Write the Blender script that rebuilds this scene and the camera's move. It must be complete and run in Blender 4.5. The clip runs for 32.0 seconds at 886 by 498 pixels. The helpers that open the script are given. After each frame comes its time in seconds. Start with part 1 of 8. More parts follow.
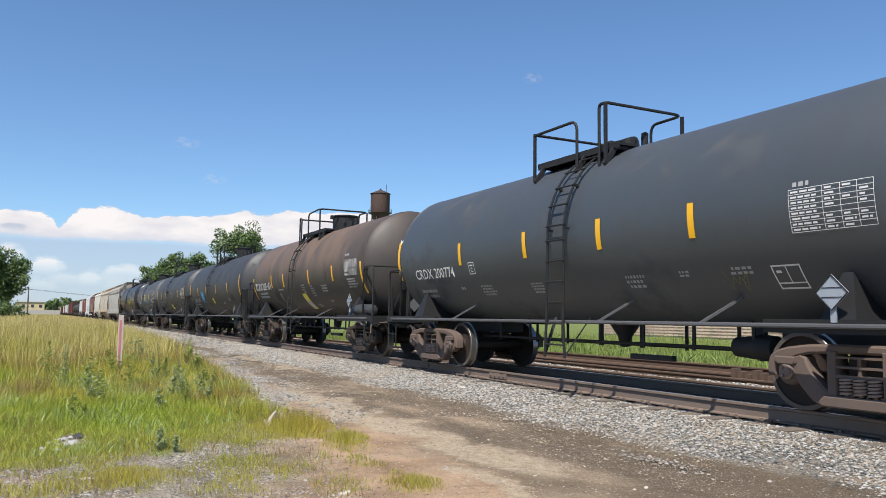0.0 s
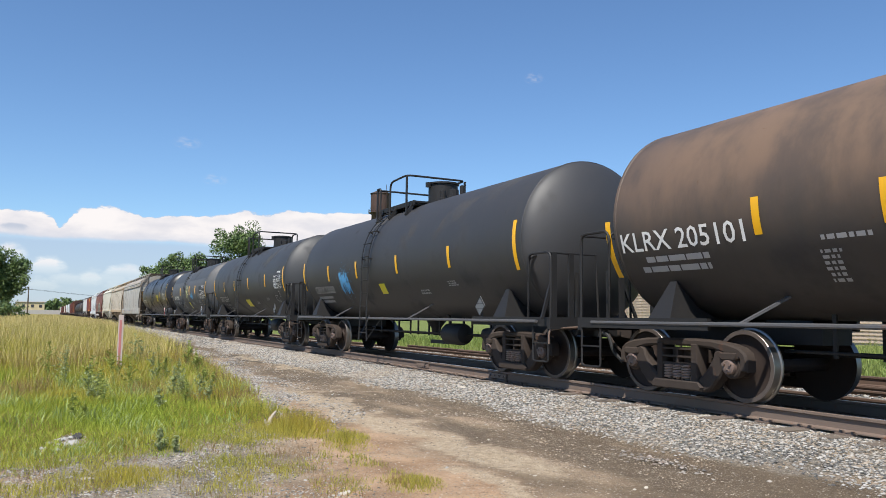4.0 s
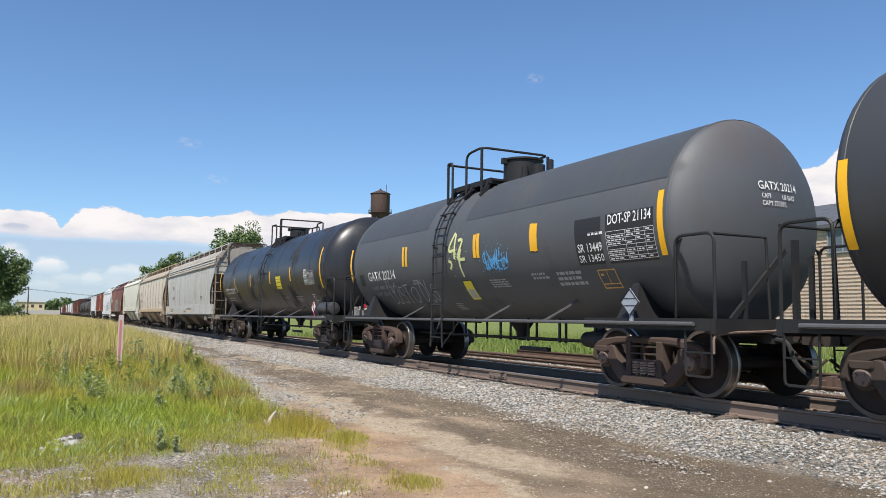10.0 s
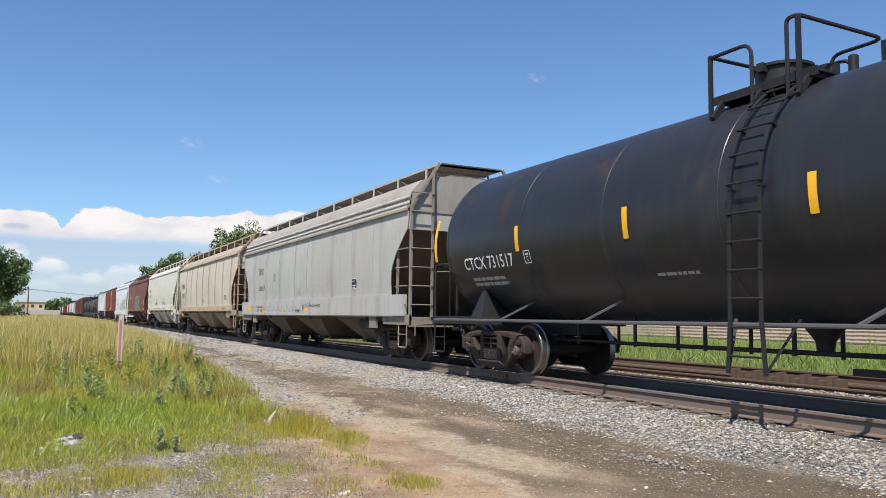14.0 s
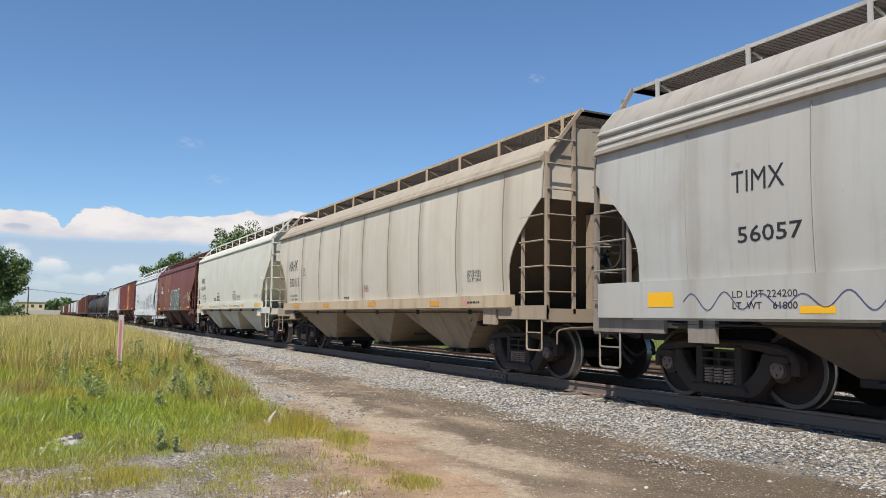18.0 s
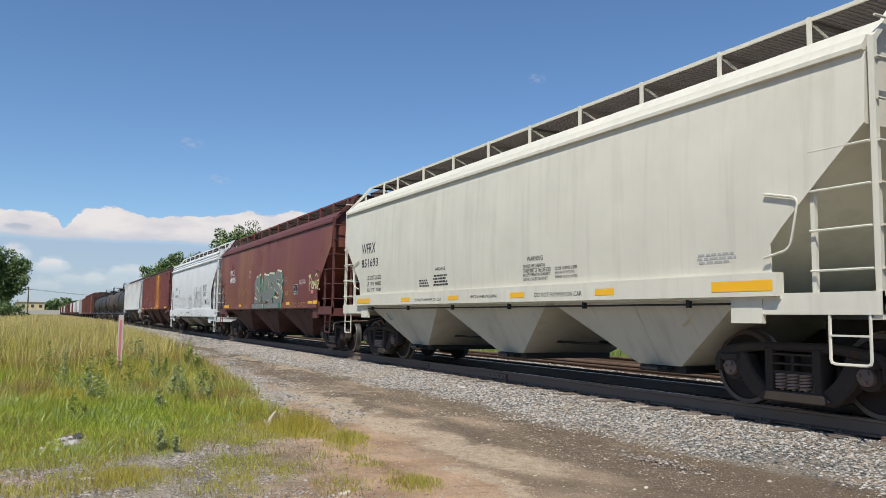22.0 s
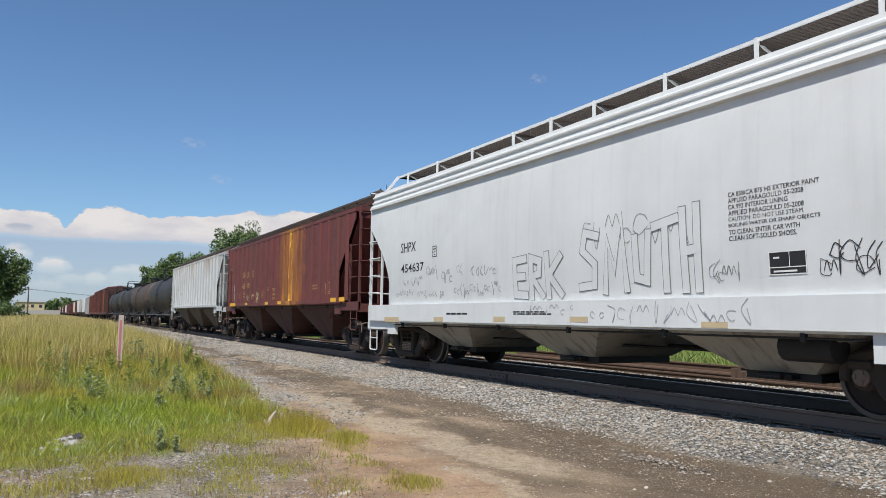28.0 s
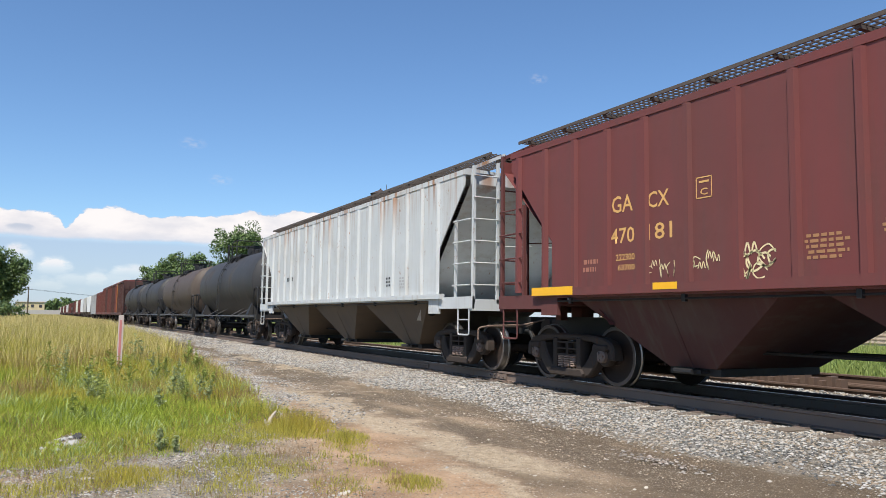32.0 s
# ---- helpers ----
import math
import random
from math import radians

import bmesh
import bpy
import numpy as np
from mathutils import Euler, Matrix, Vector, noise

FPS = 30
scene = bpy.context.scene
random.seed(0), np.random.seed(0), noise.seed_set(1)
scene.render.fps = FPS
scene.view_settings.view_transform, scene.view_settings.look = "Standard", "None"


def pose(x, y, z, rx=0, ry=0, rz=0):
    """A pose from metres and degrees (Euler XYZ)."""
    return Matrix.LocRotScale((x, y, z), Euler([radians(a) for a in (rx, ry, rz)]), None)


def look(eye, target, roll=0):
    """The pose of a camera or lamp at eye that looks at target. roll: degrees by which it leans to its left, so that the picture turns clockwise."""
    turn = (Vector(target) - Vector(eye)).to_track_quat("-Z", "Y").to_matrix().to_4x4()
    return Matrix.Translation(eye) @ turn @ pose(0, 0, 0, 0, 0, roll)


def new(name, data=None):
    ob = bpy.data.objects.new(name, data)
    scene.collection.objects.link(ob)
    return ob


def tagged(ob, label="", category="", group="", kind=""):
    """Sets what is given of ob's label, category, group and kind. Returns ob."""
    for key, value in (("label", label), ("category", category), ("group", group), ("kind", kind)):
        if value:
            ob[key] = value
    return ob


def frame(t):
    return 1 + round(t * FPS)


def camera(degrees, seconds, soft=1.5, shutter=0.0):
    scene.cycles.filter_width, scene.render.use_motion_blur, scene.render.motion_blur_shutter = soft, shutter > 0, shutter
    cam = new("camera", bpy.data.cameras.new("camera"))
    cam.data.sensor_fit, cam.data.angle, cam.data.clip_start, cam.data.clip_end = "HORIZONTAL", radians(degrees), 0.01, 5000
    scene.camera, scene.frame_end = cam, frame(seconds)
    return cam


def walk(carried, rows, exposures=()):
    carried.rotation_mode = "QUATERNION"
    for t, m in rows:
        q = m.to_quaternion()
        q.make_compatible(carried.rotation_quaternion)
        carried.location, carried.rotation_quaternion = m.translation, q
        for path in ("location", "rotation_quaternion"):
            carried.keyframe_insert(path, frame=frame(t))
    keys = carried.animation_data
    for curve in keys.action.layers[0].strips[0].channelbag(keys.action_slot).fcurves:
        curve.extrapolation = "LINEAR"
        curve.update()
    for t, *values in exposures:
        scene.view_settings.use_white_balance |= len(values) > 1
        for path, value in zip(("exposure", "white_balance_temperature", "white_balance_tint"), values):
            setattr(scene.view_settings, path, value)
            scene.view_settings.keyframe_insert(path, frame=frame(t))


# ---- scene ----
# exposure in stops: the film darkens a little while white cars fill the picture
EXPOSURES = ((0.0, 0.05), (14.0, 0.05), (16.5, -0.04), (19.0, -0.13), (22.0, -0.22), (23.2, -0.26), (24.2, -0.12), (25.0, 0.04), (26.0, 0.0), (27.5, -0.2), (28.8, -0.34), (29.4, -0.30), (30.2, -0.1), (31.0, 0.06), (32.0, 0.08))
CLOUD = 0.95
cam = camera(59.94, 32.0, soft=0.8, shutter=0.0)
EYE = (0.0, -8.694, 1.008)
YAW, PITCH = radians(62.86), radians(5.15)
AIM = (EYE[0] - math.sin(YAW) * math.cos(PITCH), EYE[1] + math.cos(YAW) * math.cos(PITCH), EYE[2] + math.sin(PITCH))
VIEW = look(EYE, AIM, 0.8)
walk(cam, [(0.0, VIEW), (32.0, VIEW)], exposures=[(t, e) for t, e in EXPOSURES])

# ---- sky and sun ----
SUN = Vector((0.45, -0.50, 1.0)).normalized()
world = bpy.data.worlds.new("world")
scene.world = world
world.use_nodes = True
wn = world.node_tree.nodes
sky = wn.new("ShaderNodeTexSky")
sky.sky_type, sky.sun_disc = "NISHITA", False
sky.sun_elevation = math.asin(SUN.z)
sky.sun_rotation = math.atan2(SUN.x, SUN.y)
sky.air_density, sky.dust_density, sky.ozone_density = 1.0, 0.2, 2.6
wn["Background"].inputs["Strength"].default_value = 0.12
tint = wn.new("ShaderNodeMix")
tint.data_type, tint.blend_type = "RGBA", "MULTIPLY"
tint.inputs[0].default_value, tint.inputs[7].default_value = 1.0, (0.81, 0.99, 1.17, 1)
world.node_tree.links.new(sky.outputs[0], tint.inputs[6])
world.node_tree.links.new(tint.outputs[2], wn["Background"].inputs["Color"])
sun = new("sun", bpy.data.lights.new("sun", "SUN"))
sun.data.energy, sun.data.angle, sun.data.color = 6.1, radians(0.53), (1.0, 0.95, 0.87)
sun.matrix_world = look((0, 0, 60), Vector((0, 0, 60)) - SUN)


# ---- materials ----
def nodes_of(name):
    m = bpy.data.materials.new(name)
    m.use_nodes = True
    return m, m.node_tree.nodes, m.node_tree.links


def mix(n, l, a, b, fac, kind="MIX"):
    q = n.new("ShaderNodeMix")
    q.data_type, q.blend_type = "RGBA", kind
    for i, v in ((6, a), (7, b), (0, fac)):
        if isinstance(v, bpy.types.NodeSocket):
            l.new(v, q.inputs[i])
        elif i == 0:
            q.inputs[0].default_value = v
        else:
            q.inputs[i].default_value = (*v, 1) if len(v) == 3 else v
    return q.outputs[2]


def grain(n, l, scale, detail=4, stretch=(1, 1, 1), rough=0.6, coord="Object", off=0.0):
    c = n.new("ShaderNodeTexCoord")
    m = n.new("ShaderNodeMapping")
    m.inputs["Scale"].default_value = stretch
    m.inputs["Location"].default_value = (off, off * 0.7, off * 0.3)
    t = n.new("ShaderNodeTexNoise")
    t.inputs["Scale"].default_value, t.inputs["Detail"].default_value, t.inputs["Roughness"].default_value = scale, detail, rough
    l.new(c.outputs[coord], m.inputs[0])
    l.new(m.outputs[0], t.inputs["Vector"])
    return t.outputs["Fac"]


def ramp(n, l, v, lo, hi, a=0.0, b=1.0):
    r = n.new("ShaderNodeMapRange")
    r.interpolation_type = "SMOOTHSTEP"
    for key, x in (("From Min", lo), ("From Max", hi), ("To Min", a), ("To Max", b)):
        r.inputs[key].default_value = x
    l.new(v, r.inputs["Value"])
    return r.outputs[0]


def times(n, l, a, b, op="MULTIPLY"):
    q = n.new("ShaderNodeMath")
    q.operation = op
    for i, v in enumerate((a, b)):
        if isinstance(v, bpy.types.NodeSocket):
            l.new(v, q.inputs[i])
        else:
            q.inputs[i].default_value = v
    return q.outputs[0]


def bump(n, l, h, strength, dist):
    b = n.new("ShaderNodeBump")
    b.inputs["Strength"].default_value, b.inputs["Distance"].default_value = strength, dist
    l.new(h, b.inputs["Height"])
    l.new(b.outputs[0], n["Principled BSDF"].inputs["Normal"])


def axis(n, l, which):
    c = n.new("ShaderNodeTexCoord")
    s = n.new("ShaderNodeSeparateXYZ")
    l.new(c.outputs["Object"], s.inputs[0])
    return s.outputs[which]


PAINTS = {}


def paint(name, colour, rust=0.15, dirt=0.3, gloss=0.45, streak=0.3, rust_colour=(0.16, 0.06, 0.025), dirt_colour=(0.09, 0.075, 0.06), band=None, seed=0.0, toprust=0.0, spec=0.35, stain=None, panels=None, seam=None, streaky=1.0):
    """Weathered paint on steel: blotches, run-off streaks and rust. band: (x, half width) of a heavy rust-stained panel."""
    if name in PAINTS:
        return PAINTS[name]
    m, n, l = nodes_of(name)
    p = n["Principled BSDF"]
    blot = grain(n, l, 1.1, 5, off=seed)
    base = mix(n, l, [c * 0.86 for c in colour], [min(1, c * 1.1) for c in colour], blot)
    if panels:
        base = mix(n, l, base, panels, ramp(n, l, grain(n, l, 0.55, 4, (1.0, 1, 0.16), off=seed + 4), 0.40, 0.68, 0, 0.5 * streaky))
        base = mix(n, l, base, panels, times(n, l, ramp(n, l, grain(n, l, 4.5, 4, (2.0, 1, 0.05), off=seed + 8), 0.52, 0.70), 0.25))
    if seam:
        a = times(n, l, times(n, l, axis(n, l, 0), 40 * seam[1] - seam[0] + seam[1] / 2, "ADD"), seam[1], "MODULO")
        a = n_abs(n, l, times(n, l, a, seam[1] / 2, "SUBTRACT"))
        a = times(n, l, a, times(n, l, grain(n, l, 1.3, 4, (1, 1, 0.4), off=seed + 2), 0.3), "ADD")
        base = mix(n, l, base, seam[2], times(n, l, ramp(n, l, a, 0.10, 0.42, 1, 0), times(n, l, grain(n, l, 1.6, 5, (1, 1, 0.5), off=seed + 7), 0.9)))
    runs = ramp(n, l, grain(n, l, 2.6, 5, (2.6, 1, 0.16), off=seed + 3), 0.48, 0.72)
    base = mix(n, l, base, dirt_colour, times(n, l, runs, streak))
    grime = ramp(n, l, grain(n, l, 0.8, 6, off=seed + 9), 0.5, 0.75)
    base = mix(n, l, base, dirt_colour, times(n, l, grime, dirt))
    spots = ramp(n, l, grain(n, l, 5.5, 8, (1, 1, 0.6), 0.7, off=seed + 5), 0.66 - 0.14 * rust, 0.74 - 0.1 * rust)
    base = mix(n, l, base, rust_colour, times(n, l, spots, min(1, rust * 2)))
    if band:
        x = times(n, l, axis(n, l, 0), band[0], "SUBTRACT")
        near = ramp(n, l, times(n, l, n_abs(n, l, x), times(n, l, grain(n, l, 3.0, 3), 1.0), "ADD"), band[1], band[1] + 0.9, 1, 0)
        tone = mix(n, l, (0.19, 0.070, 0.028), (0.39, 0.15, 0.03), ramp(n, l, grain(n, l, 4.0, 6, (3, 1, 0.2)), 0.35, 0.65))
        base = mix(n, l, base, tone, times(n, l, near, ramp(n, l, grain(n, l, 3.0, 5, (3, 1, 0.12), off=2), 0.30, 0.55)))
        core = ramp(n, l, times(n, l, n_abs(n, l, x), times(n, l, grain(n, l, 5.0, 4, (1, 1, 0.2)), 0.5), "ADD"), 0.28, 0.55, 1, 0)
        base = mix(n, l, base, (0.78, 0.42, 0.06), times(n, l, core, ramp(n, l, grain(n, l, 7.0, 6, (3, 1, 0.25), off=6), 0.45, 0.6)))
    if stain:
        sx, wide, sz, tone = stain
        x = n_abs(n, l, times(n, l, axis(n, l, 0), sx, "SUBTRACT"))
        side = ramp(n, l, times(n, l, x, times(n, l, grain(n, l, 0.9, 5, off=seed + 1), 2.4), "ADD"), wide * 0.7, wide + 2.2, 1, 0)
        high = ramp(n, l, times(n, l, axis(n, l, 2), times(n, l, grain(n, l, 1.3, 6, (1, 1, 0.6), off=seed + 2), 0.9), "SUBTRACT"), sz - 0.7, sz + 0.3)
        base = mix(n, l, base, tone, times(n, l, times(n, l, side, high), ramp(n, l, grain(n, l, 1.7, 6, (1, 1, 0.35), off=seed + 6), 0.32, 0.62, 0.35, 0.95)))
    if toprust:
        drip = ramp(n, l, grain(n, l, 2.2, 5, (3.2, 1, 0.10), off=17), 0.47, 0.62)
        fade = ramp(n, l, times(n, l, axis(n, l, 2), times(n, l, grain(n, l, 1.5, 3, (2, 1, 0.3), off=1), 1.4), "SUBTRACT"), toprust - 1.7, toprust - 0.35)
        base = mix(n, l, base, mix(n, l, (0.20, 0.075, 0.025), (0.40, 0.20, 0.08), grain(n, l, 4, 4, (2, 1, 0.3))), times(n, l, drip, fade))
    l.new(base, p.inputs["Base Color"])
    p.inputs["Specular IOR Level"].default_value = spec
    l.new(ramp(n, l, times(n, l, spots, grime, "MAXIMUM"), 0, 1, gloss, 0.85), p.inputs["Roughness"])
    bump(n, l, grain(n, l, 2.2, 3, off=seed), 0.12, 0.02)
    PAINTS[name] = m
    return m


def n_abs(n, l, v):
    q = n.new("ShaderNodeMath")
    q.operation = "ABSOLUTE"
    l.new(v, q.inputs[0])
    return q.outputs[0]


def plain(name, colour, rough=0.6, metal=0.0, vary=0.12, scale=6.0):
    if name in PAINTS:
        return PAINTS[name]
    m, n, l = nodes_of(name)
    p = n["Principled BSDF"]
    l.new(mix(n, l, [c * (1 - vary) for c in colour], [min(1, c * (1 + vary)) for c in colour], grain(n, l, scale, 5)), p.inputs["Base Color"])
    p.inputs["Roughness"].default_value, p.inputs["Metallic"].default_value = rough, metal
    PAINTS[name] = m
    return m


M_UNDER = paint("underframe_black", (0.021, 0.0205, 0.021), 0.2, 0.35, 0.55, 0.1, (0.055, 0.03, 0.02), (0.042, 0.035, 0.029), spec=0.28)
M_TRUCK = paint("cast_steel_truck", (0.050, 0.039, 0.033), 0.4, 0.35, 0.75, 0.2, (0.10, 0.045, 0.027), (0.085, 0.066, 0.053), spec=0.15)
M_WHEEL = paint("wheel_steel", (0.040, 0.029, 0.025), 0.35, 0.35, 0.7, 0.1, (0.085, 0.032, 0.020), (0.030, 0.024, 0.020), spec=0.2)
M_RIM = plain("wheel_rim", (0.10, 0.08, 0.07), 0.55, 0.2, 0.3)
M_TREAD = plain("bright_tread", (0.30, 0.28, 0.26), 0.42, 1.0)
M_SPRING = plain("rusty_spring", (0.24, 0.17, 0.135), 0.7)
M_CAP = plain("bearing_cap", (0.15, 0.105, 0.085), 0.6, 0.0, 0.3)
M_RAIL = paint("rail_side", (0.17, 0.125, 0.10), 0.5, 0.5, 0.8, 0.2, (0.20, 0.10, 0.06), (0.16, 0.13, 0.11))
M_RAILTOP = plain("rail_top", (0.36, 0.34, 0.33), 0.3, 1.0)
M_RUSTRAIL = paint("rusty_rail", (0.115, 0.074, 0.054), 0.5, 0.3, 0.85, 0.2, (0.16, 0.075, 0.042))
M_TIE = paint("weathered_tie", (0.16, 0.13, 0.105), 0.1, 0.6, 0.9, 0.4)
M_STRIPE = plain("yellow_reflector", (0.80, 0.42, 0.012), 0.35, 0.0, 0.06)
M_PLACARD = plain("yellow_placard", (0.78, 0.66, 0.03), 0.45, 0.0, 0.1)
M_WHITE = plain("white_lettering", (0.72, 0.72, 0.70), 0.6)
M_GREYLET = plain("faded_lettering", (0.36, 0.36, 0.36), 0.7)
M_BLACK = plain("black_lettering", (0.02, 0.02, 0.022), 0.6)
M_GOLD = plain("gold_lettering", (0.62, 0.36, 0.12), 0.6)
M_RED = plain("red_placard", (0.42, 0.03, 0.04), 0.5)
M_GRATE = paint("weathered_grating", (0.085, 0.070, 0.060), 0.3, 0.3, 0.7, 0.1, (0.12, 0.06, 0.035))


# ---- mesh building ----
class Shape:
    def __init__(self):
        self.v, self.f, self.m, self.mi = [], [], [], 0

    def quad(self, *pts):
        k = len(self.v)
        self.v += [tuple(p) for p in pts]
        self.f.append(tuple(range(k, k + len(pts))))
        self.m.append(self.mi)

    def box(self, x0, x1, y0, y1, z0, z1, m=None):
        p = [(x, y, z) for z in (z0, z1) for y in (y0, y1) for x in (x0, x1)]
        if m is not None:
            p = [tuple(m @ Vector(q)) for q in p]
        k = len(self.v)
        self.v += p
        for a in ((0, 2, 3, 1), (4, 5, 7, 6), (0, 1, 5, 4), (2, 6, 7, 3), (0, 4, 6, 2), (1, 3, 7, 5)):
            self.f.append(tuple(k + i for i in a))
            self.m.append(self.mi)
        return self

    def bar(self, a, b, w, h, up=(0, 0, 1)):
        """A square bar from a to b."""
        a, b = Vector(a), Vector(b)
        d = (b - a).normalized()
        s = d.cross(Vector(up))
        s = s.normalized() if s.length > 1e-6 else Vector((1, 0, 0))
        u = s.cross(d)
        s, u = s * w / 2, u * h / 2
        self.loft([[a - s - u, a + s - u, a + s + u, a - s + u], [b - s - u, b + s - u, b + s + u, b - s + u]])
        return self

    def loft(self, rings, caps=True, closed=True):
        k, n = len(self.v), len(rings[0])
        for r in rings:
            self.v += [tuple(p) for p in r]
        for i in range(len(rings) - 1):
            for j in range(n if closed else n - 1):
                a, b = k + i * n + j, k + i * n + (j + 1) % n
                self.f.append((a, b, b + n, a + n))
                self.m.append(self.mi)
        if caps:
            self.f += [tuple(reversed(range(k, k + n))), tuple(range(k + (len(rings) - 1) * n, k + len(rings) * n))]
            self.m += [self.mi, self.mi]
        return self

    def tube(self, pts, r, n=6, caps=True):
        pts = [Vector(p) for p in pts]
        rings, side = [], None
        for i, p in enumerate(pts):
            d = (pts[min(i + 1, len(pts) - 1)] - pts[max(i - 1, 0)]).normalized()
            if side is None:
                side = d.orthogonal().normalized()
            side = (side - d * side.dot(d))
            side = side.normalized() if side.length > 1e-6 else d.orthogonal().normalized()
            u = d.cross(side)
            rr = r[i] if isinstance(r, (list, tuple)) else r
            rings.append([p + (side * math.cos(a) + u * math.sin(a)) * rr for a in (2 * math.pi * j / n for j in range(n))])
        return self.loft(rings, caps)

    def lathe(self, prof, centre=(0, 0, 0), along="y", n=20, caps=True):
        """prof: (distance along the axis, radius)."""
        rings = []
        for d, r in prof:
            ring = []
            for j in range(n):
                a = 2 * math.pi * j / n
                c, s = math.cos(a) * r, math.sin(a) * r
                q = {"x": (d, c, s), "y": (s, d, c), "z": (c, s, d)}[along]
                ring.append((centre[0] + q[0], centre[1] + q[1], centre[2] + q[2]))
            rings.append(ring)
        return self.loft(rings, caps)

    def prism(self, poly, y0, y1):
        """A plate with the outline poly in x and z, between y0 and y1."""
        return self.loft([[(x, y0, z) for x, z in poly], [(x, y1, z) for x, z in poly]])

    def cast(self, poly, y0, y1, r=0.022):
        """A cast plate like prism(), its edges rounded off by r."""
        area = sum(a[0] * b[1] - b[0] * a[1] for a, b in zip(poly, poly[1:] + poly[:1]))
        poly = poly if area > 0 else poly[::-1]
        inner = []
        for i, q in enumerate(poly):
            a, b = Vector(poly[i - 1]), Vector(poly[(i + 1) % len(poly)])
            q = Vector(q)
            d0, d1 = (q - a).normalized(), (b - q).normalized()
            n = (Vector((-d0.y, d0.x)) + Vector((-d1.y, d1.x)))
            n = n.normalized() if n.length > 1e-6 else Vector((-d0.y, d0.x))
            inner.append(tuple(q + n * r))
        return self.loft([[(x, y, z) for x, z in pts] for pts, y in ((inner, y0), (poly, y0 + r), (poly, y1 - r), (inner, y1))])

    def mesh(self, name, mats, smooth=35):
        me = bpy.data.meshes.new(name)
        me.from_pydata(self.v, [], self.f)
        for m in mats if isinstance(mats, (list, tuple)) else [mats]:
            me.materials.append(m)
        me.polygons.foreach_set("material_index", self.m)
        bm = bmesh.new()
        bm.from_mesh(me)
        bmesh.ops.recalc_face_normals(bm, faces=bm.faces)
        bm.to_mesh(me)
        bm.free()
        if smooth:
            me.polygons.foreach_set("use_smooth", [True] * len(me.polygons))
            me.set_sharp_from_angle(angle=radians(smooth))
        me.update()
        return me


def part(name, sh, mats, parent, label="", smooth=35):
    me = sh if isinstance(sh, bpy.types.Mesh) else sh.mesh(name, mats, smooth)
    ob = new(name, me)
    ob.parent = parent
    if label:
        ob["label"] = label
    return ob


def thing(name, label, category, group="", kind=""):
    return tagged(new(name), label, category, group, kind)


def curve_pts(a, b, c, n=5):
    """A rounded corner from a to c with its corner at b."""
    a, b, c = Vector(a), Vector(b), Vector(c)
    return [(a * (1 - t) + b * t) * (1 - t) + (b * (1 - t) + c * t) * t for t in (i / n for i in range(n + 1))]


def bent(pts, r=0.12, n=4):
    """A path with its corners rounded."""
    pts = [Vector(p) for p in pts]
    out = [pts[0]]
    for i in range(1, len(pts) - 1):
        a, b = (pts[i - 1] - pts[i]), (pts[i + 1] - pts[i])
        q = min(r, a.length * 0.45, b.length * 0.45)
        out += curve_pts(pts[i] + a.normalized() * q, pts[i], pts[i] + b.normalized() * q, n)
    return out + [pts[-1]]


# ---- ground ----
def grass_edge(x):
    """The y at which the tall grass begins beside the dirt road."""
    return float(np.interp(x, [-400, -120, -60, -40, -25, -16, -11, -8.5], [-3.0, -3.2, -3.6, -4.1, -4.75, -5.15, -5.75, -7.4]))


def ground_z(x, y):
    z = np.interp(y, [-60, -14, -8, -5, -3, -2.25, -1.75, -1.32, 1.32, 1.8, 2.4, 5.4, 6.1, 9.5, 10.5, 14, 60], [-0.5, -0.5, -0.52, -0.46, -0.40, -0.375, -0.29, -0.215, -0.215, -0.3, -0.315, -0.315, -0.33, -0.33, -0.45, -0.5, -0.6])
    return z


def rough_z(x, y):
    n = noise.noise(Vector((x * 0.35, y * 0.5, 0))) * 0.05 + noise.noise(Vector((x * 1.3, y * 1.9, 4))) * 0.022 + noise.noise(Vector((x * 4, y * 5, 9))) * 0.008
    k = min(1.0, max(0.0, (abs(y) - 1.3) / 1.2))
    rise = 0.28 * min(1.0, max(0.0, (-x - 15) / 16)) * min(1.0, max(0.0, (-4.4 - y) / 2.2))
    return float(ground_z(x, y)) + rise + n * k * (1.0 if abs(y) < 40 else 0.0)


def spread(lo, a, b, hi, step):
    """Even steps from a to b, growing steps out to lo and hi."""
    out = list(np.arange(a, b, step))
    d, v = step, out[-1]
    while v < hi:
        d *= 1.22
        v += d
        out.append(v)
    d, v = step, out[0]
    while v > lo:
        d *= 1.22
        v -= d
        out.insert(0, v)
    return np.array(out)


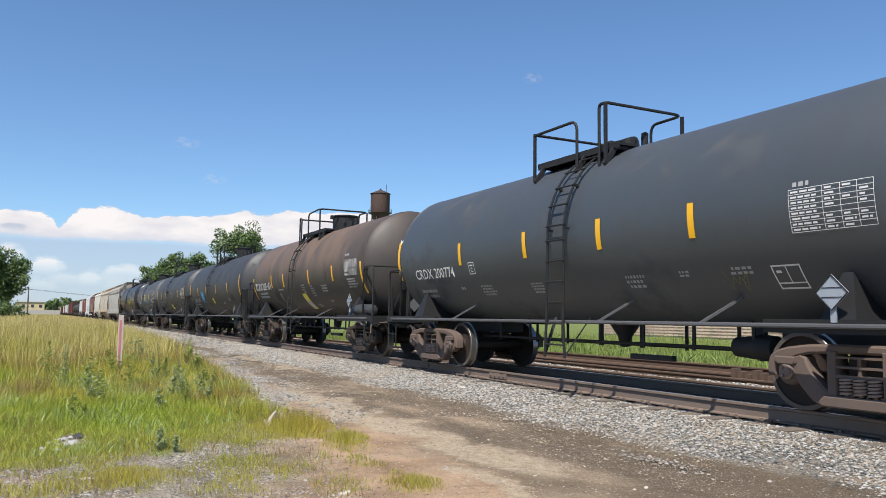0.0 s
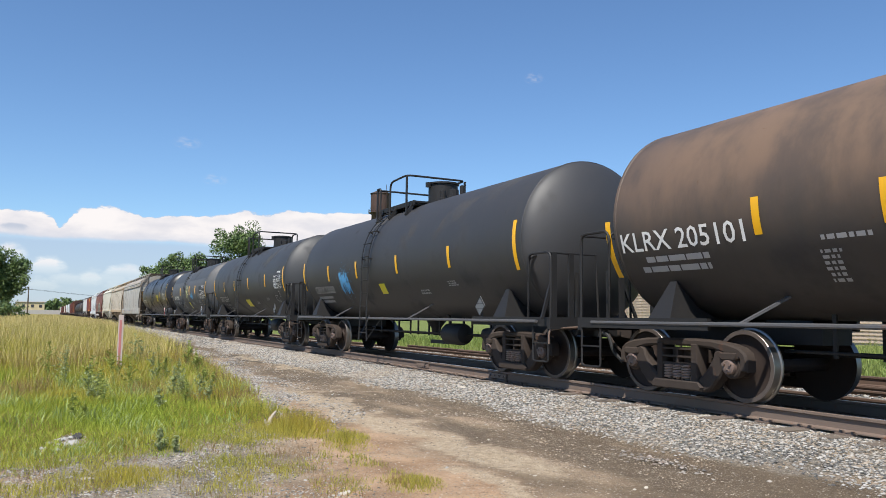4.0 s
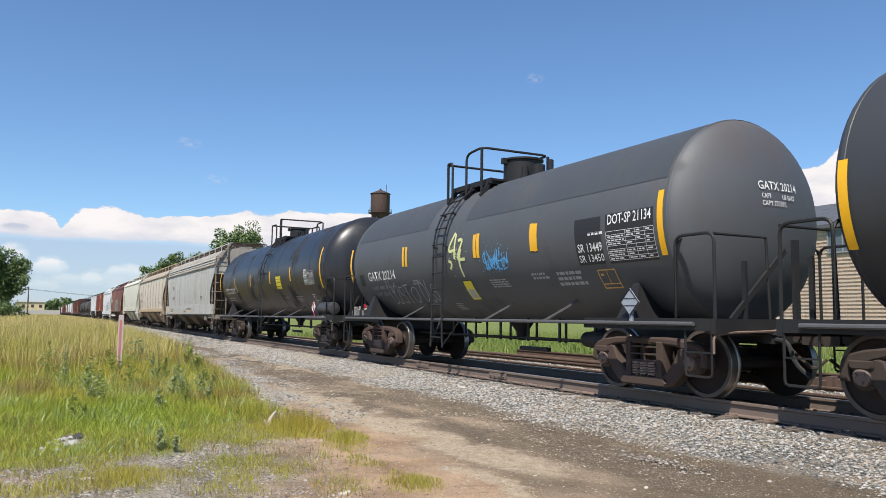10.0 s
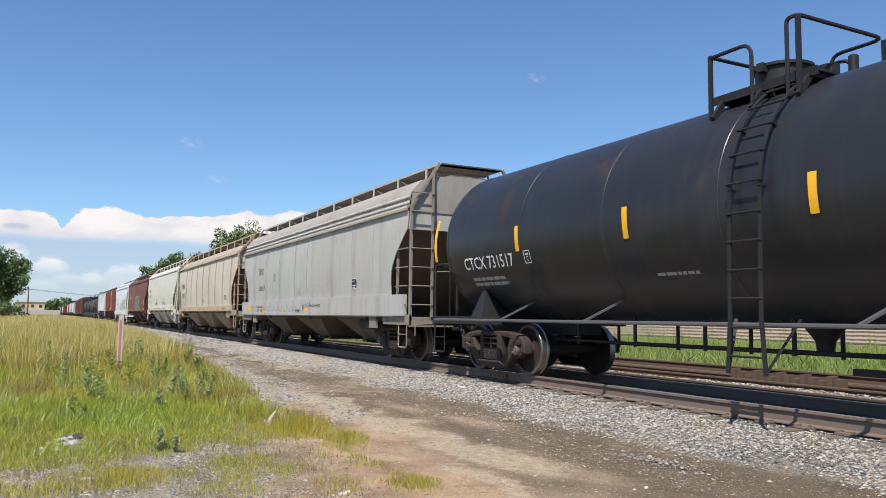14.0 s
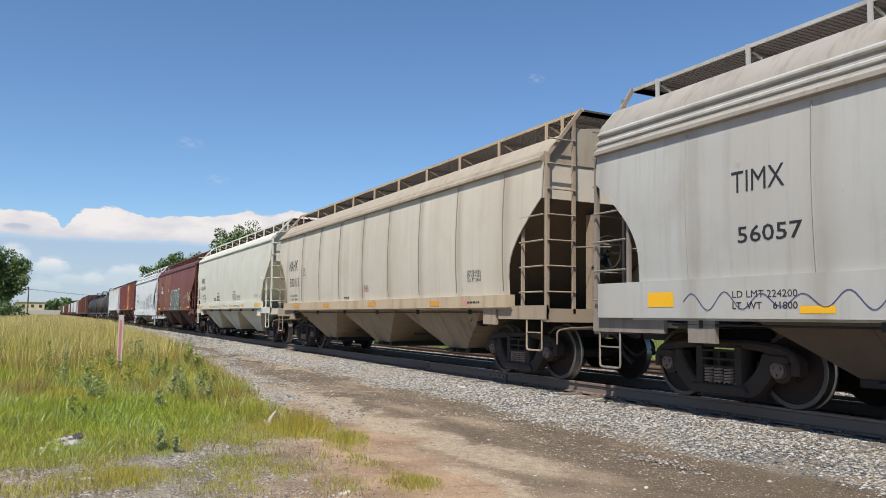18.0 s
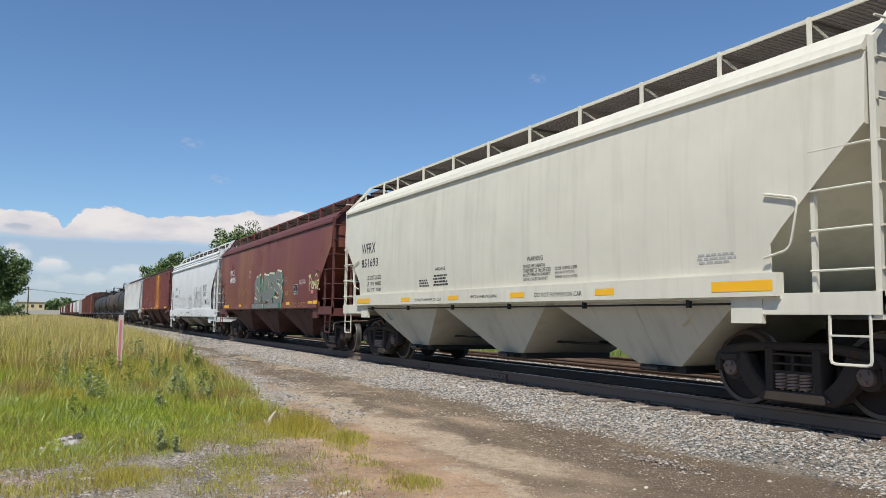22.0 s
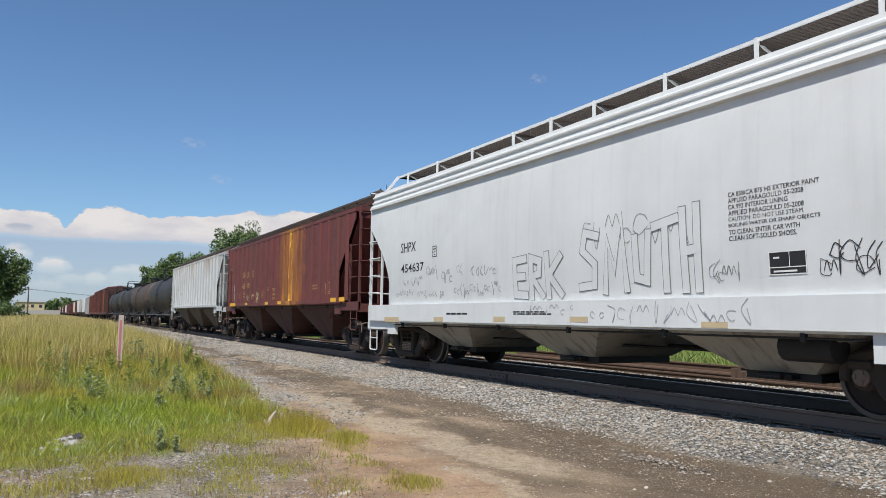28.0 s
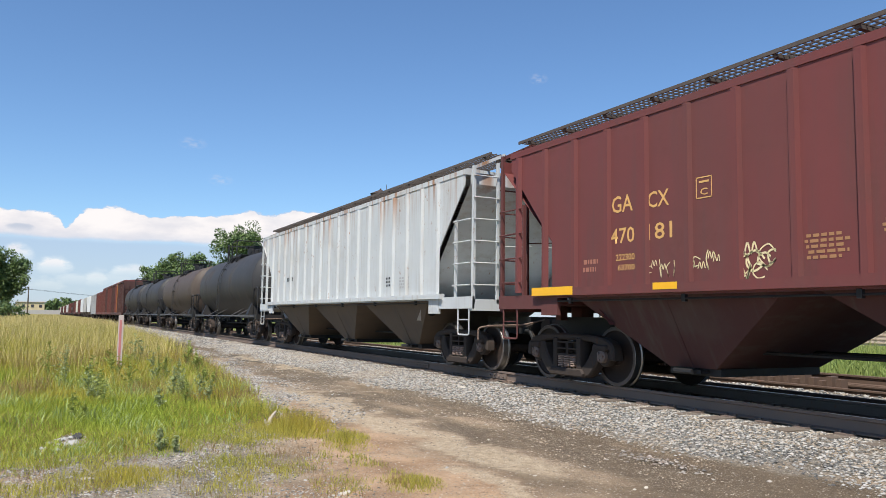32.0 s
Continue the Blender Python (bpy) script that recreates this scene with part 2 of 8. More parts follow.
def ground_material():
    m, n, l = nodes_of("ground_soil")
    p = n["Principled BSDF"]
    x, y = axis(n, l, 0), axis(n, l, 1)
    wob = times(n, l, times(n, l, grain(n, l, 0.55, 4), 0.5, "SUBTRACT"), 1.6)
    wob2 = times(n, l, times(n, l, grain(n, l, 1.7, 6, off=7), 0.5, "SUBTRACT"), 1.3)
    yy = times(n, l, times(n, l, y, wob, "ADD"), wob2, "ADD")
    xx = times(n, l, times(n, l, x, wob2, "ADD"), wob, "SUBTRACT")

    def blob(cx, cy, rx, ry, soft=0.7):
        a = times(n, l, times(n, l, xx, cx, "SUBTRACT"), 1 / rx)
        b = times(n, l, times(n, l, yy, cy, "SUBTRACT"), 1 / ry)
        return ramp(n, l, times(n, l, times(n, l, a, a), times(n, l, b, b), "ADD"), 1 - soft, 1 + soft, 1, 0)

    def pebbles(scale, off, lo, hi, size=0.32):
        v = n.new("ShaderNodeTexVoronoi")
        v.inputs["Scale"].default_value = scale
        c = n.new("ShaderNodeTexCoord")
        l.new(c.outputs["Object"], v.inputs["Vector"])
        r = n.new("ShaderNodeSeparateColor")
        l.new(v.outputs["Color"], r.inputs[0])
        mask = times(n, l, ramp(n, l, v.outputs["Distance"], size * 0.75, size, 1, 0), ramp(n, l, r.outputs[1], lo, hi))
        return mask, r.outputs[0], v.outputs["Distance"]

    fine = ramp(n, l, grain(n, l, 11, 8, rough=0.75), 0.3, 0.7)
    # trodden grey-brown gravel of the road
    road = mix(n, l, (0.185, 0.138, 0.096), (0.40, 0.305, 0.215), ramp(n, l, grain(n, l, 1.1, 7, (0.5, 1.3, 1)), 0.35, 0.65))
    # reddish soil towards the grass
    red = mix(n, l, (0.32, 0.205, 0.128), (0.55, 0.375, 0.245), ramp(n, l, grain(n, l, 1.4, 7, off=21), 0.35, 0.65))
    soil = mix(n, l, road, red, times(n, l, ramp(n, l, yy, -5.2, -4.5, 1, 0), 0.9))
    # grey gravelly ground under the thin grass
    grey = mix(n, l, (0.16, 0.14, 0.105), (0.34, 0.30, 0.24), ramp(n, l, grain(n, l, 1.8, 7, off=13), 0.35, 0.65))
    soil = mix(n, l, soil, grey, blob(-8.8, -7.6, 2.6, 1.4))
    # damp strip beside the crushed stone, and a dried puddle
    wet = times(n, l, ramp(n, l, yy, -4.4, -3.6), ramp(n, l, yy, -2.5, -2.2, 1, 0))
    wet = times(n, l, wet, ramp(n, l, grain(n, l, 0.5, 4, (0.5, 1.5, 1), off=17), 0.32, 0.5))
    damp = mix(n, l, (0.085, 0.064, 0.045), (0.16, 0.122, 0.087), grain(n, l, 2.2, 6))
    soil = mix(n, l, soil, damp, times(n, l, wet, 0.9))
    soil = mix(n, l, soil, (0.09, 0.075, 0.058), times(n, l, blob(-24.5, -3.0, 3.2, 0.3, 0.4), 0.8))
    # pale dried silt
    silt = mix(n, l, (0.36, 0.29, 0.205), (0.62, 0.51, 0.38), fine)
    for cx, cy, rx, ry in ((-7.5, -4.3, 1.3, 0.34), (-10.3, -4.55, 2.2, 0.3), (-6.0, -5.0, 0.9, 0.25), (-23.0, -2.75, 4.0, 0.22), (-13.0, -4.3, 2.0, 0.3)):
        soil = mix(n, l, soil, silt, times(n, l, blob(cx, cy, rx, ry, 0.6), 0.75))
    soil = mix(n, l, soil, (0.055, 0.045, 0.036), times(n, l, ramp(n, l, grain(n, l, 26, 5, rough=0.8), 0.52, 0.68), 0.45))
    soil = mix(n, l, soil, (0.60, 0.50, 0.385), times(n, l, ramp(n, l, grain(n, l, 75, 4, rough=0.8, off=3), 0.56, 0.68), 0.40))
    soil = mix(n, l, soil, (0.10, 0.075, 0.055), times(n, l, ramp(n, l, grain(n, l, 4.5, 7, (0.6, 1.3, 1), 0.75, off=19), 0.54, 0.70), 0.35))
    # crumbs and pebbles, two sizes
    m1, r1, d1 = pebbles(58, 0, 0.35, 0.5, 0.42)
    m2, r2, d2 = pebbles(25, 1, 0.62, 0.72, 0.30)
    m1 = times(n, l, m1, ramp(n, l, grain(n, l, 0.9, 5, off=31), 0.36, 0.58, 0.25, 1.0))
    m2 = times(n, l, m2, ramp(n, l, grain(n, l, 0.8, 5, off=37), 0.38, 0.58, 0.2, 1.0))
    soil = mix(n, l, soil, mix(n, l, (0.07, 0.06, 0.05), (0.60, 0.54, 0.46), r1), times(n, l, m1, 0.8))
    soil = mix(n, l, soil, mix(n, l, (0.13, 0.115, 0.10), (0.66, 0.60, 0.52), r2), m2)
    # crushed stone under the tracks
    stone = mix(n, l, (0.10, 0.098, 0.095), (0.36, 0.345, 0.32), ramp(n, l, grain(n, l, 30, 6, rough=0.8), 0.36, 0.62))
    stone = mix(n, l, stone, (0.30, 0.235, 0.17), times(n, l, ramp(n, l, grain(n, l, 0.6, 4, off=5), 0.5, 0.7), 0.5))
    bed = times(n, l, ramp(n, l, yy, -2.6, -2.1), ramp(n, l, y, 5.6, 6.1, 1, 0))
    col = mix(n, l, soil, stone, bed)
    # turf away from the tracks
    turf = mix(n, l, (0.085, 0.105, 0.022), (0.20, 0.19, 0.06), ramp(n, l, grain(n, l, 1.2, 6, off=3), 0.35, 0.65))
    turf = mix(n, l, turf, (0.26, 0.20, 0.10), times(n, l, ramp(n, l, grain(n, l, 0.4, 5, off=8), 0.45, 0.65), 0.5))
    left = times(n, l, ramp(n, l, yy, -5.3, -4.9, 1, 0), ramp(n, l, times(n, l, x, wob, "ADD"), -10.6, -9.4, 1, 0))
    right = ramp(n, l, yy, 5.9, 6.4)
    fresh = mix(n, l, (0.12, 0.165, 0.04), (0.19, 0.22, 0.07), grain(n, l, 2.0, 5))
    col = mix(n, l, col, turf, times(n, l, left, ramp(n, l, grain(n, l, 2.4, 6, off=14), 0.3, 0.55, 0.3, 1.0)))
    col = mix(n, l, col, fresh, right)
    col = mix(n, l, col, (0.955, 0.935, 0.885), 1.0, "MULTIPLY")
    l.new(col, p.inputs["Base Color"])
    p.inputs["Roughness"].default_value = 0.95
    p.inputs["Specular IOR Level"].default_value = 0.2
    h = times(n, l, times(n, l, times(n, l, m2, 0.014), times(n, l, m1, 0.006), "ADD"), times(n, l, bed, times(n, l, grain(n, l, 30, 6, rough=0.8), 0.03)), "ADD")
    h = times(n, l, h, times(n, l, grain(n, l, 9, 8, rough=0.7), 0.045), "ADD")
    h = times(n, l, h, times(n, l, grain(n, l, 42, 6, rough=0.8), 0.012), "ADD")
    bump(n, l, h, 1.0, 1.0)
    return m


xs, ys = spread(-4000, -40, -2.5, 1500, 0.17), spread(-2500, -10.5, 6.5, 3000, 0.085)
gv = [(float(x), float(y), rough_z(x, y)) for y in ys for x in xs]
nx = len(xs)
gf = [(j * nx + i, j * nx + i + 1, (j + 1) * nx + i + 1, (j + 1) * nx + i) for j in range(len(ys) - 1) for i in range(nx - 1)]
gm = bpy.data.meshes.new("ground")
gm.from_pydata(gv, [], gf)
gm.materials.append(ground_material())
gm.polygons.foreach_set("use_smooth", [True] * len(gm.polygons))
ground = tagged(new("ground", gm), "dirt road, crushed stone and grassy verge beside railway tracks", "ground", kind="structure")


# ---- tracks ----
def rail_shape(x0, x1, y, top, s):
    prof = [(-0.07, -0.186), (0.07, -0.186), (0.07, -0.172), (0.012, -0.155), (0.009, -0.045), (0.037, -0.036), (0.037, -0.006), (0.028, 0), (-0.028, 0), (-0.037, -0.006), (-0.037, -0.036), (-0.009, -0.045), (-0.012, -0.155), (-0.07, -0.172)]
    s.loft([[(x, y + a, top + b) for a, b in prof] for x in (x0, x1)])
    k = len(s.m)
    s.m[k - 2 - 7] = 1


def build_rail(y, top, mats, name="rail", x0=-1100.0, x1=230.0, label="", parent=None):
    s = Shape()
    rail_shape(x0, x1, y, top, s)
    ob = new(name, s.mesh(name, mats, 25))
    ob.parent = parent
    return ob


track = thing("railway_track", "main railway track with worn steel rails on wooden ties", "track", kind="structure")
for y in (-0.7525, 0.7525):
    build_rail(y, 0.0, [M_RAIL, M_RAILTOP], parent=track)
# joint bars with bolts, seen as upright marks along the near rail
bar_mesh = Shape()
bar_mesh.box(-0.32, 0.32, -0.052, -0.012, -0.145, -0.05)
for i in range(4):
    bar_mesh.lathe([(-0.075, 0.016), (-0.052, 0.018)], (-0.24 + 0.16 * i, 0, -0.098), "y", 6)
bar_mesh = bar_mesh.mesh("joint_bar", M_RAIL)
for x in (-16.4, -13.0, -4.6):
    ob = part("joint_bar", bar_mesh, None, track)
    ob.location = (x, -0.7525, 0)
tie_meshes = []
for k in range(4):
    s = Shape()
    j = [random.uniform(-0.012, 0.012) for _ in range(8)]
    s.box(-0.115 + j[0], 0.115 + j[1], -1.30 + j[2] * 3, 1.30 + j[3] * 3, -0.38, -0.192)
    tie_meshes.append(s.mesh("tie", M_TIE, 0))
plate = Shape()
for y in (-0.7525, 0.7525):
    plate.box(-0.1, 0.1, y - 0.17, y + 0.17, -0.198, -0.180)
    for dx, dy in ((-0.07, -0.09), (0.07, -0.09), (-0.07, 0.09), (0.07, 0.09)):
        plate.box(dx - 0.014, dx + 0.014, y + dy - 0.02, y + dy + 0.02, -0.182, -0.155)
plate_mesh = plate.mesh("tie_plate", M_RAIL, 0)

side_track = thing("siding_track", "disused siding track with rusty rails on old ties", "track", kind="structure")
for y in (3.2, 4.64):
    build_rail(y, -0.19, [M_RUSTRAIL, M_RUSTRAIL], parent=side_track)
M_OLDTIE = paint("old_tie", (0.11, 0.095, 0.08), 0.1, 0.5, 0.9, 0.4)
old_tie = Shape().box(-0.11, 0.11, -1.28, 1.28, -0.46, -0.306).mesh("tie", M_OLDTIE, 0)
for tr, yc in ((side_track, 3.92),):
    for i in range(70):
        ob = part("tie", old_tie, None, tr)
        ob.location = (-38 + i * 0.62, yc + random.uniform(-0.06, 0.06), random.uniform(-0.035, -0.004))
        ob.rotation_euler = (0, 0, random.uniform(-0.02, 0.02))
# spare rails laid beside the siding
for i, (y, z, a, b) in enumerate(((5.35, -0.17, -26, 12), (5.52, -0.17, -31, 4), (5.68, -0.17, -24, 16), (5.45, 0.012, -22, 2))):
    s = Shape()
    rail_shape(a, b, y, z, s)
    tagged(new("spare_rail", s.mesh("spare_rail", [M_RUSTRAIL, M_RUSTRAIL], 25)), "rusty spare rail lying beside the siding", "rail", "spare rails")
# a rack of rusty joint plates
crate = Shape()
for i in range(14):
    crate.box(-12.6 + i * 0.2, -12.48 + i * 0.2, 5.1, 5.3, -0.33, -0.03 - 0.05 * (i % 3))
tagged(new("joint_plate_rack", crate.mesh("joint_plate_rack", M_RUSTRAIL)), "row of rusty steel rail plates beside the siding", "steel plates")


# ---- loose stone ----
def stone_field(name, pts, sizes, mat, label, flat=0.65):
    """Many small crushed stones in one mesh."""
    base = np.array([(1, 0, 0.1), (-0.9, 0.2, 0), (0.1, 1, -0.1), (0, -0.95, 0.1), (0.2, 0.1, 0.9), (-0.1, 0, -0.8), (0.6, 0.6, 0.45), (-0.55, -0.6, 0.5)])
    tri = np.array([(4, 6, 2), (4, 2, 1), (4, 1, 7), (4, 7, 3), (4, 3, 0), (4, 0, 6), (6, 0, 2), (7, 1, 3)])
    k = len(pts)
    rng = np.random.default_rng(5)
    b = base[None] * (1 + rng.uniform(-0.3, 0.3, (k, 8, 3)))
    a = rng.uniform(0, 6.283, k)
    c, s = np.cos(a)[:, None], np.sin(a)[:, None]
    x, y, z = b[..., 0] * c - b[..., 1] * s, b[..., 0] * s + b[..., 1] * c, b[..., 2] * flat
    v = np.stack([x, y, z], -1) * sizes[:, None, None] + pts[:, None, :]
    f = (tri[None] + 8 * np.arange(k)[:, None, None]).reshape(-1, 3)
    me = bpy.data.meshes.new(name)
    me.from_pydata(v.reshape(-1, 3).tolist(), [], f.tolist())
    me.materials.append(mat)
    return tagged(new(name, me), label, "gravel", kind="stuff")


def stone_material(name, dark, light, warm):
    m, n, l = nodes_of(name)
    g = n.new("ShaderNodeNewGeometry")
    r = g.outputs["Random Per Island"]
    t = n.new("ShaderNodeMath")
    t.operation = "FRACT"
    l.new(times(n, l, r, 7.31), t.inputs[0])
    base = mix(n, l, dark, light, ramp(n, l, r, 0.1, 0.9))
    base = mix(n, l, base, warm, ramp(n, l, t.outputs[0], 0.7, 0.8, 0, 0.7))
    base = mix(n, l, base, warm, times(n, l, ramp(n, l, grain(n, l, 0.5, 3), 0.5, 0.66), 0.35))
    base = mix(n, l, base, (0.1, 0.095, 0.09), times(n, l, grain(n, l, 30, 3), 0.3))
    l.new(base, n["Principled BSDF"].inputs["Base Color"])
    n["Principled BSDF"].inputs["Roughness"].default_value = 0.88
    return m


M_BALLAST = stone_material("crushed_stone", (0.085, 0.083, 0.078), (0.45, 0.43, 0.39), (0.33, 0.25, 0.165))
rng = np.random.default_rng(11)


def place(n, x0, x1, y0, y1, power=1.0):
    x = x1 + (x0 - x1) * rng.uniform(0, 1, n) ** power
    y = rng.uniform(y0, y1, n)
    return x, y


def on_ground(x, y, lift):
    return np.array([(a, b, rough_z(a, b) + lift) for a, b in zip(x, y)])


def toe(x):
    return -2.02 + 0.14 * np.sin(x * 0.9) + 0.1 * np.sin(x * 2.3 + 1)


x, y = place(125000, -36, -2.5, -3.0, -0.86, 1.3)
keep = rng.uniform(0, 1, len(x)) < np.clip((y - toe(x) + 0.75) / 0.7, 0, 1) ** 1.6
x, y = x[keep], y[keep]
stone_field("ballast_stones", on_ground(x, y, 0.004), (0.006 + 0.016 * rng.uniform(0, 1, len(x)) ** 1.6) * (1 + (-x) / 32), M_BALLAST, "grey crushed stone ballast along the near rail")
x, y = place(5000, -90, -34, -2.2, -0.9)
stone_field("ballast_stones", on_ground(x, y, 0.01), rng.uniform(0.03, 0.07, len(x)), M_BALLAST, "grey crushed stone ballast farther along the track")
x, y = place(20000, -34, -3, 0.9, 5.9)
stone_field("ballast_stones", on_ground(x, y, 0.01), rng.uniform(0.02, 0.045, len(x)), M_BALLAST, "grey crushed stone around the siding")
M_CHIP = stone_material("loose_chips", (0.11, 0.088, 0.066), (0.54, 0.46, 0.36), (0.38, 0.27, 0.17))
x, y = place(120000, -30, -1.5, -11.5, -2.2, 1.5)
clump = np.array([noise.noise(Vector((a * 0.5, b * 1.1, 2))) + 0.5 * noise.noise(Vector((a * 1.6, b * 2.2, 8))) for a, b in zip(x, y)])
keep = rng.uniform(0, 1, len(x)) < np.clip(0.36 + clump * 1.9, 0.06, 1) * np.clip((-1.5 - x) / 3, 0, 1) * np.clip((y + 11.5) / 2.5, 0, 1)
x, y = x[keep], y[keep]
stone_field("road_gravel", on_ground(x, y, 0.001), (0.003 + 0.007 * rng.uniform(0, 1, len(x)) ** 2) * (1 - x / 18) + 0.012 * rng.uniform(0, 1, len(x)) * (rng.uniform(0, 1, len(x)) > 0.97), M_CHIP, "loose pale gravel scattered on the dirt road", 0.55)
# grey gravel among the thin grass
x, y = place(46000, -11.0, -5.2, -9.8, -5.9)
clump = np.array([noise.noise(Vector((a * 0.9, b * 1.2, 12))) for a, b in zip(x, y)])
keep = rng.uniform(0, 1, len(x)) < np.clip(0.45 + clump * 1.5, 0.15, 1) * np.clip((-5.2 - x) / 1.2, 0, 1) * np.clip((-5.9 - y) / 0.7, 0, 1)
x, y = x[keep], y[keep]
stone_field("road_gravel", on_ground(x, y, 0.001), rng.uniform(0.004, 0.013, len(x)) + 0.01 * (rng.uniform(0, 1, len(x)) > 0.93), M_BALLAST, "grey broken gravel among thin grass", 0.5)
# pale coarse gravel along the grass edge
x = -9.5 - 24 * rng.uniform(0, 1, 26000) ** 1.3
y = np.array([grass_edge(q) for q in x]) + 0.1 + np.abs(rng.normal(0, 0.55, len(x))) - 0.012 * (x + 10)
clump = np.array([noise.noise(Vector((p * 0.6, q * 1.5, 22))) for p, q in zip(x, y)])
keep = rng.uniform(0, 1, len(x)) < np.clip(0.55 + clump * 1.6, 0.08, 1)
x, y = x[keep], y[keep]
stone_field("edge_gravel", on_ground(x, y, 0.002), rng.uniform(0.008, 0.022, len(x)) * (1 - x / 60), M_BALLAST, "pale coarse gravel along the grass edge", 0.6)
# a heap of darker stones on the road edge
a, r = rng.uniform(0, 6.28, 420), np.abs(rng.normal(0, 0.55, 420))
x, y = -6.15 + np.cos(a) * r * 0.85, -3.05 + np.sin(a) * r * 0.24
stone_field("stone_heap", on_ground(x, y, 0.0) + np.stack([0 * x, 0 * x, 0.03 * np.clip(1 - r, 0, 1)], -1), 0.007 + 0.022 * rng.uniform(0, 1, 420) ** 2.2, stone_material("dark_stone", (0.07, 0.06, 0.052), (0.40, 0.36, 0.31), (0.22, 0.16, 0.12)), "low heap of dark broken stones on the road")


# ---- trucks ----
def wheelset_mesh():
    s = Shape()
    for side in (-1, 1):
        prof = [(0.69, 0.10), (0.70, 0.36), (0.685, 0.41), (0.685, 0.482), (0.712, 0.484), (0.722, 0.462), (0.822, 0.457), (0.828, 0.452), (0.828, 0.402), (0.80, 0.388), (0.765, 0.30), (0.76, 0.22), (0.785, 0.15), (0.83, 0.135), (0.83, 0.10)]
        k = len(s.m)
        s.lathe([(side * a, r) for a, r in prof], n=36)
        for i in range(36):
            for seg in (3, 4, 5, 6):
                s.m[k + seg * 36 + i] = 1
            s.m[k + 7 * 36 + i] = 3
        s.mi = 2
        s.lathe([(side * a, r) for a, r in ((0.90, 0.12), (1.03, 0.125), (1.05, 0.118), (1.06, 0.10), (1.115, 0.096), (1.13, 0.07))], n=18)
        for i in range(3):
            t = 2 * math.pi * i / 3
            s.lathe([(side * 1.12, 0.022), (side * 1.15, 0.022)], (math.cos(t) * 0.058, 0, math.sin(t) * 0.058), "y", 6)
        s.mi = 0
    s.lathe([(-0.95, 0.085), (0.95, 0.085)], n=12)
    return s.mesh("wheelset", [M_WHEEL, M_TREAD, M_CAP, M_RIM], 30)


def side_frame_mesh():
    """A cast side frame: bowed top chord, raked lower arms, columns round the springs and jaws over the bearings."""
    s = Shape()
    y0, y1 = -0.095, 0.095
    half = [(1.16, 0.40), (1.165, 0.54), (1.13, 0.63), (1.04, 0.695), (0.88, 0.74), (0.60, 0.775), (0.30, 0.785)]
    under = [(0.30, 0.685), (0.60, 0.668), (0.74, 0.635), (0.84, 0.60), (1.00, 0.592), (1.045, 0.55), (1.05, 0.40)]
    s.cast([(-x, z) for x, z in half] + list(reversed(half)) + list(reversed(under)) + [(-x, z) for x, z in under], y0, y1, 0.026)
    for k in (-1, 1):
        s.cast([(k * x, z) for x, z in ((0.88, 0.62), (0.72, 0.66), (0.645, 0.63), (0.62, 0.55), (0.53, 0.41), (0.42, 0.30), (0.33, 0.25), (0.33, 0.11), (0.46, 0.10), (0.58, 0.15), (0.72, 0.29), (0.80, 0.40), (0.84, 0.46))], y0, y1, 0.024)
        s.cast([(k * x, z) for x, z in ((0.255, 0.17), (0.375, 0.17), (0.375, 0.72), (0.255, 0.72))], y0 - 0.016, y1 + 0.016, 0.018)
        s.cast([(k * x, z) for x, z in ((1.03, 0.63), (0.76, 0.63), (0.755, 0.56), (0.79, 0.53), (0.99, 0.53), (1.03, 0.56))], y0 - 0.035, y1 + 0.035, 0.02)
        # bearing housing round the axle's end
        ring = [(k * 0.889 + 0.155 * math.cos(a), 0.457 + 0.155 * math.sin(a)) for a in (2 * math.pi * i / 16 for i in range(16))]
        s.cast(ring, y0 + 0.03, y1 - 0.02, 0.02)
    s.cast([(-0.44, 0.105), (0.44, 0.105), (0.47, 0.16), (0.40, 0.235), (-0.40, 0.235), (-0.47, 0.16)], y0 - 0.045, y1 + 0.045, 0.022)
    s.box(-0.27, 0.27, y0 - 0.01, y1 + 0.01, 0.43, 0.462)
    s.box(-0.27, 0.27, y0 - 0.01, y1 + 0.01, 0.53, 0.555)
    s.box(-0.27, 0.27, y0 - 0.01, y1 + 0.01, 0.635, 0.66)
    s.box(-0.02, 0.02, y0, y1, 0.43, 0.66)
    return s.mesh("side_frame", M_TRUCK, 40)


def spring_mesh():
    s = Shape()
    turns = 5
    s.tube([(0.062 * math.cos(a), 0.062 * math.sin(a), 0.245 + 0.18 * a / (2 * math.pi * turns)) for a in (2 * math.pi * turns * i / 50 for i in range(51))], 0.0165, 5)
    s.lathe([(0.24, 0.03), (0.43, 0.03)], (0, 0, 0), "z", 7)
    return s.mesh("spring", M_SPRING, 50)


def bolster_mesh():
    s = Shape()
    s.box(-0.19, 0.19, -0.99, 0.99, 0.46, 0.63)
    s.box(-0.24, 0.24, -0.5, 0.5, 0.44, 0.70)
    s.lathe([(0.63, 0.2), (0.78, 0.2)], (0, 0, 0), "z", 14)
    for k in (-1, 1):
        s.bar((k * 0.36, -0.85, 0.36), (k * 0.36, 0.85, 0.36), 0.07, 0.1)
        for y in (-0.76, 0.76):
            s.cast([(k * (0.43 + 0.035 * math.sin(math.pi * i / 6)) - k * 0.05, 0.26 + 0.045 * i) for i in range(7)] + [(k * 0.33, 0.53), (k * 0.33, 0.26)], y - 0.05, y + 0.05, 0.01)
    s.tube([(-0.7, 0.12, 0.35), (0.7, 0.12, 0.35)], 0.02, 6)
    return s.mesh("bolster", M_TRUCK, 30)


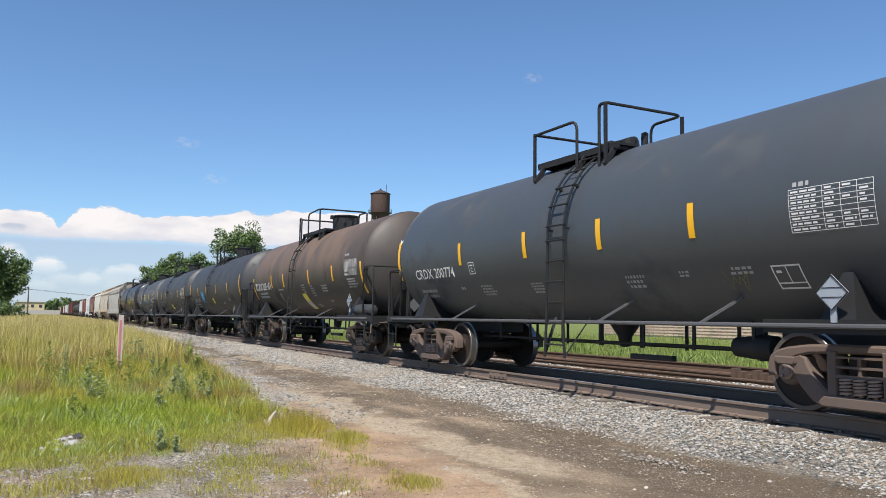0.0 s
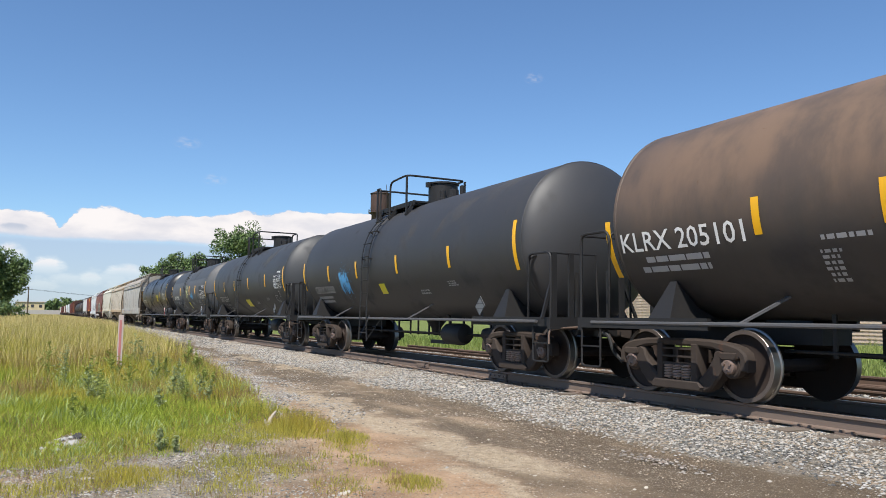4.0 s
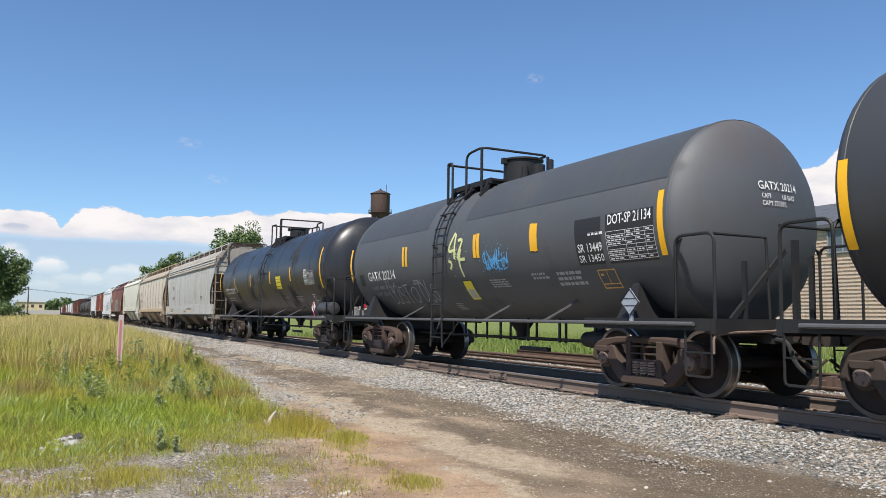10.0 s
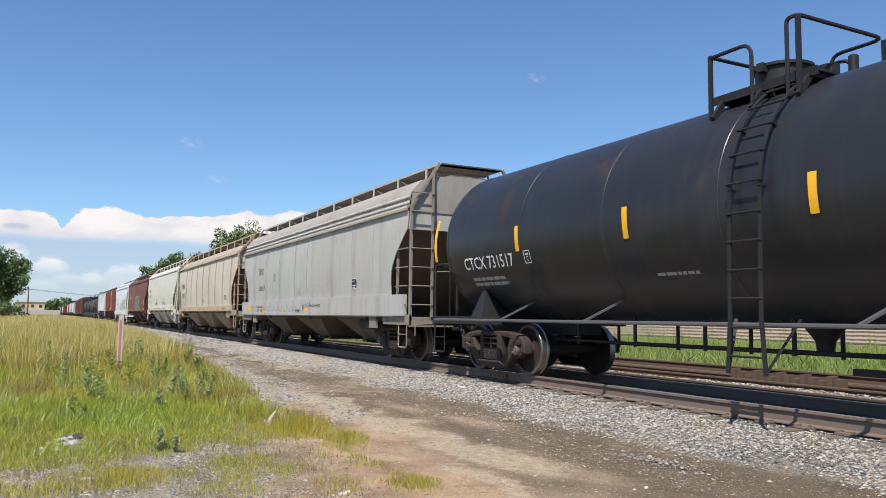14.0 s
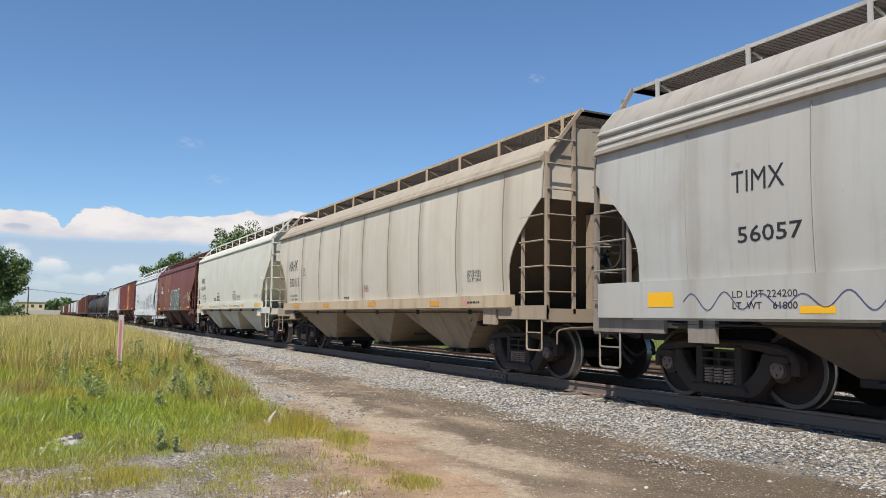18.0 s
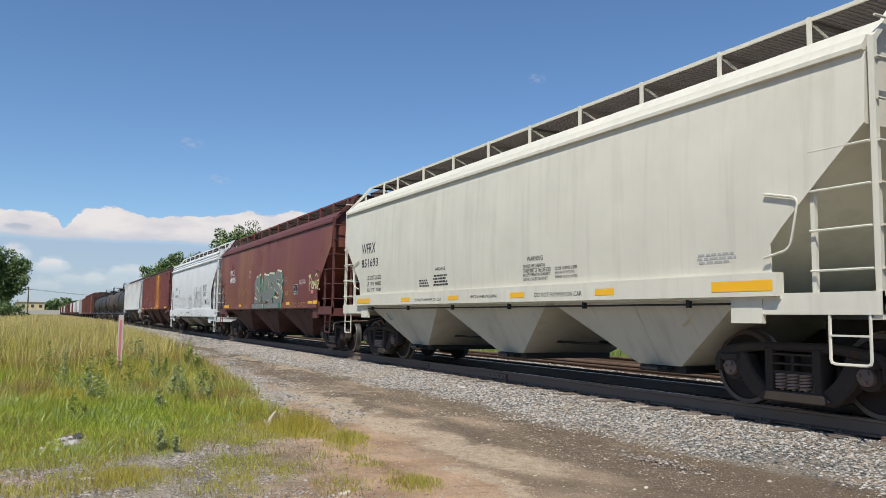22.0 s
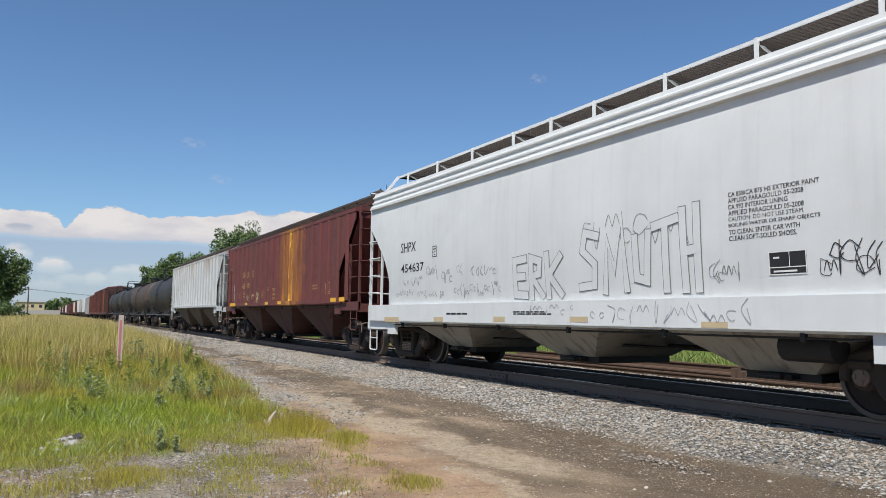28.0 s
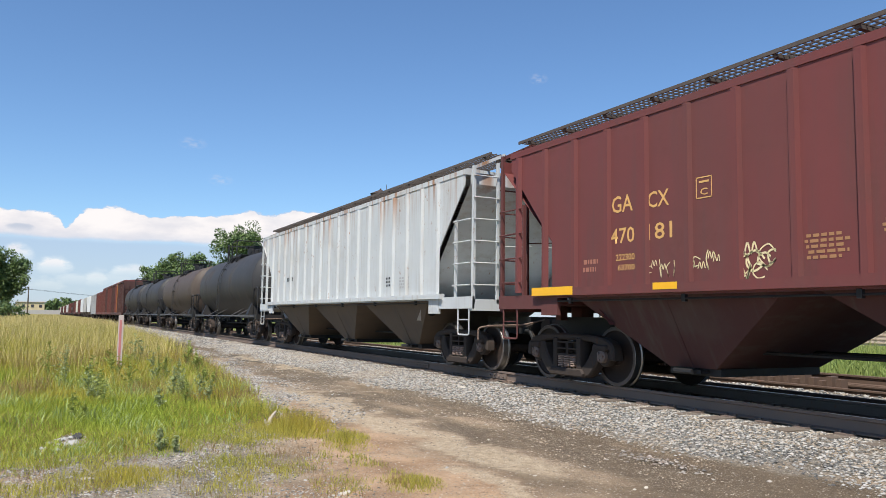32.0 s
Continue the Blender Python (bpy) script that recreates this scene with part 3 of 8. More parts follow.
W_MESH, F_MESH, SP_MESH, B_MESH = wheelset_mesh(), side_frame_mesh(), spring_mesh(), bolster_mesh()
WHEELS = []


M_DUSTY = paint("dusty_tan_truck", (0.135, 0.10, 0.083), 0.35, 0.45, 0.85, 0.3, (0.16, 0.07, 0.045), (0.10, 0.08, 0.07), seed=61, spec=0.15)
M_RUSTY = paint("rusty_brown_truck", (0.076, 0.053, 0.044), 0.4, 0.45, 0.85, 0.3, (0.14, 0.055, 0.03), (0.07, 0.055, 0.047), seed=62, spec=0.15)


def repaint(me, mat):
    me = me.copy()
    me.materials.clear()
    me.materials.append(mat)
    return me


FRAMES = {"": F_MESH, "dusty": repaint(F_MESH, M_DUSTY), "rusty": repaint(F_MESH, M_RUSTY)}


def truck(car, x, turning=True, wear=""):
    t = part("truck", B_MESH, None, car, "cast steel freight truck with rusty springs")
    t.location = (x, 0, 0)
    for y in (-1.0, 1.0):
        ob = part("side_frame", FRAMES[wear], None, t)
        ob.location = (0, y, 0)
        for dx, dy in ((-0.16, 0), (0, 0), (0.16, 0)) if turning else ():
            ob = part("spring", SP_MESH, None, t)
            ob.location = (dx, y + (0.07 if y > 0 else -0.07), 0)
    for dx in (-0.889, 0.889):
        ob = part("wheelset", W_MESH, None, t)
        ob.location = (dx, 0, 0.457)
        if turning:
            WHEELS.append(ob)
    return t


def coupler_mesh():
    s = Shape()
    s.box(-0.62, -0.12, -0.08, 0.08, 0.76, 0.94)
    s.prism([(-0.2, 0.74), (0.0, 0.72), (0.06, 0.76), (0.06, 0.98), (0.0, 1.02), (-0.2, 0.98)], -0.16, 0.12)
    s.tube(bent([(-0.3, -0.34, 0.78), (-0.16, -0.34, 0.62), (0.0, -0.2, 0.42), (0.06, -0.05, 0.56)], 0.1), 0.022, 6)
    s.tube(bent([(-0.45, -1.35, 0.86), (-0.4, -0.4, 0.86), (-0.25, -0.2, 0.98)], 0.08), 0.014, 5)
    return s.mesh("coupler", M_TRUCK, 40)


C_MESH = coupler_mesh()


def hose_mesh():
    s = Shape()
    s.tube(bent([(-0.42, -0.42, 0.80), (-0.20, -0.42, 0.78), (-0.12, -0.40, 0.50), (0.06, -0.34, 0.34)], 0.12), 0.03, 7)
    s.box(-0.52, -0.38, -0.48, -0.36, 0.74, 0.86)
    return s.mesh("air_hose", M_HOSE, 40)


def lift_rod_mesh():
    s = Shape()
    s.tube(bent([(-0.42, -1.46, 0.62), (-0.42, -1.46, 0.84), (-0.40, -1.2, 0.88), (-0.36, -0.5, 0.90), (-0.18, -0.12, 1.0)], 0.07), 0.016, 6)
    return s.mesh("uncoupling_rod", M_RODRUST, 40)


M_HOSE = plain("black_rubber", (0.02, 0.02, 0.02), 0.75)
M_RODRUST = plain("rusty_rod", (0.17, 0.115, 0.085), 0.75, 0.0, 0.3)
H_MESH, L_MESH = hose_mesh(), lift_rod_mesh()


def couplers(car, half):
    for k in (1, -1):
        for name, me in (("air_hose", H_MESH), ("uncoupling_rod", L_MESH)):
            ob = part(name, me, None, car)
            ob.location = (k * half - k * 0.03, 0, 0)
            if k < 0:
                ob.rotation_euler = (0, 0, math.pi)
        ob = part("coupler", C_MESH, None, car)
        ob.location = (k * half - k * 0.03, 0, 0)
        if k < 0:
            ob.rotation_euler = (0, 0, math.pi)


def brake_wheel(car, x, y, z, k):
    s = Shape()
    ring = [(x, y + 0.28 * math.cos(a), z + 0.28 * math.sin(a)) for a in (2 * math.pi * i / 20 for i in range(21))]
    s.tube(ring, 0.018, 6)
    for i in range(5):
        a = 2 * math.pi * i / 5
        s.bar((x - k * 0.05, y, z), (x, y + 0.27 * math.cos(a), z + 0.27 * math.sin(a)), 0.045, 0.012, (1, 0, 0))
    s.lathe([(x - k * 0.12, 0.06), (x, 0.05)], (0, y, z), "x", 10)
    part("brake_wheel", s, M_UNDER, car)
    g = Shape()
    g.box(min(x - k * 0.14, x - k * 0.34), max(x - k * 0.14, x - k * 0.34), y - 0.16, y + 0.16, z - 0.24, z + 0.2)
    for i in range(12):
        g.bar((x - k * 0.1, y + 0.02 * (i % 2), z - 0.25 - i * 0.05), (x - k * 0.1, y + 0.02 * (i % 2), z - 0.29 - i * 0.05), 0.03, 0.018)
    part("brake_gear", g, M_UNDER, car)


def stirrup(s, x, y, k, z0=1.0, depth=0.62):
    s.tube(bent([(x - 0.22, y, z0), (x - 0.22, y, z0 - depth), (x + 0.22, y, z0 - depth), (x + 0.22, y, z0)], 0.05, 2), 0.017, 5)
    s.bar((x - 0.22, y, z0 - depth * 0.52), (x + 0.22, y, z0 - depth * 0.52), 0.03, 0.02)


# ---- tank cars ----
def dish(q, oval=False):
    """How far a tank's head bulges, in radii, at the share q of the radius: a dish with a tight knuckle, or an oval."""
    q = min(1.0, q)
    return 0.40 * math.sqrt(1 - q * q) if oval else 0.055 * (1 - q ** 14) ** 0.5 + 0.325 * (1 - q * q) ** 0.88


def tank_car(label, X, L, TC, R, zc, half, shell, ladder, plat, dome, low=False, tanks_end="black", ring=None, reservoir=False, underbox=False, stubs=(), detail=True, group="tank cars of the train", front="wheel", rail=2.1, wear=""):
    """A tank car with its centre at X. half: half the length of the shell's straight part. plat: the top platform's ends. dome: (x, radius, height)."""
    car = thing("tank_car", label, "tank car", group)
    car.location = (X, 0, 0)
    n = 56 if detail else 28
    arc = [(half + R * dish(q, bool(ring)), R * q) for q in (1.0, 0.996, 0.985, 0.965, 0.935, 0.90, 0.85, 0.78, 0.68, 0.54, 0.38, 0.2, 0.015)]
    s = Shape()
    s.lathe([(-a, r) for a, r in reversed(arc)] + [(x, R) for x in np.linspace(-half, half, 9)[1:-1]] + arc, (0, 0, zc), "x", n)
    part("shell", s, shell, car)
    if detail:
        for x in ring or (-half, half):
            s = Shape()
            s.lathe([(x - 0.03, R - 0.002), (x - 0.02, R + 0.006), (x + 0.02, R + 0.006), (x + 0.03, R - 0.002)], (0, 0, zc), "x", n, caps=False)
            part("shell_seam", s, shell, car)
    top = zc + R
    # top platform and its railing
    a, n0, n1 = plat
    near, far = -1.0, 0.62
    b = n1
    s = Shape()
    for y0, y1 in ((-0.82, -0.42), (0.25, 0.6)):
        s.box(a - 0.1, b + 0.1, y0, y1, top - 0.07, top - 0.035)
        for x in np.arange(a - 0.1, b + 0.06, 0.08) if detail else ():
            s.box(x, x + 0.03, y0, y1, top - 0.036, top - 0.02)
        s.box(a - 0.12, b + 0.12, y0 - 0.03, y0, top - 0.13, top - 0.02)
    for x in (a, (a + b) / 2, b):
        s.box(x - 0.04, x + 0.04, -0.86, 0.64, top - 0.13, top - 0.07)
    for x in (a + 0.05, n0, b):
        s.bar((x, -0.8, top - 0.09), (x, near - 0.02, zc + math.sqrt(R * R - 1.0)), 0.08, 0.05, (1, 0, 0))
    part("platform", s, M_UNDER, car, "steel walkway grating")
    s = Shape()
    h, r = top + 0.60, 0.026
    foot = zc + math.sqrt(R * R - 1.0) + 0.02
    back = zc + math.sqrt(R * R - far * far)

    def hoop(pts):
        s.tube(bent(pts, 0.17, 4), r, 7)

    def post(x, y, z0, z1):
        s.bar((x, y, z0), (x, y, z1), 0.06, 0.035)

    if low:
        hoop([(a, near, h - 0.13), (n0, near, h - 0.13), (n0, near, foot)])
        hoop([(n1 - 0.16, near, foot), (n1 - 0.16, near, h), (n1, near, h), (n1, far, h), (n1 - 0.75, far, h), (n1 - 0.75, far, back)])
    else:
        hoop([(a, near, h - 0.1), (a + 0.2, near, h - 0.1), (a + 0.2, near, foot)])
        hoop([(n0, near, foot), (n0, near, h - 0.04), (n1, near, h), (n1, far, h), (n1 - 0.75, far, h), (n1 - 0.75, far, back)])
    hoop([(a, near, h - 0.12), (a, far, h - 0.12), (a + 0.9, far, h - 0.12), (a + 0.9, far, back)])
    post(a, near, foot, h - 0.1)
    post(n1, near, foot, h - 0.02)
    post(a, far, back, h - 0.1)
    post(n1, far, back, h - 0.02)
    part("railing", s, M_UNDER, car, "black tubular safety railing")
    # housing and valves on top
    s = Shape()
    if dome:
        x, rr, hh = dome
        s.lathe([(top - 0.12, rr + 0.05), (top, rr + 0.05), (top + 0.01, rr), (top + hh - 0.05, rr), (top + hh - 0.04, rr + 0.035), (top + hh, rr + 0.035), (top + hh + 0.015, rr - 0.04)], (x, 0, 0), "z", 24)
        s.box(x - 0.05, x + 0.05, -rr - 0.1, -rr + 0.02, top + hh - 0.12, top + hh)
        part("valve_housing", s, M_UNDER, car, "round black steel housing over the valves")
        s = Shape()
    x = (dome[0] + 0.75) if dome else a + 1.5
    for dx, rr, hh in ((0, 0.13, 0.2), (-0.35, 0.07, 0.22), (0.28, 0.06, 0.26)):
        s.lathe([(top - 0.05, rr * 1.3), (top + 0.04, rr * 1.3), (top + 0.05, rr), (top + hh, rr), (top + hh + 0.02, rr * 0.5)], (x + dx, -0.1 + dx * 0.3, 0), "z", 10)
    part("valve", s, M_UNDER, car)
    # side ladder bent round the shell
    s = Shape()
    y0 = -(R + 0.085)
    for k in (-0.22, 0.22):
        path = [(ladder + k * 1.2, y0 - 0.02, 0.42), (ladder + k, y0 - 0.02, 1.05), (ladder + k, y0, zc)]
        path += [(ladder + k, -(R + 0.085) * math.cos(t), zc + (R + 0.085) * math.sin(t)) for t in (radians(d) for d in range(6, 63, 6))]
        for p, q in zip(path, path[1:]):
            s.bar(p, q, 0.055, 0.016, (0, -1, 0.001))
    z = 0.62
    while z < zc - 0.1:
        s.tube([(ladder - 0.25, y0 - 0.02, z), (ladder + 0.25, y0 - 0.02, z)], 0.014, 6)
        z += 0.33
    for d in np.arange(4, 62, 12.5):
        t = radians(d)
        p = (-(R + 0.1) * math.cos(t), zc + (R + 0.1) * math.sin(t))
        s.tube([(ladder - 0.26, *p), (ladder + 0.26, *p)], 0.014, 6)
    for k in (-0.22, 0.22):
        for d in (2, 30, 58):
            t = radians(d)
            s.bar((ladder + k, -(R - 0.01) * math.cos(t), zc + (R - 0.01) * math.sin(t)), (ladder + k, -(R + 0.1) * math.cos(t), zc + (R + 0.1) * math.sin(t)), 0.05, 0.03)
    for k in (-1, 1):
        s.bar((ladder + k * 0.27, y0 - 0.02, 0.45), (ladder + k * 0.45, -R + 0.25, 1.05), 0.05, 0.015)
    part("ladder", s, M_UNDER, car, "black steel side ladder")
    # running pipe along the side with its stub brackets
    s = Shape()
    end = L / 2 - 0.75
    for y in (-1, 1):
        s.tube([(-end, y * (R + 0.03), 0.98), (end, y * (R + 0.03), 0.98)], 0.028, 7)
        for x in stubs or (-TC * 0.3, -TC * 0.12, TC * 0.22, TC * 0.34):
            zz = 1.32
            s.bar((x, y * (R + 0.03), 0.98), (x + 0.22, y * (math.sqrt(max(0.04, R * R - (zz - zc) ** 2)) - 0.01), zz), 0.06, 0.03)
    part("handrail", s, paint("grey_pipe", (0.09, 0.09, 0.095), 0.2, 0.4, 0.5), car)
    # stub sills, end platforms and their loops
    for k in (1, -1):
        x0, x1 = sorted((k * (TC / 2 - 1.6), k * (L / 2 - 0.42)))
        part("stub_sill", Shape().box(x0, x1, -0.28, 0.28, 0.74, 0.978), M_UNDER, car)
        x0, x1 = sorted((k * (L / 2 - 1.15), k * (L / 2 - 0.50)))
        deck = part("end_platform", Shape().box(x0, x1, -1.39, 1.39, 0.98, 1.03), M_UNDER, car, "black steel end platform")
        x2, x3 = sorted((k * (L / 2 - 0.50), k * (L / 2 - 0.42)))
        part("end_sill", Shape().box(x2, x3, -1.46, 1.46, 0.86, 1.05), M_UNDER, car)
        for y in (-1.46, 1.40):
            x4, x5 = sorted((k * (TC / 2 - 0.9), k * (L / 2 - 0.502)))
            part("side_beam", Shape().box(x4, x5, y, y + 0.06, 0.90, 1.05), M_UNDER, car)
        for y in (-1, 1):
            s = Shape()
            stirrup(s, k * (L / 2 - 0.72), y * 1.44, k, 0.95)
            part("step", s, M_UNDER, deck)
        xb = k * TC / 2
        for y in (-1, 1):
            s = Shape()
            zz = 1.55
            yy = math.sqrt(R * R - (zz - zc) ** 2)
            s.loft([[(xb - 0.22, y * 1.43, 1.0), (xb + 0.22, y * 1.43, 1.0), (xb + 0.06, y * (yy + 0.05), zz), (xb - 0.06, y * (yy + 0.05), zz)], [(xb - 0.22, y * 0.3, 0.95), (xb + 0.22, y * 0.3, 0.95), (xb + 0.06, y * (yy - 0.35), zz - 0.35), (xb - 0.06, y * (yy - 0.35), zz - 0.35)]])
            part("bolster_saddle", s, M_UNDER, car)
        s = Shape()
        xe, xi = k * (L / 2 - 0.46), k * (L / 2 - 1.12)
        for y in (-1.42, 1.42):
            s.tube(bent([(xi, y, 1.0), (xi, y, rail + 0.02), (xe, y, rail + 0.02), (xe, y, 1.0)], 0.14), 0.022, 6)
        s.tube(bent([(xi, -1.42, 1.0), (xi, -1.42, rail), (xi, 1.42, rail), (xi, 1.42, 1.0)], 0.16), 0.022, 6)
        s.tube([(xe, -1.42, rail), (xe, -0.5, rail), (xe, -0.45, 1.05)], 0.02, 6)
        s.bar((xe, -0.9, 1.0), (xe, -0.9, 1.78), 0.06, 0.04)
        part("end_railing", s, M_UNDER, car, "black tubular end railing")
        truck(car, k * TC / 2, detail, wear)
    couplers(car, L / 2)
    xe = L / 2 - 0.46

    def brace(p, q, w, h, up=(1, 0, 0)):
        part("end_brace", Shape().bar(p, q, w, h, up), M_UNDER, car)

    if front == "wheel":
        brake_wheel(car, L / 2 - 0.52, -0.3, 1.97, 1)
        brace((xe - 0.28, -0.3, 1.0), (xe - 0.28, -0.3, 1.8), 0.12, 0.10)
        brace((xe, -0.98, 1.03), (xe - 0.12, -0.62, 1.62), 0.05, 0.05)
    else:
        brake_wheel(car, -(L / 2 - 0.52), 0.3, 1.97, -1)
    if front == "posts":
        for y, q in ((-1.36, -0.22), (-1.02, 0.22), (0.05, 0.35), (0.75, 0.3)):
            brace((xe, y, 0.98), (xe, y, rail), 0.09, 0.05)
            brace((xe - 0.02, y, 1.75), (xe - 0.02, y + q, 1.02), 0.05, 0.04)
    if front == "brace":
        brace((xe, -1.15, 1.03), (xe, -0.15, 1.95), 0.07, 0.04)
        brace((xe, 0.05, 1.0), (xe, 0.05, rail), 0.1, 0.05)
    # bottom outlet, brake rods and cylinders
    s = Shape()
    b0 = zc - R
    s.lathe([(b0 + 0.08, 0.30), (b0 - 0.06, 0.22), (b0 - 0.2, 0.12), (b0 - 0.36, 0.10), (b0 - 0.38, 0.05)], (0.1, 0, 0), "z", 12)
    for y, z in ((-0.45, 0.66), (0.4, 0.60)):
        s.tube([(-TC / 2 + 1.2, y, z), (TC / 2 - 1.2, y, z)], 0.022, 6)
    for x in np.linspace(-TC / 2 + 1.9, TC / 2 - 1.9, 7):
        s.bar((x, -0.45, 0.6), (x, -0.45, b0 + 0.12), 0.05, 0.03)
        s.bar((x + 0.05, 0.4, 0.55), (x + 0.05, 0.4, b0 + 0.12), 0.05, 0.03)
    s.box(0.8, 1.7, -0.5, -0.4, 0.42, 0.5)
    part("brake_rigging", s, M_UNDER, car)
    s = Shape()
    x = TC / 2 - 1.9
    s.lathe([(x - 0.4, 0.05), (x - 0.36, 0.13), (x, 0.16), (x + 0.05, 0.18), (x + 0.28, 0.16), (x + 0.34, 0.05)], (0, -0.35, 0.68), "x", 14)
    s.bar((x, -0.35, 0.8), (x, -0.3, b0 + 0.15), 0.2, 0.06)
    part("brake_cylinder", s, M_UNDER, car)
    if reservoir:
        s = Shape()
        x, q = TC / 2 + 0.62, reservoir
        s.lathe([(x - 0.58, 0.04), (x - 0.54, q * 0.8), (x - 0.45, q), (x + 0.45, q), (x + 0.54, q * 0.8), (x + 0.58, 0.04)], (0, -1.2, 1.03 + q), "x", 18)
        part("air_reservoir", s, paint("dark_reservoir", (0.05, 0.05, 0.053), 0.1, 0.3, 0.45), car, "dark grey air reservoir cylinder")
    if underbox:
        s = Shape()
        s.lathe([(1.65, 0.1), (1.69, 0.20), (1.8, 0.24), (2.4, 0.24), (2.52, 0.20), (2.56, 0.1)], (0, -0.5, 0.66), "x", 18)
        s.bar((1.9, -0.5, 0.7), (1.9, -0.6, 1.1), 0.06, 0.05)
        part("air_tank", s, M_UNDER, car, "black air tank slung under the shell")
    return car


# ---- covered hoppers ----
def hopper_car(label, X, L, TC, b, zs, zs1, ze, zr, colour, frame_colour, posts, style="smooth", ribs=(), cut=1.0, zcut=3.0, deep=False, hop_colour=None, ledge=0.14, group="covered hoppers of the train", detail=True, seams=(), pockets=(-4.0, 0.0, 4.0), wheel_front=False, ladder=None, seam_colour=None, straight=False, slope=None, roof_colour=None):
    """A covered hopper with its centre at X. b: half length of the body; zs, zs1: the sill's bottom and top; ze: the eave; zr: the running board."""
    car = thing("hopper_car", label, "hopper car", group)
    car.location = (X, 0, 0)
    hop_colour, ladder, seam_colour = hop_colour or colour, ladder or frame_colour, seam_colour or colour
    flat = style == "ribbed"

    def skin(z):
        if flat:
            return 1.56
        return 1.615 - 0.055 * ((z - 2.45) / 1.2) ** 2

    # side sheets, with their ends cut back over the trucks
    zz = [zs1 + (ze - zs1) * i / 14 for i in range(15)]

    def edge(z):
        if flat:
            return b - 0.26 - cut * min(1.0, max(0.0, (zcut - z) / 1.35))
        if z >= zcut:
            return b
        t = (zcut - z) / (zcut - zs1)
        return b - cut * (min(1.0, t * 1.3) if straight else math.sin(min(1.0, t * 1.25) * math.pi / 2))

    for side in (-1, 1):
        s = Shape()
        zl = sorted(set(zz + [zcut, zcut - 0.004] + ([zcut - 1.35] if flat else [])))
        rows = [[(-edge(z) + 2 * edge(z) * i / 16, side * skin(z), z) for i in range(17)] for z in zl]
        inner = [[(x, y - side * 0.02, z) for x, y, z in r] for r in rows]
        s.loft(rows, caps=False, closed=False)
        s.loft(inner, caps=False, closed=False)
        for r0, r1, q0, q1 in zip(rows, rows[1:], inner, inner[1:]):
            s.quad(r0[0], r1[0], q1[0], q0[0])
            s.quad(r0[-1], r1[-1], q1[-1], q0[-1])
        part("side_sheet", s, colour, car)
        s = Shape()
        y0, y1 = sorted((side * 1.54, side * 1.655))
        e = b - cut + 0.12
        s.box(-e if not deep else -b + 0.1, e if not deep else b - 0.1, y0, y1, zs, zs1)
        s.box(-e, e, *sorted((side * 1.5, side * 1.60)), zs - 0.03, zs)
        part("side_sill", s, frame_colour, car)
        if flat:
            for x in ribs:
                part("side_post", Shape().loft([[(x - 0.065, side * 1.555, z), (x - 0.04, side * 1.618, z), (x + 0.04, side * 1.618, z), (x + 0.065, side * 1.555, z)] for z in (zs1 - 0.05, ze - 0.02)]), colour, car, smooth=0)
        elif seams:
            for x in seams:
                s = Shape()
                s.loft([[(x - 0.02, side * (skin(z) - 0.002), z), (x, side * (skin(z) + 0.014), z), (x + 0.02, side * (skin(z) - 0.002), z)] for z in np.linspace(max(zs1, 1.5), ze - 0.05, 10)], caps=False, closed=False)
                part("side_seam", s, seam_colour, car)
    if straight:
        for side in (-1, 1):
            for k in (-1, 1):
                x0, y = k * (b - cut - 0.05), side * (skin(2.2) + 0.03)
                s = Shape().tube(bent([(x0, y, 1.72), (x0 + k * 0.34, y, 1.80), (x0 + k * 0.46, y, 2.34), (x0 + k * 0.02, y, 2.44)], 0.09), 0.014, 6)
                part("grab_loop", s, frame_colour, car)
    # roof and its ledge
    s = Shape()
    if flat:
        prof = [(-1.575, ze), (-1.575, ze + 0.10), (-1.50, ze + 0.13), (-0.6, zr - 0.33), (0, zr - 0.30), (0.6, zr - 0.33), (1.50, ze + 0.13), (1.575, ze + 0.10), (1.575, ze)]
    else:
        y1 = skin(ze)
        prof = [(-y1 + 0.02, ze - 0.02), (-y1 - ledge * 0.35, ze), (-y1 - ledge * 0.35, ze + 0.05), (-y1 + 0.0, ze + 0.10), (-y1 + 0.02, ze + 0.16), (-y1 + (0.06 if deep else 0.10), ze + (0.42 if deep else 0.17)), (-1.25, zr - (0.44 if deep else 0.50)), (-0.85, zr - 0.34), (-0.4, zr - 0.27), (0.4, zr - 0.27), (0.85, zr - 0.34), (1.25, zr - (0.44 if deep else 0.50)), (y1 - (0.06 if deep else 0.10), ze + (0.42 if deep else 0.17)), (y1 - 0.02, ze + 0.16), (y1, ze + 0.10), (y1 + ledge * 0.35, ze + 0.05), (y1 + ledge * 0.35, ze), (y1 - 0.02, ze - 0.02)]
    s.loft([[(x, y, z) for y, z in prof] for x in np.linspace(-b + (0.24 if flat else 0), b - (0.24 if flat else 0), 9)])
    part("roof", s, roof_colour or colour, car)
    if deep:
        for side in (-1, 1):
            for q, zq in ((0, ze + 0.02), (1, ze + 0.17), (2, ze + 0.31)):
                yq = skin(ze) - 0.012 * q
                s = Shape()
                s.loft([[(x, side * (yq - 0.05), zq - 0.05), (x, side * (yq + 0.022), zq - 0.012), (x, side * (yq + 0.022), zq + 0.014), (x, side * (yq - 0.05), zq + 0.07)] for x in (-b, b)])
                part("roof_ridge", s, colour, car)
    hatch = Shape().box(-0.55, 0.55, -0.3, 0.3, zr - 0.3, zr - 0.16).mesh("roof_hatch", colour, 0)
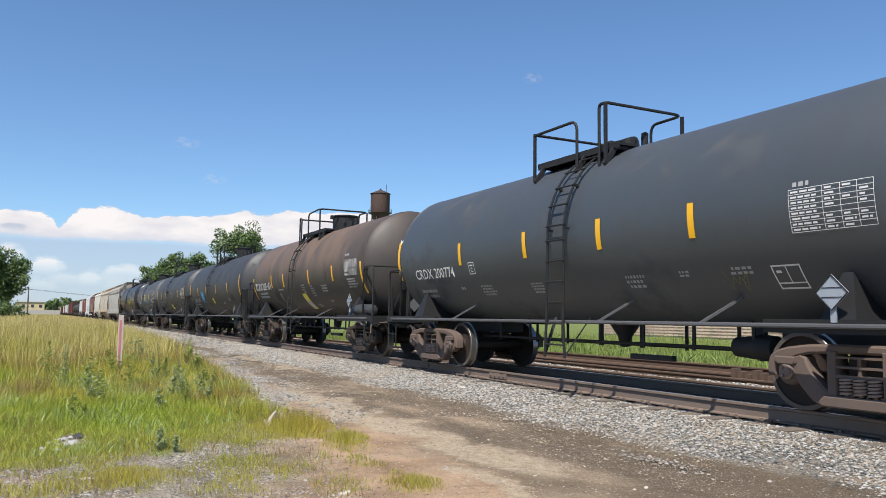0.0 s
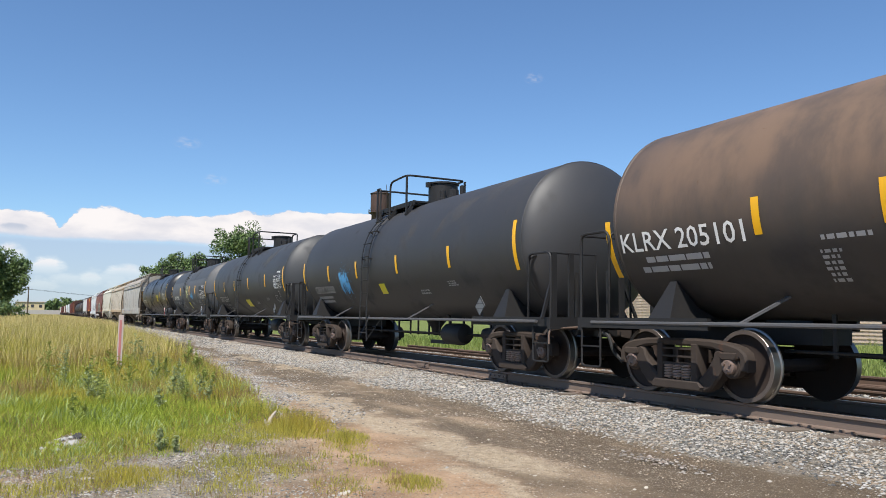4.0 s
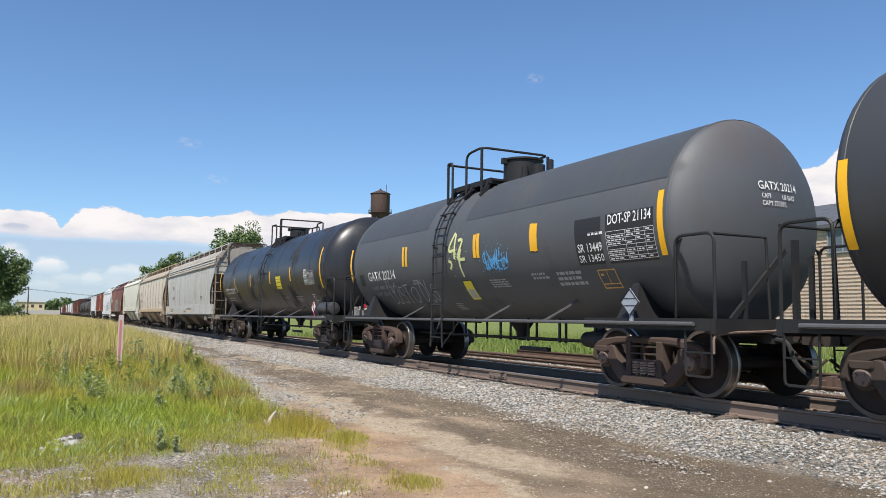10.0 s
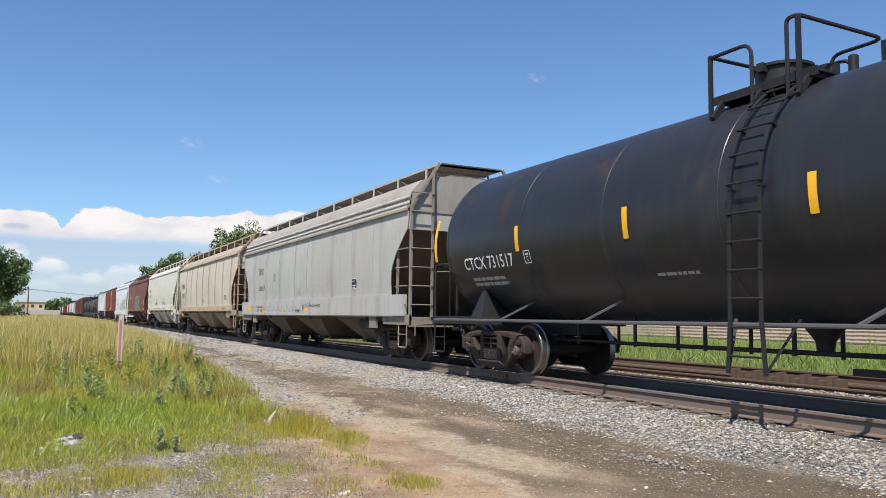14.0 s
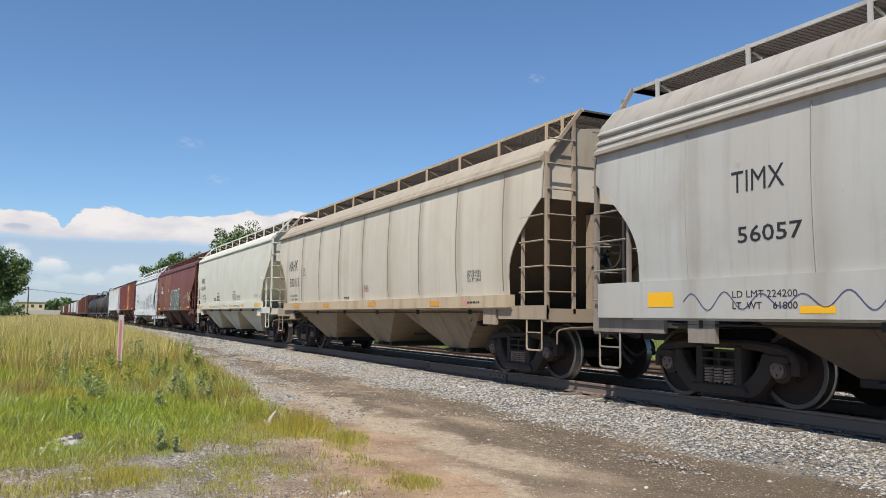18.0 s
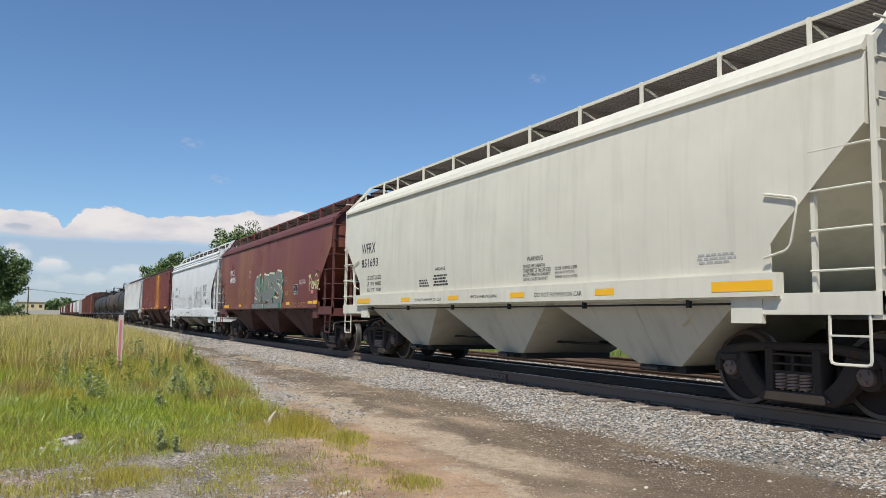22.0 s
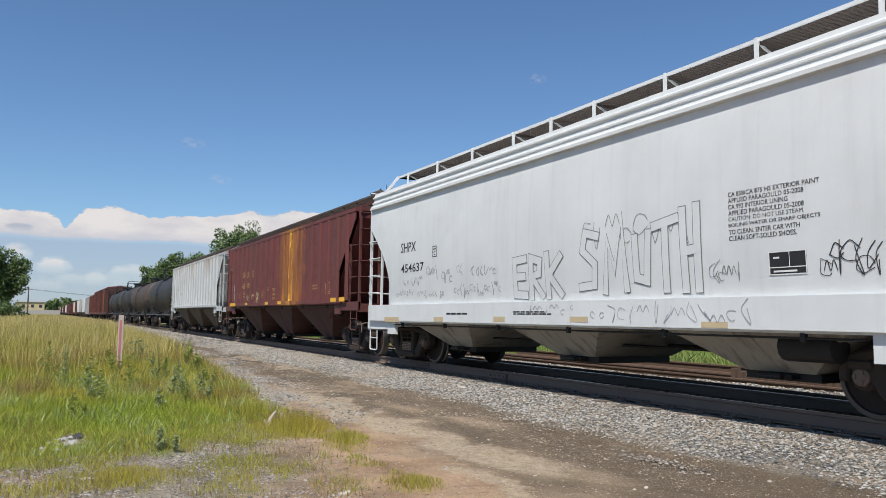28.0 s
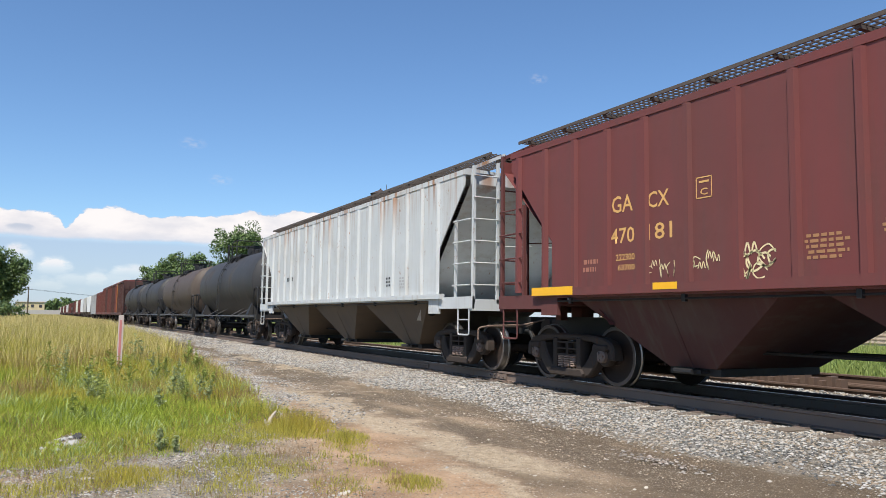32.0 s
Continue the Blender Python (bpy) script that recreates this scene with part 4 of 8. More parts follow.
    for x in np.linspace(-b + 1.0, b - 1.0, 9) if detail else ():
        ob = part("roof_hatch", hatch, None, car)
        ob.location = (x, 0, 0)
    # ends: an upright head over a slope sheet
    for k in (1, -1):
        s = Shape()
        yy = skin(zcut)
        s.quad((k * (b - 0.02), -yy, zcut), (k * (b - 0.02), yy, zcut), (k * (b - 0.02), skin(ze), ze), (k * (b - 0.02), -skin(ze), ze))
        part("end_sheet", s, colour, car)
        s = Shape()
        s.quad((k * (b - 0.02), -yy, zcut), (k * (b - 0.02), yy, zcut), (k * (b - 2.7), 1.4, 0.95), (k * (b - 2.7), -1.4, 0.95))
        # a slope colour, where given, paints the end recess's shade along with its grime
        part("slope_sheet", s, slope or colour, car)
        s = Shape()
        x0, x1 = sorted((k * (b - 1.45), k * (L / 2 - 0.40)))
        s.box(x0, x1, -0.3, 0.3, 0.72, 1.06)
        part("draft_sill", s, M_UNDER, car)
        s = Shape()
        x0, x1 = sorted((k * (b - 1.55), k * (b + 0.08)))
        s.box(x0, x1, -1.52, 1.52, zs - 0.13, zs - 0.06)
        x0, x1 = sorted((k * (b - 0.0), k * (b + 0.10)))
        s.box(x0, x1, -1.56, 1.56, zs - 0.24, zs - 0.02)
        for y in (-1.58, 1.52):
            x0, x1 = sorted((k * (b - 1.35), k * (b + 0.10)))
            s.box(x0, x1, y, y + 0.06, zs - 0.2, zs + 0.03)
            x0, x1 = sorted((k * (TC / 2 - 0.42), k * (TC / 2 + 0.02)))
            s.box(x0, x1, y - 0.012, y + 0.05, zs - 0.30, zs + 0.02)
        part("end_sill", s, ladder, car)
        for y in (-1, 1):
            s = Shape()
            yo = y * 1.56
            ztop = ze + 0.12
            s.box(*sorted((k * (b + 0.035), k * (b + 0.10))), *sorted((yo, yo - y * 0.055)), zs - 0.1, ztop)
            s.bar((k * (b + 0.06), yo - y * 0.04, ztop - 0.03), (k * (b + 0.06), y * 0.84, zr - 0.02), 0.06, 0.05, (1, 0, 0))
            post = part("corner_post", s, ladder, car)
            s = Shape()
            s.box(*sorted((k * (b - 0.66), k * (b - 0.61))), *sorted((yo, yo - y * 0.05)), zs - 0.1, zcut + 0.05 if not flat else zcut - 0.65)
            part("ladder_stile", s, ladder, post)
            s = Shape()
            s.box(*sorted((k * (b + 0.05), k * (b + 0.10))), *sorted((y * 0.98, y * 1.03)), zs - 0.1, zr - 0.2)
            part("ladder_stile", s, ladder, post)
            z = zs + 0.25
            while z < zr - 0.35:
                if z < zcut - (0.45 if flat else 0.1):
                    s = Shape().tube([(k * (b - 0.64), yo + y * 0.04, z), (k * (b + 0.05), yo + y * 0.04, z)], 0.014, 6)
                    part("rung", s, ladder, post)
                s = Shape().tube([(k * (b + 0.12), yo, z), (k * (b + 0.12), y * 1.0, z)], 0.014, 6)
                part("rung", s, ladder, post)
                z += 0.42
            s = Shape()
            stirrup(s, k * (b - 0.25), yo, k, zs - 0.1, 0.6)
            part("step", s, ladder, car)
            s = Shape()
            s.tube(bent([(k * (b + 0.05), y * 1.0, zs + 1.0), (k * (b + 0.05), y * 0.2, zs + 1.05)], 0.05), 0.012, 5)
            part("grab_bar", s, ladder, car)
        truck(car, k * TC / 2, detail)
    k = 1 if wheel_front else -1
    brake_wheel(car, k * (b + 0.02), -0.25 if wheel_front else 0.35, zs + 0.95, k)
    s = Shape()
    s.box(*sorted((k * (b - 0.25), k * (b - 0.10))), -0.5, -0.35, 1.0, zs + 1.6)
    s.box(*sorted((k * (b - 0.4), k * (b - 0.1))), -0.15, 0.12, 1.0, zs + 0.25)
    part("brake_stand", s, ladder, car)
    couplers(car, L / 2)
    # discharge hoppers
    for x in pockets:
        s = Shape()
        w0, w1, zt, zb = 1.95, 0.42, zs + 0.02, 0.40
        if deep:
            w0, w1, zt, zb = 1.5, 0.5, zs + 0.1, 0.42
        y0, y1 = 1.53, 0.80 if deep else 1.0
        s.loft([[(x - w1, -y1, zb), (x + w1, -y1, zb), (x + w1, y1, zb), (x - w1, y1, zb)], [(x - w0, -y0, zt), (x + w0, -y0, zt), (x + w0, y0, zt), (x - w0, y0, zt)]])
        pocket = part("discharge_hopper", s, hop_colour, car)
        s = Shape()
        s.box(x - w1 - 0.03, x + w1 + 0.03, -y1 + 0.05, y1 - 0.05, zb - 0.1, zb)
        s.box(x - 0.25, x + 0.25, -y1 - 0.10, y1 + 0.10, zb - 0.07, zb - 0.02)
        s.tube([(x - 0.16, -y1 - 0.16, zb - 0.04), (x + 0.16, -y1 - 0.16, zb - 0.04)], 0.035, 7)
        part("hopper_gate", s, M_UNDER, pocket)
        s = Shape()
        s.bar((x, -y1 - 0.01, zb + 0.02), (x, -y0 + 0.02, zt - 0.02), 0.07, 0.02)
        part("hopper_seam", s, hop_colour, pocket)
    s = Shape()
    for y in (-0.5, 0.45):
        s.tube([(-TC / 2 + 1.0, y, 0.62), (TC / 2 - 1.0, y, 0.62)], 0.024, 6)
    s.tube([(-b + 1.5, -1.58, zs - 0.08), (b - 1.7, -1.58, zs - 0.08)], 0.014, 6)
    for x in np.linspace(-b + 2, b - 2.4, 6):
        s.box(x - 0.03, x + 0.03, -1.6, -1.55, zs - 0.12, zs - 0.02)
    x = TC / 2 - 1.35
    s.lathe([(x - 0.4, 0.05), (x - 0.36, 0.17), (x + 0.3, 0.17), (x + 0.36, 0.05)], (0, -1.2, zs - 0.18), "x", 12)
    part("brake_rigging", s, M_UNDER, car)
    # running boards with their posts
    for y in (-1, 1):
        s = Shape()
        ya, yb = sorted((y * (0.33 if flat else 0.02), y * (1.16 if flat else 0.80)))
        for yy in np.linspace(ya, yb, 9 if flat else 17):
            s.box(-b - 0.1, b + 0.1, yy - 0.006, yy + 0.006, zr - 0.04, zr - 0.02)
        for x in np.arange(-b - 0.08, b + 0.1, (0.1 if flat else 0.075) if detail else 0.5):
            s.box(x, x + 0.013, ya, yb, zr - 0.04, zr - 0.022)
        for x in posts:
            s.box(x - 0.03, x + 0.03, ya, yb, zr - 0.09, zr - 0.045)
        part("running_board", s, M_GRATE if detail else colour, car, "steel grating walkway on the roof")
        s = Shape()
        yo = 1.165 if flat else 0.805
        s.box(-b - 0.1, b + 0.1, *sorted((y * yo, y * (yo + 0.025))), zr - 0.05, zr)
        part("board_edge", s, frame_colour if not flat else M_GRATE, car)
        post = Shape().box(-0.025, 0.025, *sorted((y * 0.835, y * 0.87)), zr - 0.36, zr - 0.005).bar((0, y * 0.82, zr - 0.06), (0, y * 0.35, zr - 0.28), 0.02, 0.03).mesh("board_post", frame_colour if not flat else M_GRATE, 0)
        for x in posts:
            ob = part("board_post", post, None, car)
            ob.location = (x, 0, 0)
    for k in (-1, 1):
        s = Shape()
        for i in range(5):
            s.box(*sorted((k * (b - 0.02 + 0.13 * i / 5 - 0.13), k * (b + 0.0 + 0.13 * i / 5))), -0.8, 0.8, zr - 0.05, zr - 0.02)
        part("end_walkway", s, M_GRATE, car)
    return car


# ---- the train ----
P_SLATE = paint("slate_tank", (0.048, 0.056, 0.064), 0.05, 0.25, 0.50, 0.25, seed=1, spec=0.8, dirt_colour=(0.05, 0.045, 0.04))
P_BROWN = paint("brown_tank", (0.044, 0.037, 0.033), 0.15, 0.4, 0.58, 0.3, (0.12, 0.05, 0.022), (0.032, 0.029, 0.028), seed=2, spec=0.6, stain=(-0.4, 6.6, 2.15, (0.165, 0.105, 0.066)))
P_BLACK = paint("black_tank", (0.031, 0.031, 0.033), 0.08, 0.3, 0.56, 0.2, (0.08, 0.05, 0.035), (0.05, 0.044, 0.04), seed=3, spec=0.65)
P_BLACK2 = paint("matt_black_tank", (0.035, 0.037, 0.040), 0.03, 0.25, 0.56, 0.15, dirt_colour=(0.045, 0.04, 0.037), seed=4, spec=0.65)
P_GREY = paint("faded_blue_grey_tank", (0.074, 0.079, 0.086), 0.12, 0.4, 0.6, 0.3, (0.15, 0.09, 0.05), (0.075, 0.062, 0.052), seed=5, spec=0.6, stain=(6.35, 0.1, 3.05, (0.095, 0.06, 0.042)))
P_NEW = paint("glossy_black_tank", (0.022, 0.023, 0.027), 0.0, 0.12, 0.34, 0.1, seed=6)
P_TIM = paint("dull_silver_grey", (0.435, 0.43, 0.40), 0.10, 0.28, 0.6, 0.3, (0.20, 0.11, 0.06), (0.25, 0.215, 0.175), seed=7, panels=(0.40, 0.365, 0.315), seam=(-0.7, 1.8, (0.27, 0.24, 0.205)))
P_TAN = paint("cream_grey", (0.58, 0.525, 0.43), 0.06, 0.18, 0.6, 0.22, (0.25, 0.13, 0.06), (0.33, 0.26, 0.185), seed=8, panels=(0.45, 0.38, 0.295), seam=(-0.02, 1.718, (0.26, 0.205, 0.15)))
P_TIMFRAME = paint("grimy_grey_frame", (0.24, 0.205, 0.17), 0.3, 0.5, 0.75, 0.5, (0.16, 0.075, 0.04), (0.12, 0.095, 0.075), seed=17)
P_TANFRAME = paint("grimy_tan_frame", (0.34, 0.265, 0.19), 0.25, 0.5, 0.75, 0.5, (0.20, 0.09, 0.045), (0.16, 0.12, 0.085), seed=18)
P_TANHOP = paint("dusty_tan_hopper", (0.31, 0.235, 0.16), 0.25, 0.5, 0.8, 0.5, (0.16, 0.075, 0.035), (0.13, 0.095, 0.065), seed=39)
P_TIMROOF = paint("grimy_grey_roof", (0.33, 0.30, 0.26), 0.25, 0.45, 0.75, 0.5, (0.20, 0.11, 0.06), (0.19, 0.15, 0.115), seed=37)
P_MROOF = paint("dark_maroon_roof", (0.115, 0.040, 0.036), 0.1, 0.3, 0.65, 0.3, (0.17, 0.07, 0.035), (0.07, 0.035, 0.03), seed=38)
P_TANSILL = paint("stained_tan_sill", (0.48, 0.375, 0.25), 0.2, 0.4, 0.7, 0.5, (0.26, 0.12, 0.05), (0.27, 0.19, 0.12), seed=29)
P_TANROOF = paint("stained_tan_roof", (0.37, 0.315, 0.24), 0.15, 0.4, 0.75, 0.5, (0.22, 0.12, 0.06), (0.22, 0.165, 0.115), seed=28)
# dark dirt tone that also stands in for the shadow along each seam
P_SEAM = paint("dirty_seam_shade", (0.20, 0.165, 0.125), 0.1, 0.3, 0.8, 0.3, seed=19)
P_GREYSEAM = paint("grey_seam", (0.30, 0.285, 0.26), 0.1, 0.3, 0.8, 0.3, seed=20)
P_PALE = paint("pale_stone", (0.61, 0.59, 0.495), 0.02, 0.15, 0.55, 0.2, (0.3, 0.2, 0.1), (0.34, 0.31, 0.25), seed=9)
P_MAROON = paint("maroon", (0.160, 0.045, 0.043), 0.1, 0.2, 0.55, 0.25, (0.26, 0.10, 0.045), (0.12, 0.05, 0.042), seed=10, panels=(0.235, 0.098, 0.045), streaky=1.9)
P_WHITE = paint("chalky_white", (0.66, 0.675, 0.67), 0.01, 0.12, 0.5, 0.15, (0.3, 0.2, 0.1), (0.42, 0.42, 0.42), seed=11)
P_OXIDE = paint("oxide_red", (0.155, 0.042, 0.039), 0.1, 0.35, 0.6, 0.4, (0.24, 0.08, 0.03), (0.10, 0.05, 0.045), band=(1.9, 1.3), seed=12, panels=(0.115, 0.046, 0.040), streaky=1.2)
P_RUSTWHITE = paint("rust_streaked_white", (0.50, 0.52, 0.52), 0.40, 0.25, 0.6, 0.35, (0.25, 0.11, 0.04), (0.30, 0.24, 0.18), seed=13, toprust=3.9)
# dust, darkened further for the shade under the cars and in end recesses
P_DIRTYSHADE = paint("dusty_shaded_hopper", (0.12, 0.09, 0.066), 0.15, 0.6, 0.85, 0.5, seed=14)
# body maroon darkened for the shade below the sill, with dust streaks
P_MHOP = paint("dusty_shaded_maroon", (0.075, 0.031, 0.028), 0.15, 0.4, 0.85, 0.5, seed=15)
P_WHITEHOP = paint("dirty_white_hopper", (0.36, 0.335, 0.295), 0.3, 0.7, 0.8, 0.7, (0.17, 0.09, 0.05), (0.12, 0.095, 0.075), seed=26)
P_PHOP = paint("dusty_pale", (0.54, 0.52, 0.44), 0.05, 0.3, 0.75, 0.25, (0.3, 0.2, 0.1), (0.26, 0.235, 0.19), seed=16)

CARS = {}
CARS["slate"] = tank_car("slate grey tank car with yellow reflector stripes", -10.28, 14.3, 10.1, 1.45, 2.40, 5.95, P_SLATE, 0.25, (-1.14, 0.1, 0.84), None, low=True, wear="dusty", stubs=(-3.4, 1.2, 3.2))
CARS["brown"] = tank_car("rust-brown tank car with yellow reflector stripes", -24.655, 14.2, 9.95, 1.42, 2.46, 5.85, P_BROWN, -0.5, (-1.29, -0.31, 0.9), (0.55, 0.42, 0.46), reservoir=0.16, rail=2.3, stubs=(-3.6, -1.6, 2.0))
CARS["sooty"] = tank_car("black tank car with blue spray-painted tag", -39.14, 15.0, 10.83, 1.47, 2.43, 6.2, P_BLACK, -0.9, (-1.5, -0.65, 0.36), (0.37, 0.37, 0.47), underbox=True, stubs=(-3.4, 1.6), front="posts")
CARS["matt"] = tank_car("matt black tank car with yellow reflector stripes", -54.07, 14.95, 10.83, 1.47, 2.43, 6.2, P_BLACK2, -0.65, (-1.37, -0.51, 0.51), (0.51, 0.37, 0.44), underbox=True, stubs=(-3.4, 1.9), front="posts")
CARS["blue_grey"] = tank_car("faded blue-grey tank car with spray-painted tags", -68.633, 14.1, 9.9, 1.46, 2.42, 5.8, P_GREY, -0.7, (-1.34, -0.52, 0.12), (0.1, 0.40, 0.44), stubs=(-2.6, 1.1, 3.0), front="brace", wear="rusty")
CARS["new"] = tank_car("clean glossy black tank car with yellow placard", -84.13, 16.9, 12.5, 1.53, 2.51, 7.25, P_NEW, 0.3, (-0.75, -0.08, 0.6), (-0.42, 0.36, 0.4), reservoir=0.21, low=True, ring=(-7.25, -4.6, -2.4, -0.2, 2.1, 4.3, 5.9, 7.25), stubs=(-5.2, -2.8, 1.6, 3.6))
CARS["silver"] = hopper_car("dull grey covered hopper with black scrawls on its sill", -101.213, 17.3, 12.4, 8.0, 1.05, 1.53, 3.42, 4.58, P_TIM, P_TIM, [-7.5 + 1.653 * i for i in range(10)], cut=0.9, deep=True, hop_colour=P_DIRTYSHADE, ledge=0.2, ladder=P_TIMFRAME, slope=P_DIRTYSHADE, roof_colour=P_TIMROOF, seam_colour=P_GREYSEAM, seams=(-6.2, -4.4, -2.6, -0.7, 0.6, 2.9, 4.5, 6.0))
CARS["cream"] = hopper_car("weathered cream-grey covered hopper with bulging side panels", -118.575, 17.3, 13.0, 7.95, 1.21, 1.43, 3.62, 4.57, P_TAN, P_TANSILL, [-7.74 + 1.64 * i for i in range(10)] + [7.5], cut=1.0, hop_colour=P_TANHOP, ladder=P_TANFRAME, slope=P_DIRTYSHADE, roof_colour=P_TANROOF, ledge=0.2, seam_colour=P_SEAM, wheel_front=True, seams=(-5.25, -3.52, -1.79, -0.02, 1.63, 3.32, 5.03, 6.77))
CARS["stone"] = hopper_car("clean pale stone covered hopper with warning lettering", -135.3, 16.1, 12.3, 7.45, 1.30, 1.56, 3.75, 4.62, P_PALE, P_PALE, [-5.7 + 1.52 * i for i in range(8)] + [6.31, -6.6], cut=1.15, zcut=3.0, straight=True, hop_colour=P_PHOP, pockets=(-3.9, 0, 3.9))
CARS["maroon"] = hopper_car("maroon covered hopper with green spray-painted lettering", -151.675, 16.4, 13.2, 7.75, 1.27, 1.45, 3.70, 4.57, P_MAROON, P_MAROON, [-7.3 + 1.3 * i for i in range(12)], cut=1.2, straight=True, roof_colour=P_MROOF, ladder=P_MROOF, hop_colour=P_MHOP, pockets=(-4.0, 0, 4.0))
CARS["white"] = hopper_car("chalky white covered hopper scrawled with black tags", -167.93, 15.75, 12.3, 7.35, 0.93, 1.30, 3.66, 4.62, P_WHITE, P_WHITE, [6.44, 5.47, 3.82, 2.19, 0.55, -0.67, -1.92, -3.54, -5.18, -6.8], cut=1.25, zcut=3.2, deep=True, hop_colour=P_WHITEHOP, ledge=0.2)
CARS["oxide"] = hopper_car("red-brown ribbed covered hopper with orange rust streaks", -184.31, 17.3, 13.7, 8.1, 1.38, 1.50, 3.80, 4.24, P_OXIDE, P_OXIDE, [-7.9 + 1.05 * i for i in range(16)], style="ribbed", ribs=[-7.57 + 0.783 * i for i in range(20)], cut=1.22, zcut=3.6, ladder=P_MROOF, hop_colour=P_MHOP, pockets=(-4.2, 0, 4.2))
CARS["streaked"] = hopper_car("white ribbed covered hopper streaked with rust", -201.6, 17.2, 13.4, 8.0, 1.40, 1.50, 3.82, 4.24, P_RUSTWHITE, P_RUSTWHITE, [-7.8 + 1.2 * i for i in range(14)], style="ribbed", ribs=[-7.18 + 0.767 * i for i in range(19)], cut=1.22, zcut=3.6, hop_colour=P_DIRTYSHADE, pockets=(-4.2, 0, 4.2))

P_OLD = paint("old_black_tank", (0.032, 0.031, 0.032), 0.2, 0.5, 0.6, 0.4, seed=21)
P_OLDBROWN = paint("old_brown_tank", (0.07, 0.05, 0.038), 0.35, 0.5, 0.6, 0.5, seed=22)
P_BOX = paint("boxcar_red", (0.135, 0.040, 0.031), 0.1, 0.4, 0.65, 0.4, seed=23)
P_BOXDARK = paint("boxcar_brown", (0.075, 0.033, 0.028), 0.15, 0.4, 0.65, 0.4, seed=24)
P_FARGREY = paint("far_grey_car", (0.33, 0.34, 0.34), 0.05, 0.3, 0.6, 0.3, seed=25)
x = -210.3
for i, (mat, lab) in enumerate(((P_OLD, "worn black tank car in the train"), (P_OLDBROWN, "rust-brown and black tank car in the train"), (P_OLD, "worn black tank car in the train"), (P_OLD, "old black tank car coupled to a boxcar"))):
    L = 14.8
    CARS["old%d" % i] = tank_car(lab, x - L / 2, L, 10.2, 1.45, 2.42, 5.9, mat, -0.3, (-1.0, -0.1, 0.9), (0.4, 0.38, 0.4), detail=False)
    x -= L


def boxcar(label, X, L, colour, roof_colour, h=4.55):
    car = thing("boxcar", label, "boxcar", "boxcars of the train")
    car.location = (X, 0, 0)
    b = L / 2 - 0.55
    s = Shape()
    s.box(-b, b, -1.5, 1.5, 1.05, h - 0.25)
    part("body", s, colour, car)
    for side in (-1, 1):
        s = Shape()
        for q in np.arange(-b + 0.1, b, 0.95):
            if abs(q) > 1.6:
                s.box(q - 0.05, q + 0.05, *sorted((side * 1.5, side * 1.57)), 1.0, h - 0.28)
        s.box(-b, b, *sorted((side * 1.5, side * 1.59)), 0.9, 1.15)
        s.box(-b, b, *sorted((side * 1.5, side * 1.58)), h - 0.38, h - 0.25)
        part("side_posts", s, colour, car)
        s = Shape()
        s.box(-1.5, 1.5, *sorted((side * 1.52, side * 1.60)), 1.1, h - 0.4)
        for q in (-1.2, -0.4, 0.4, 1.2):
            s.box(q - 0.04, q + 0.04, *sorted((side * 1.6, side * 1.64)), 1.2, h - 0.5)
        part("door", s, roof_colour, car)
    s = Shape()
    s.loft([[(q, -1.56, h - 0.25), (q, -1.5, h - 0.14), (q, 0, h), (q, 1.5, h - 0.14), (q, 1.56, h - 0.25)] for q in (-b, b)])
    part("roof", s, roof_colour, car)
    s = Shape()
    for k in (-1, 1):
        for y in (-1.45, -0.95):
            s.box(*sorted((k * (b + 0.04), k * (b + 0.08))), y, y + 0.05, 1.0, h - 0.6)
        for z in np.arange(1.2, h - 0.7, 0.42):
            s.box(*sorted((k * (b + 0.05), k * (b + 0.09))), -1.45, -0.9, z, z + 0.03)
        s.box(*sorted((k * b, k * (L / 2 - 0.4))), -0.3, 0.3, 0.75, 1.05)
    part("end_ladders", s, colour, car)
    for k in (-1, 1):
        truck(car, k * (L / 2 - 2.6), False)
    couplers(car, L / 2)
    return car


for i, (mat, top, L, lab) in enumerate(((P_BOXDARK, P_OXIDE, 17.0, "tall brown boxcar in the train"), (P_BOX, P_BOXDARK, 16.5, "red boxcar in the train"), (P_BOX, P_BOX, 16.5, "faded red boxcar in the train"), (P_FARGREY, P_FARGREY, 16.5, "grey boxcar far along the train"))):
    CARS["box%d" % i] = boxcar(lab, x - L / 2, L, mat, top, 4.75 if i < 2 else 4.4)
    x -= L


def far_car(label, X, L, kind, colour):
    """A car so far along the train that only its outline shows."""
    if kind == "tank":
        return tank_car(label, X, L, L - 4.6, 1.45, 2.42, L / 2 - 1.5, colour, -0.3, (-1.0, -0.1, 0.9), (0.4, 0.38, 0.4), detail=False)
    if kind == "box":
        return boxcar(label, X, L, colour, colour, 4.5)
    car = thing("hopper_car", label, "hopper car", "covered hoppers of the train")
    car.location = (X, 0, 0)
    b = L / 2 - 0.6
    s = Shape()
    s.prism([(-b, 4.2), (-b, 2.9), (-b + 1.2, 1.25), (b - 1.2, 1.25), (b, 2.9), (b, 4.2)], -1.58, 1.58)
    part("body", s, colour, car)
    s = Shape()
    s.loft([[(q, -1.5, 4.2), (q, -0.8, 4.5), (q, 0.8, 4.5), (q, 1.5, 4.2)] for q in (-b, b)])
    part("roof", s, colour, car)
    s = Shape()
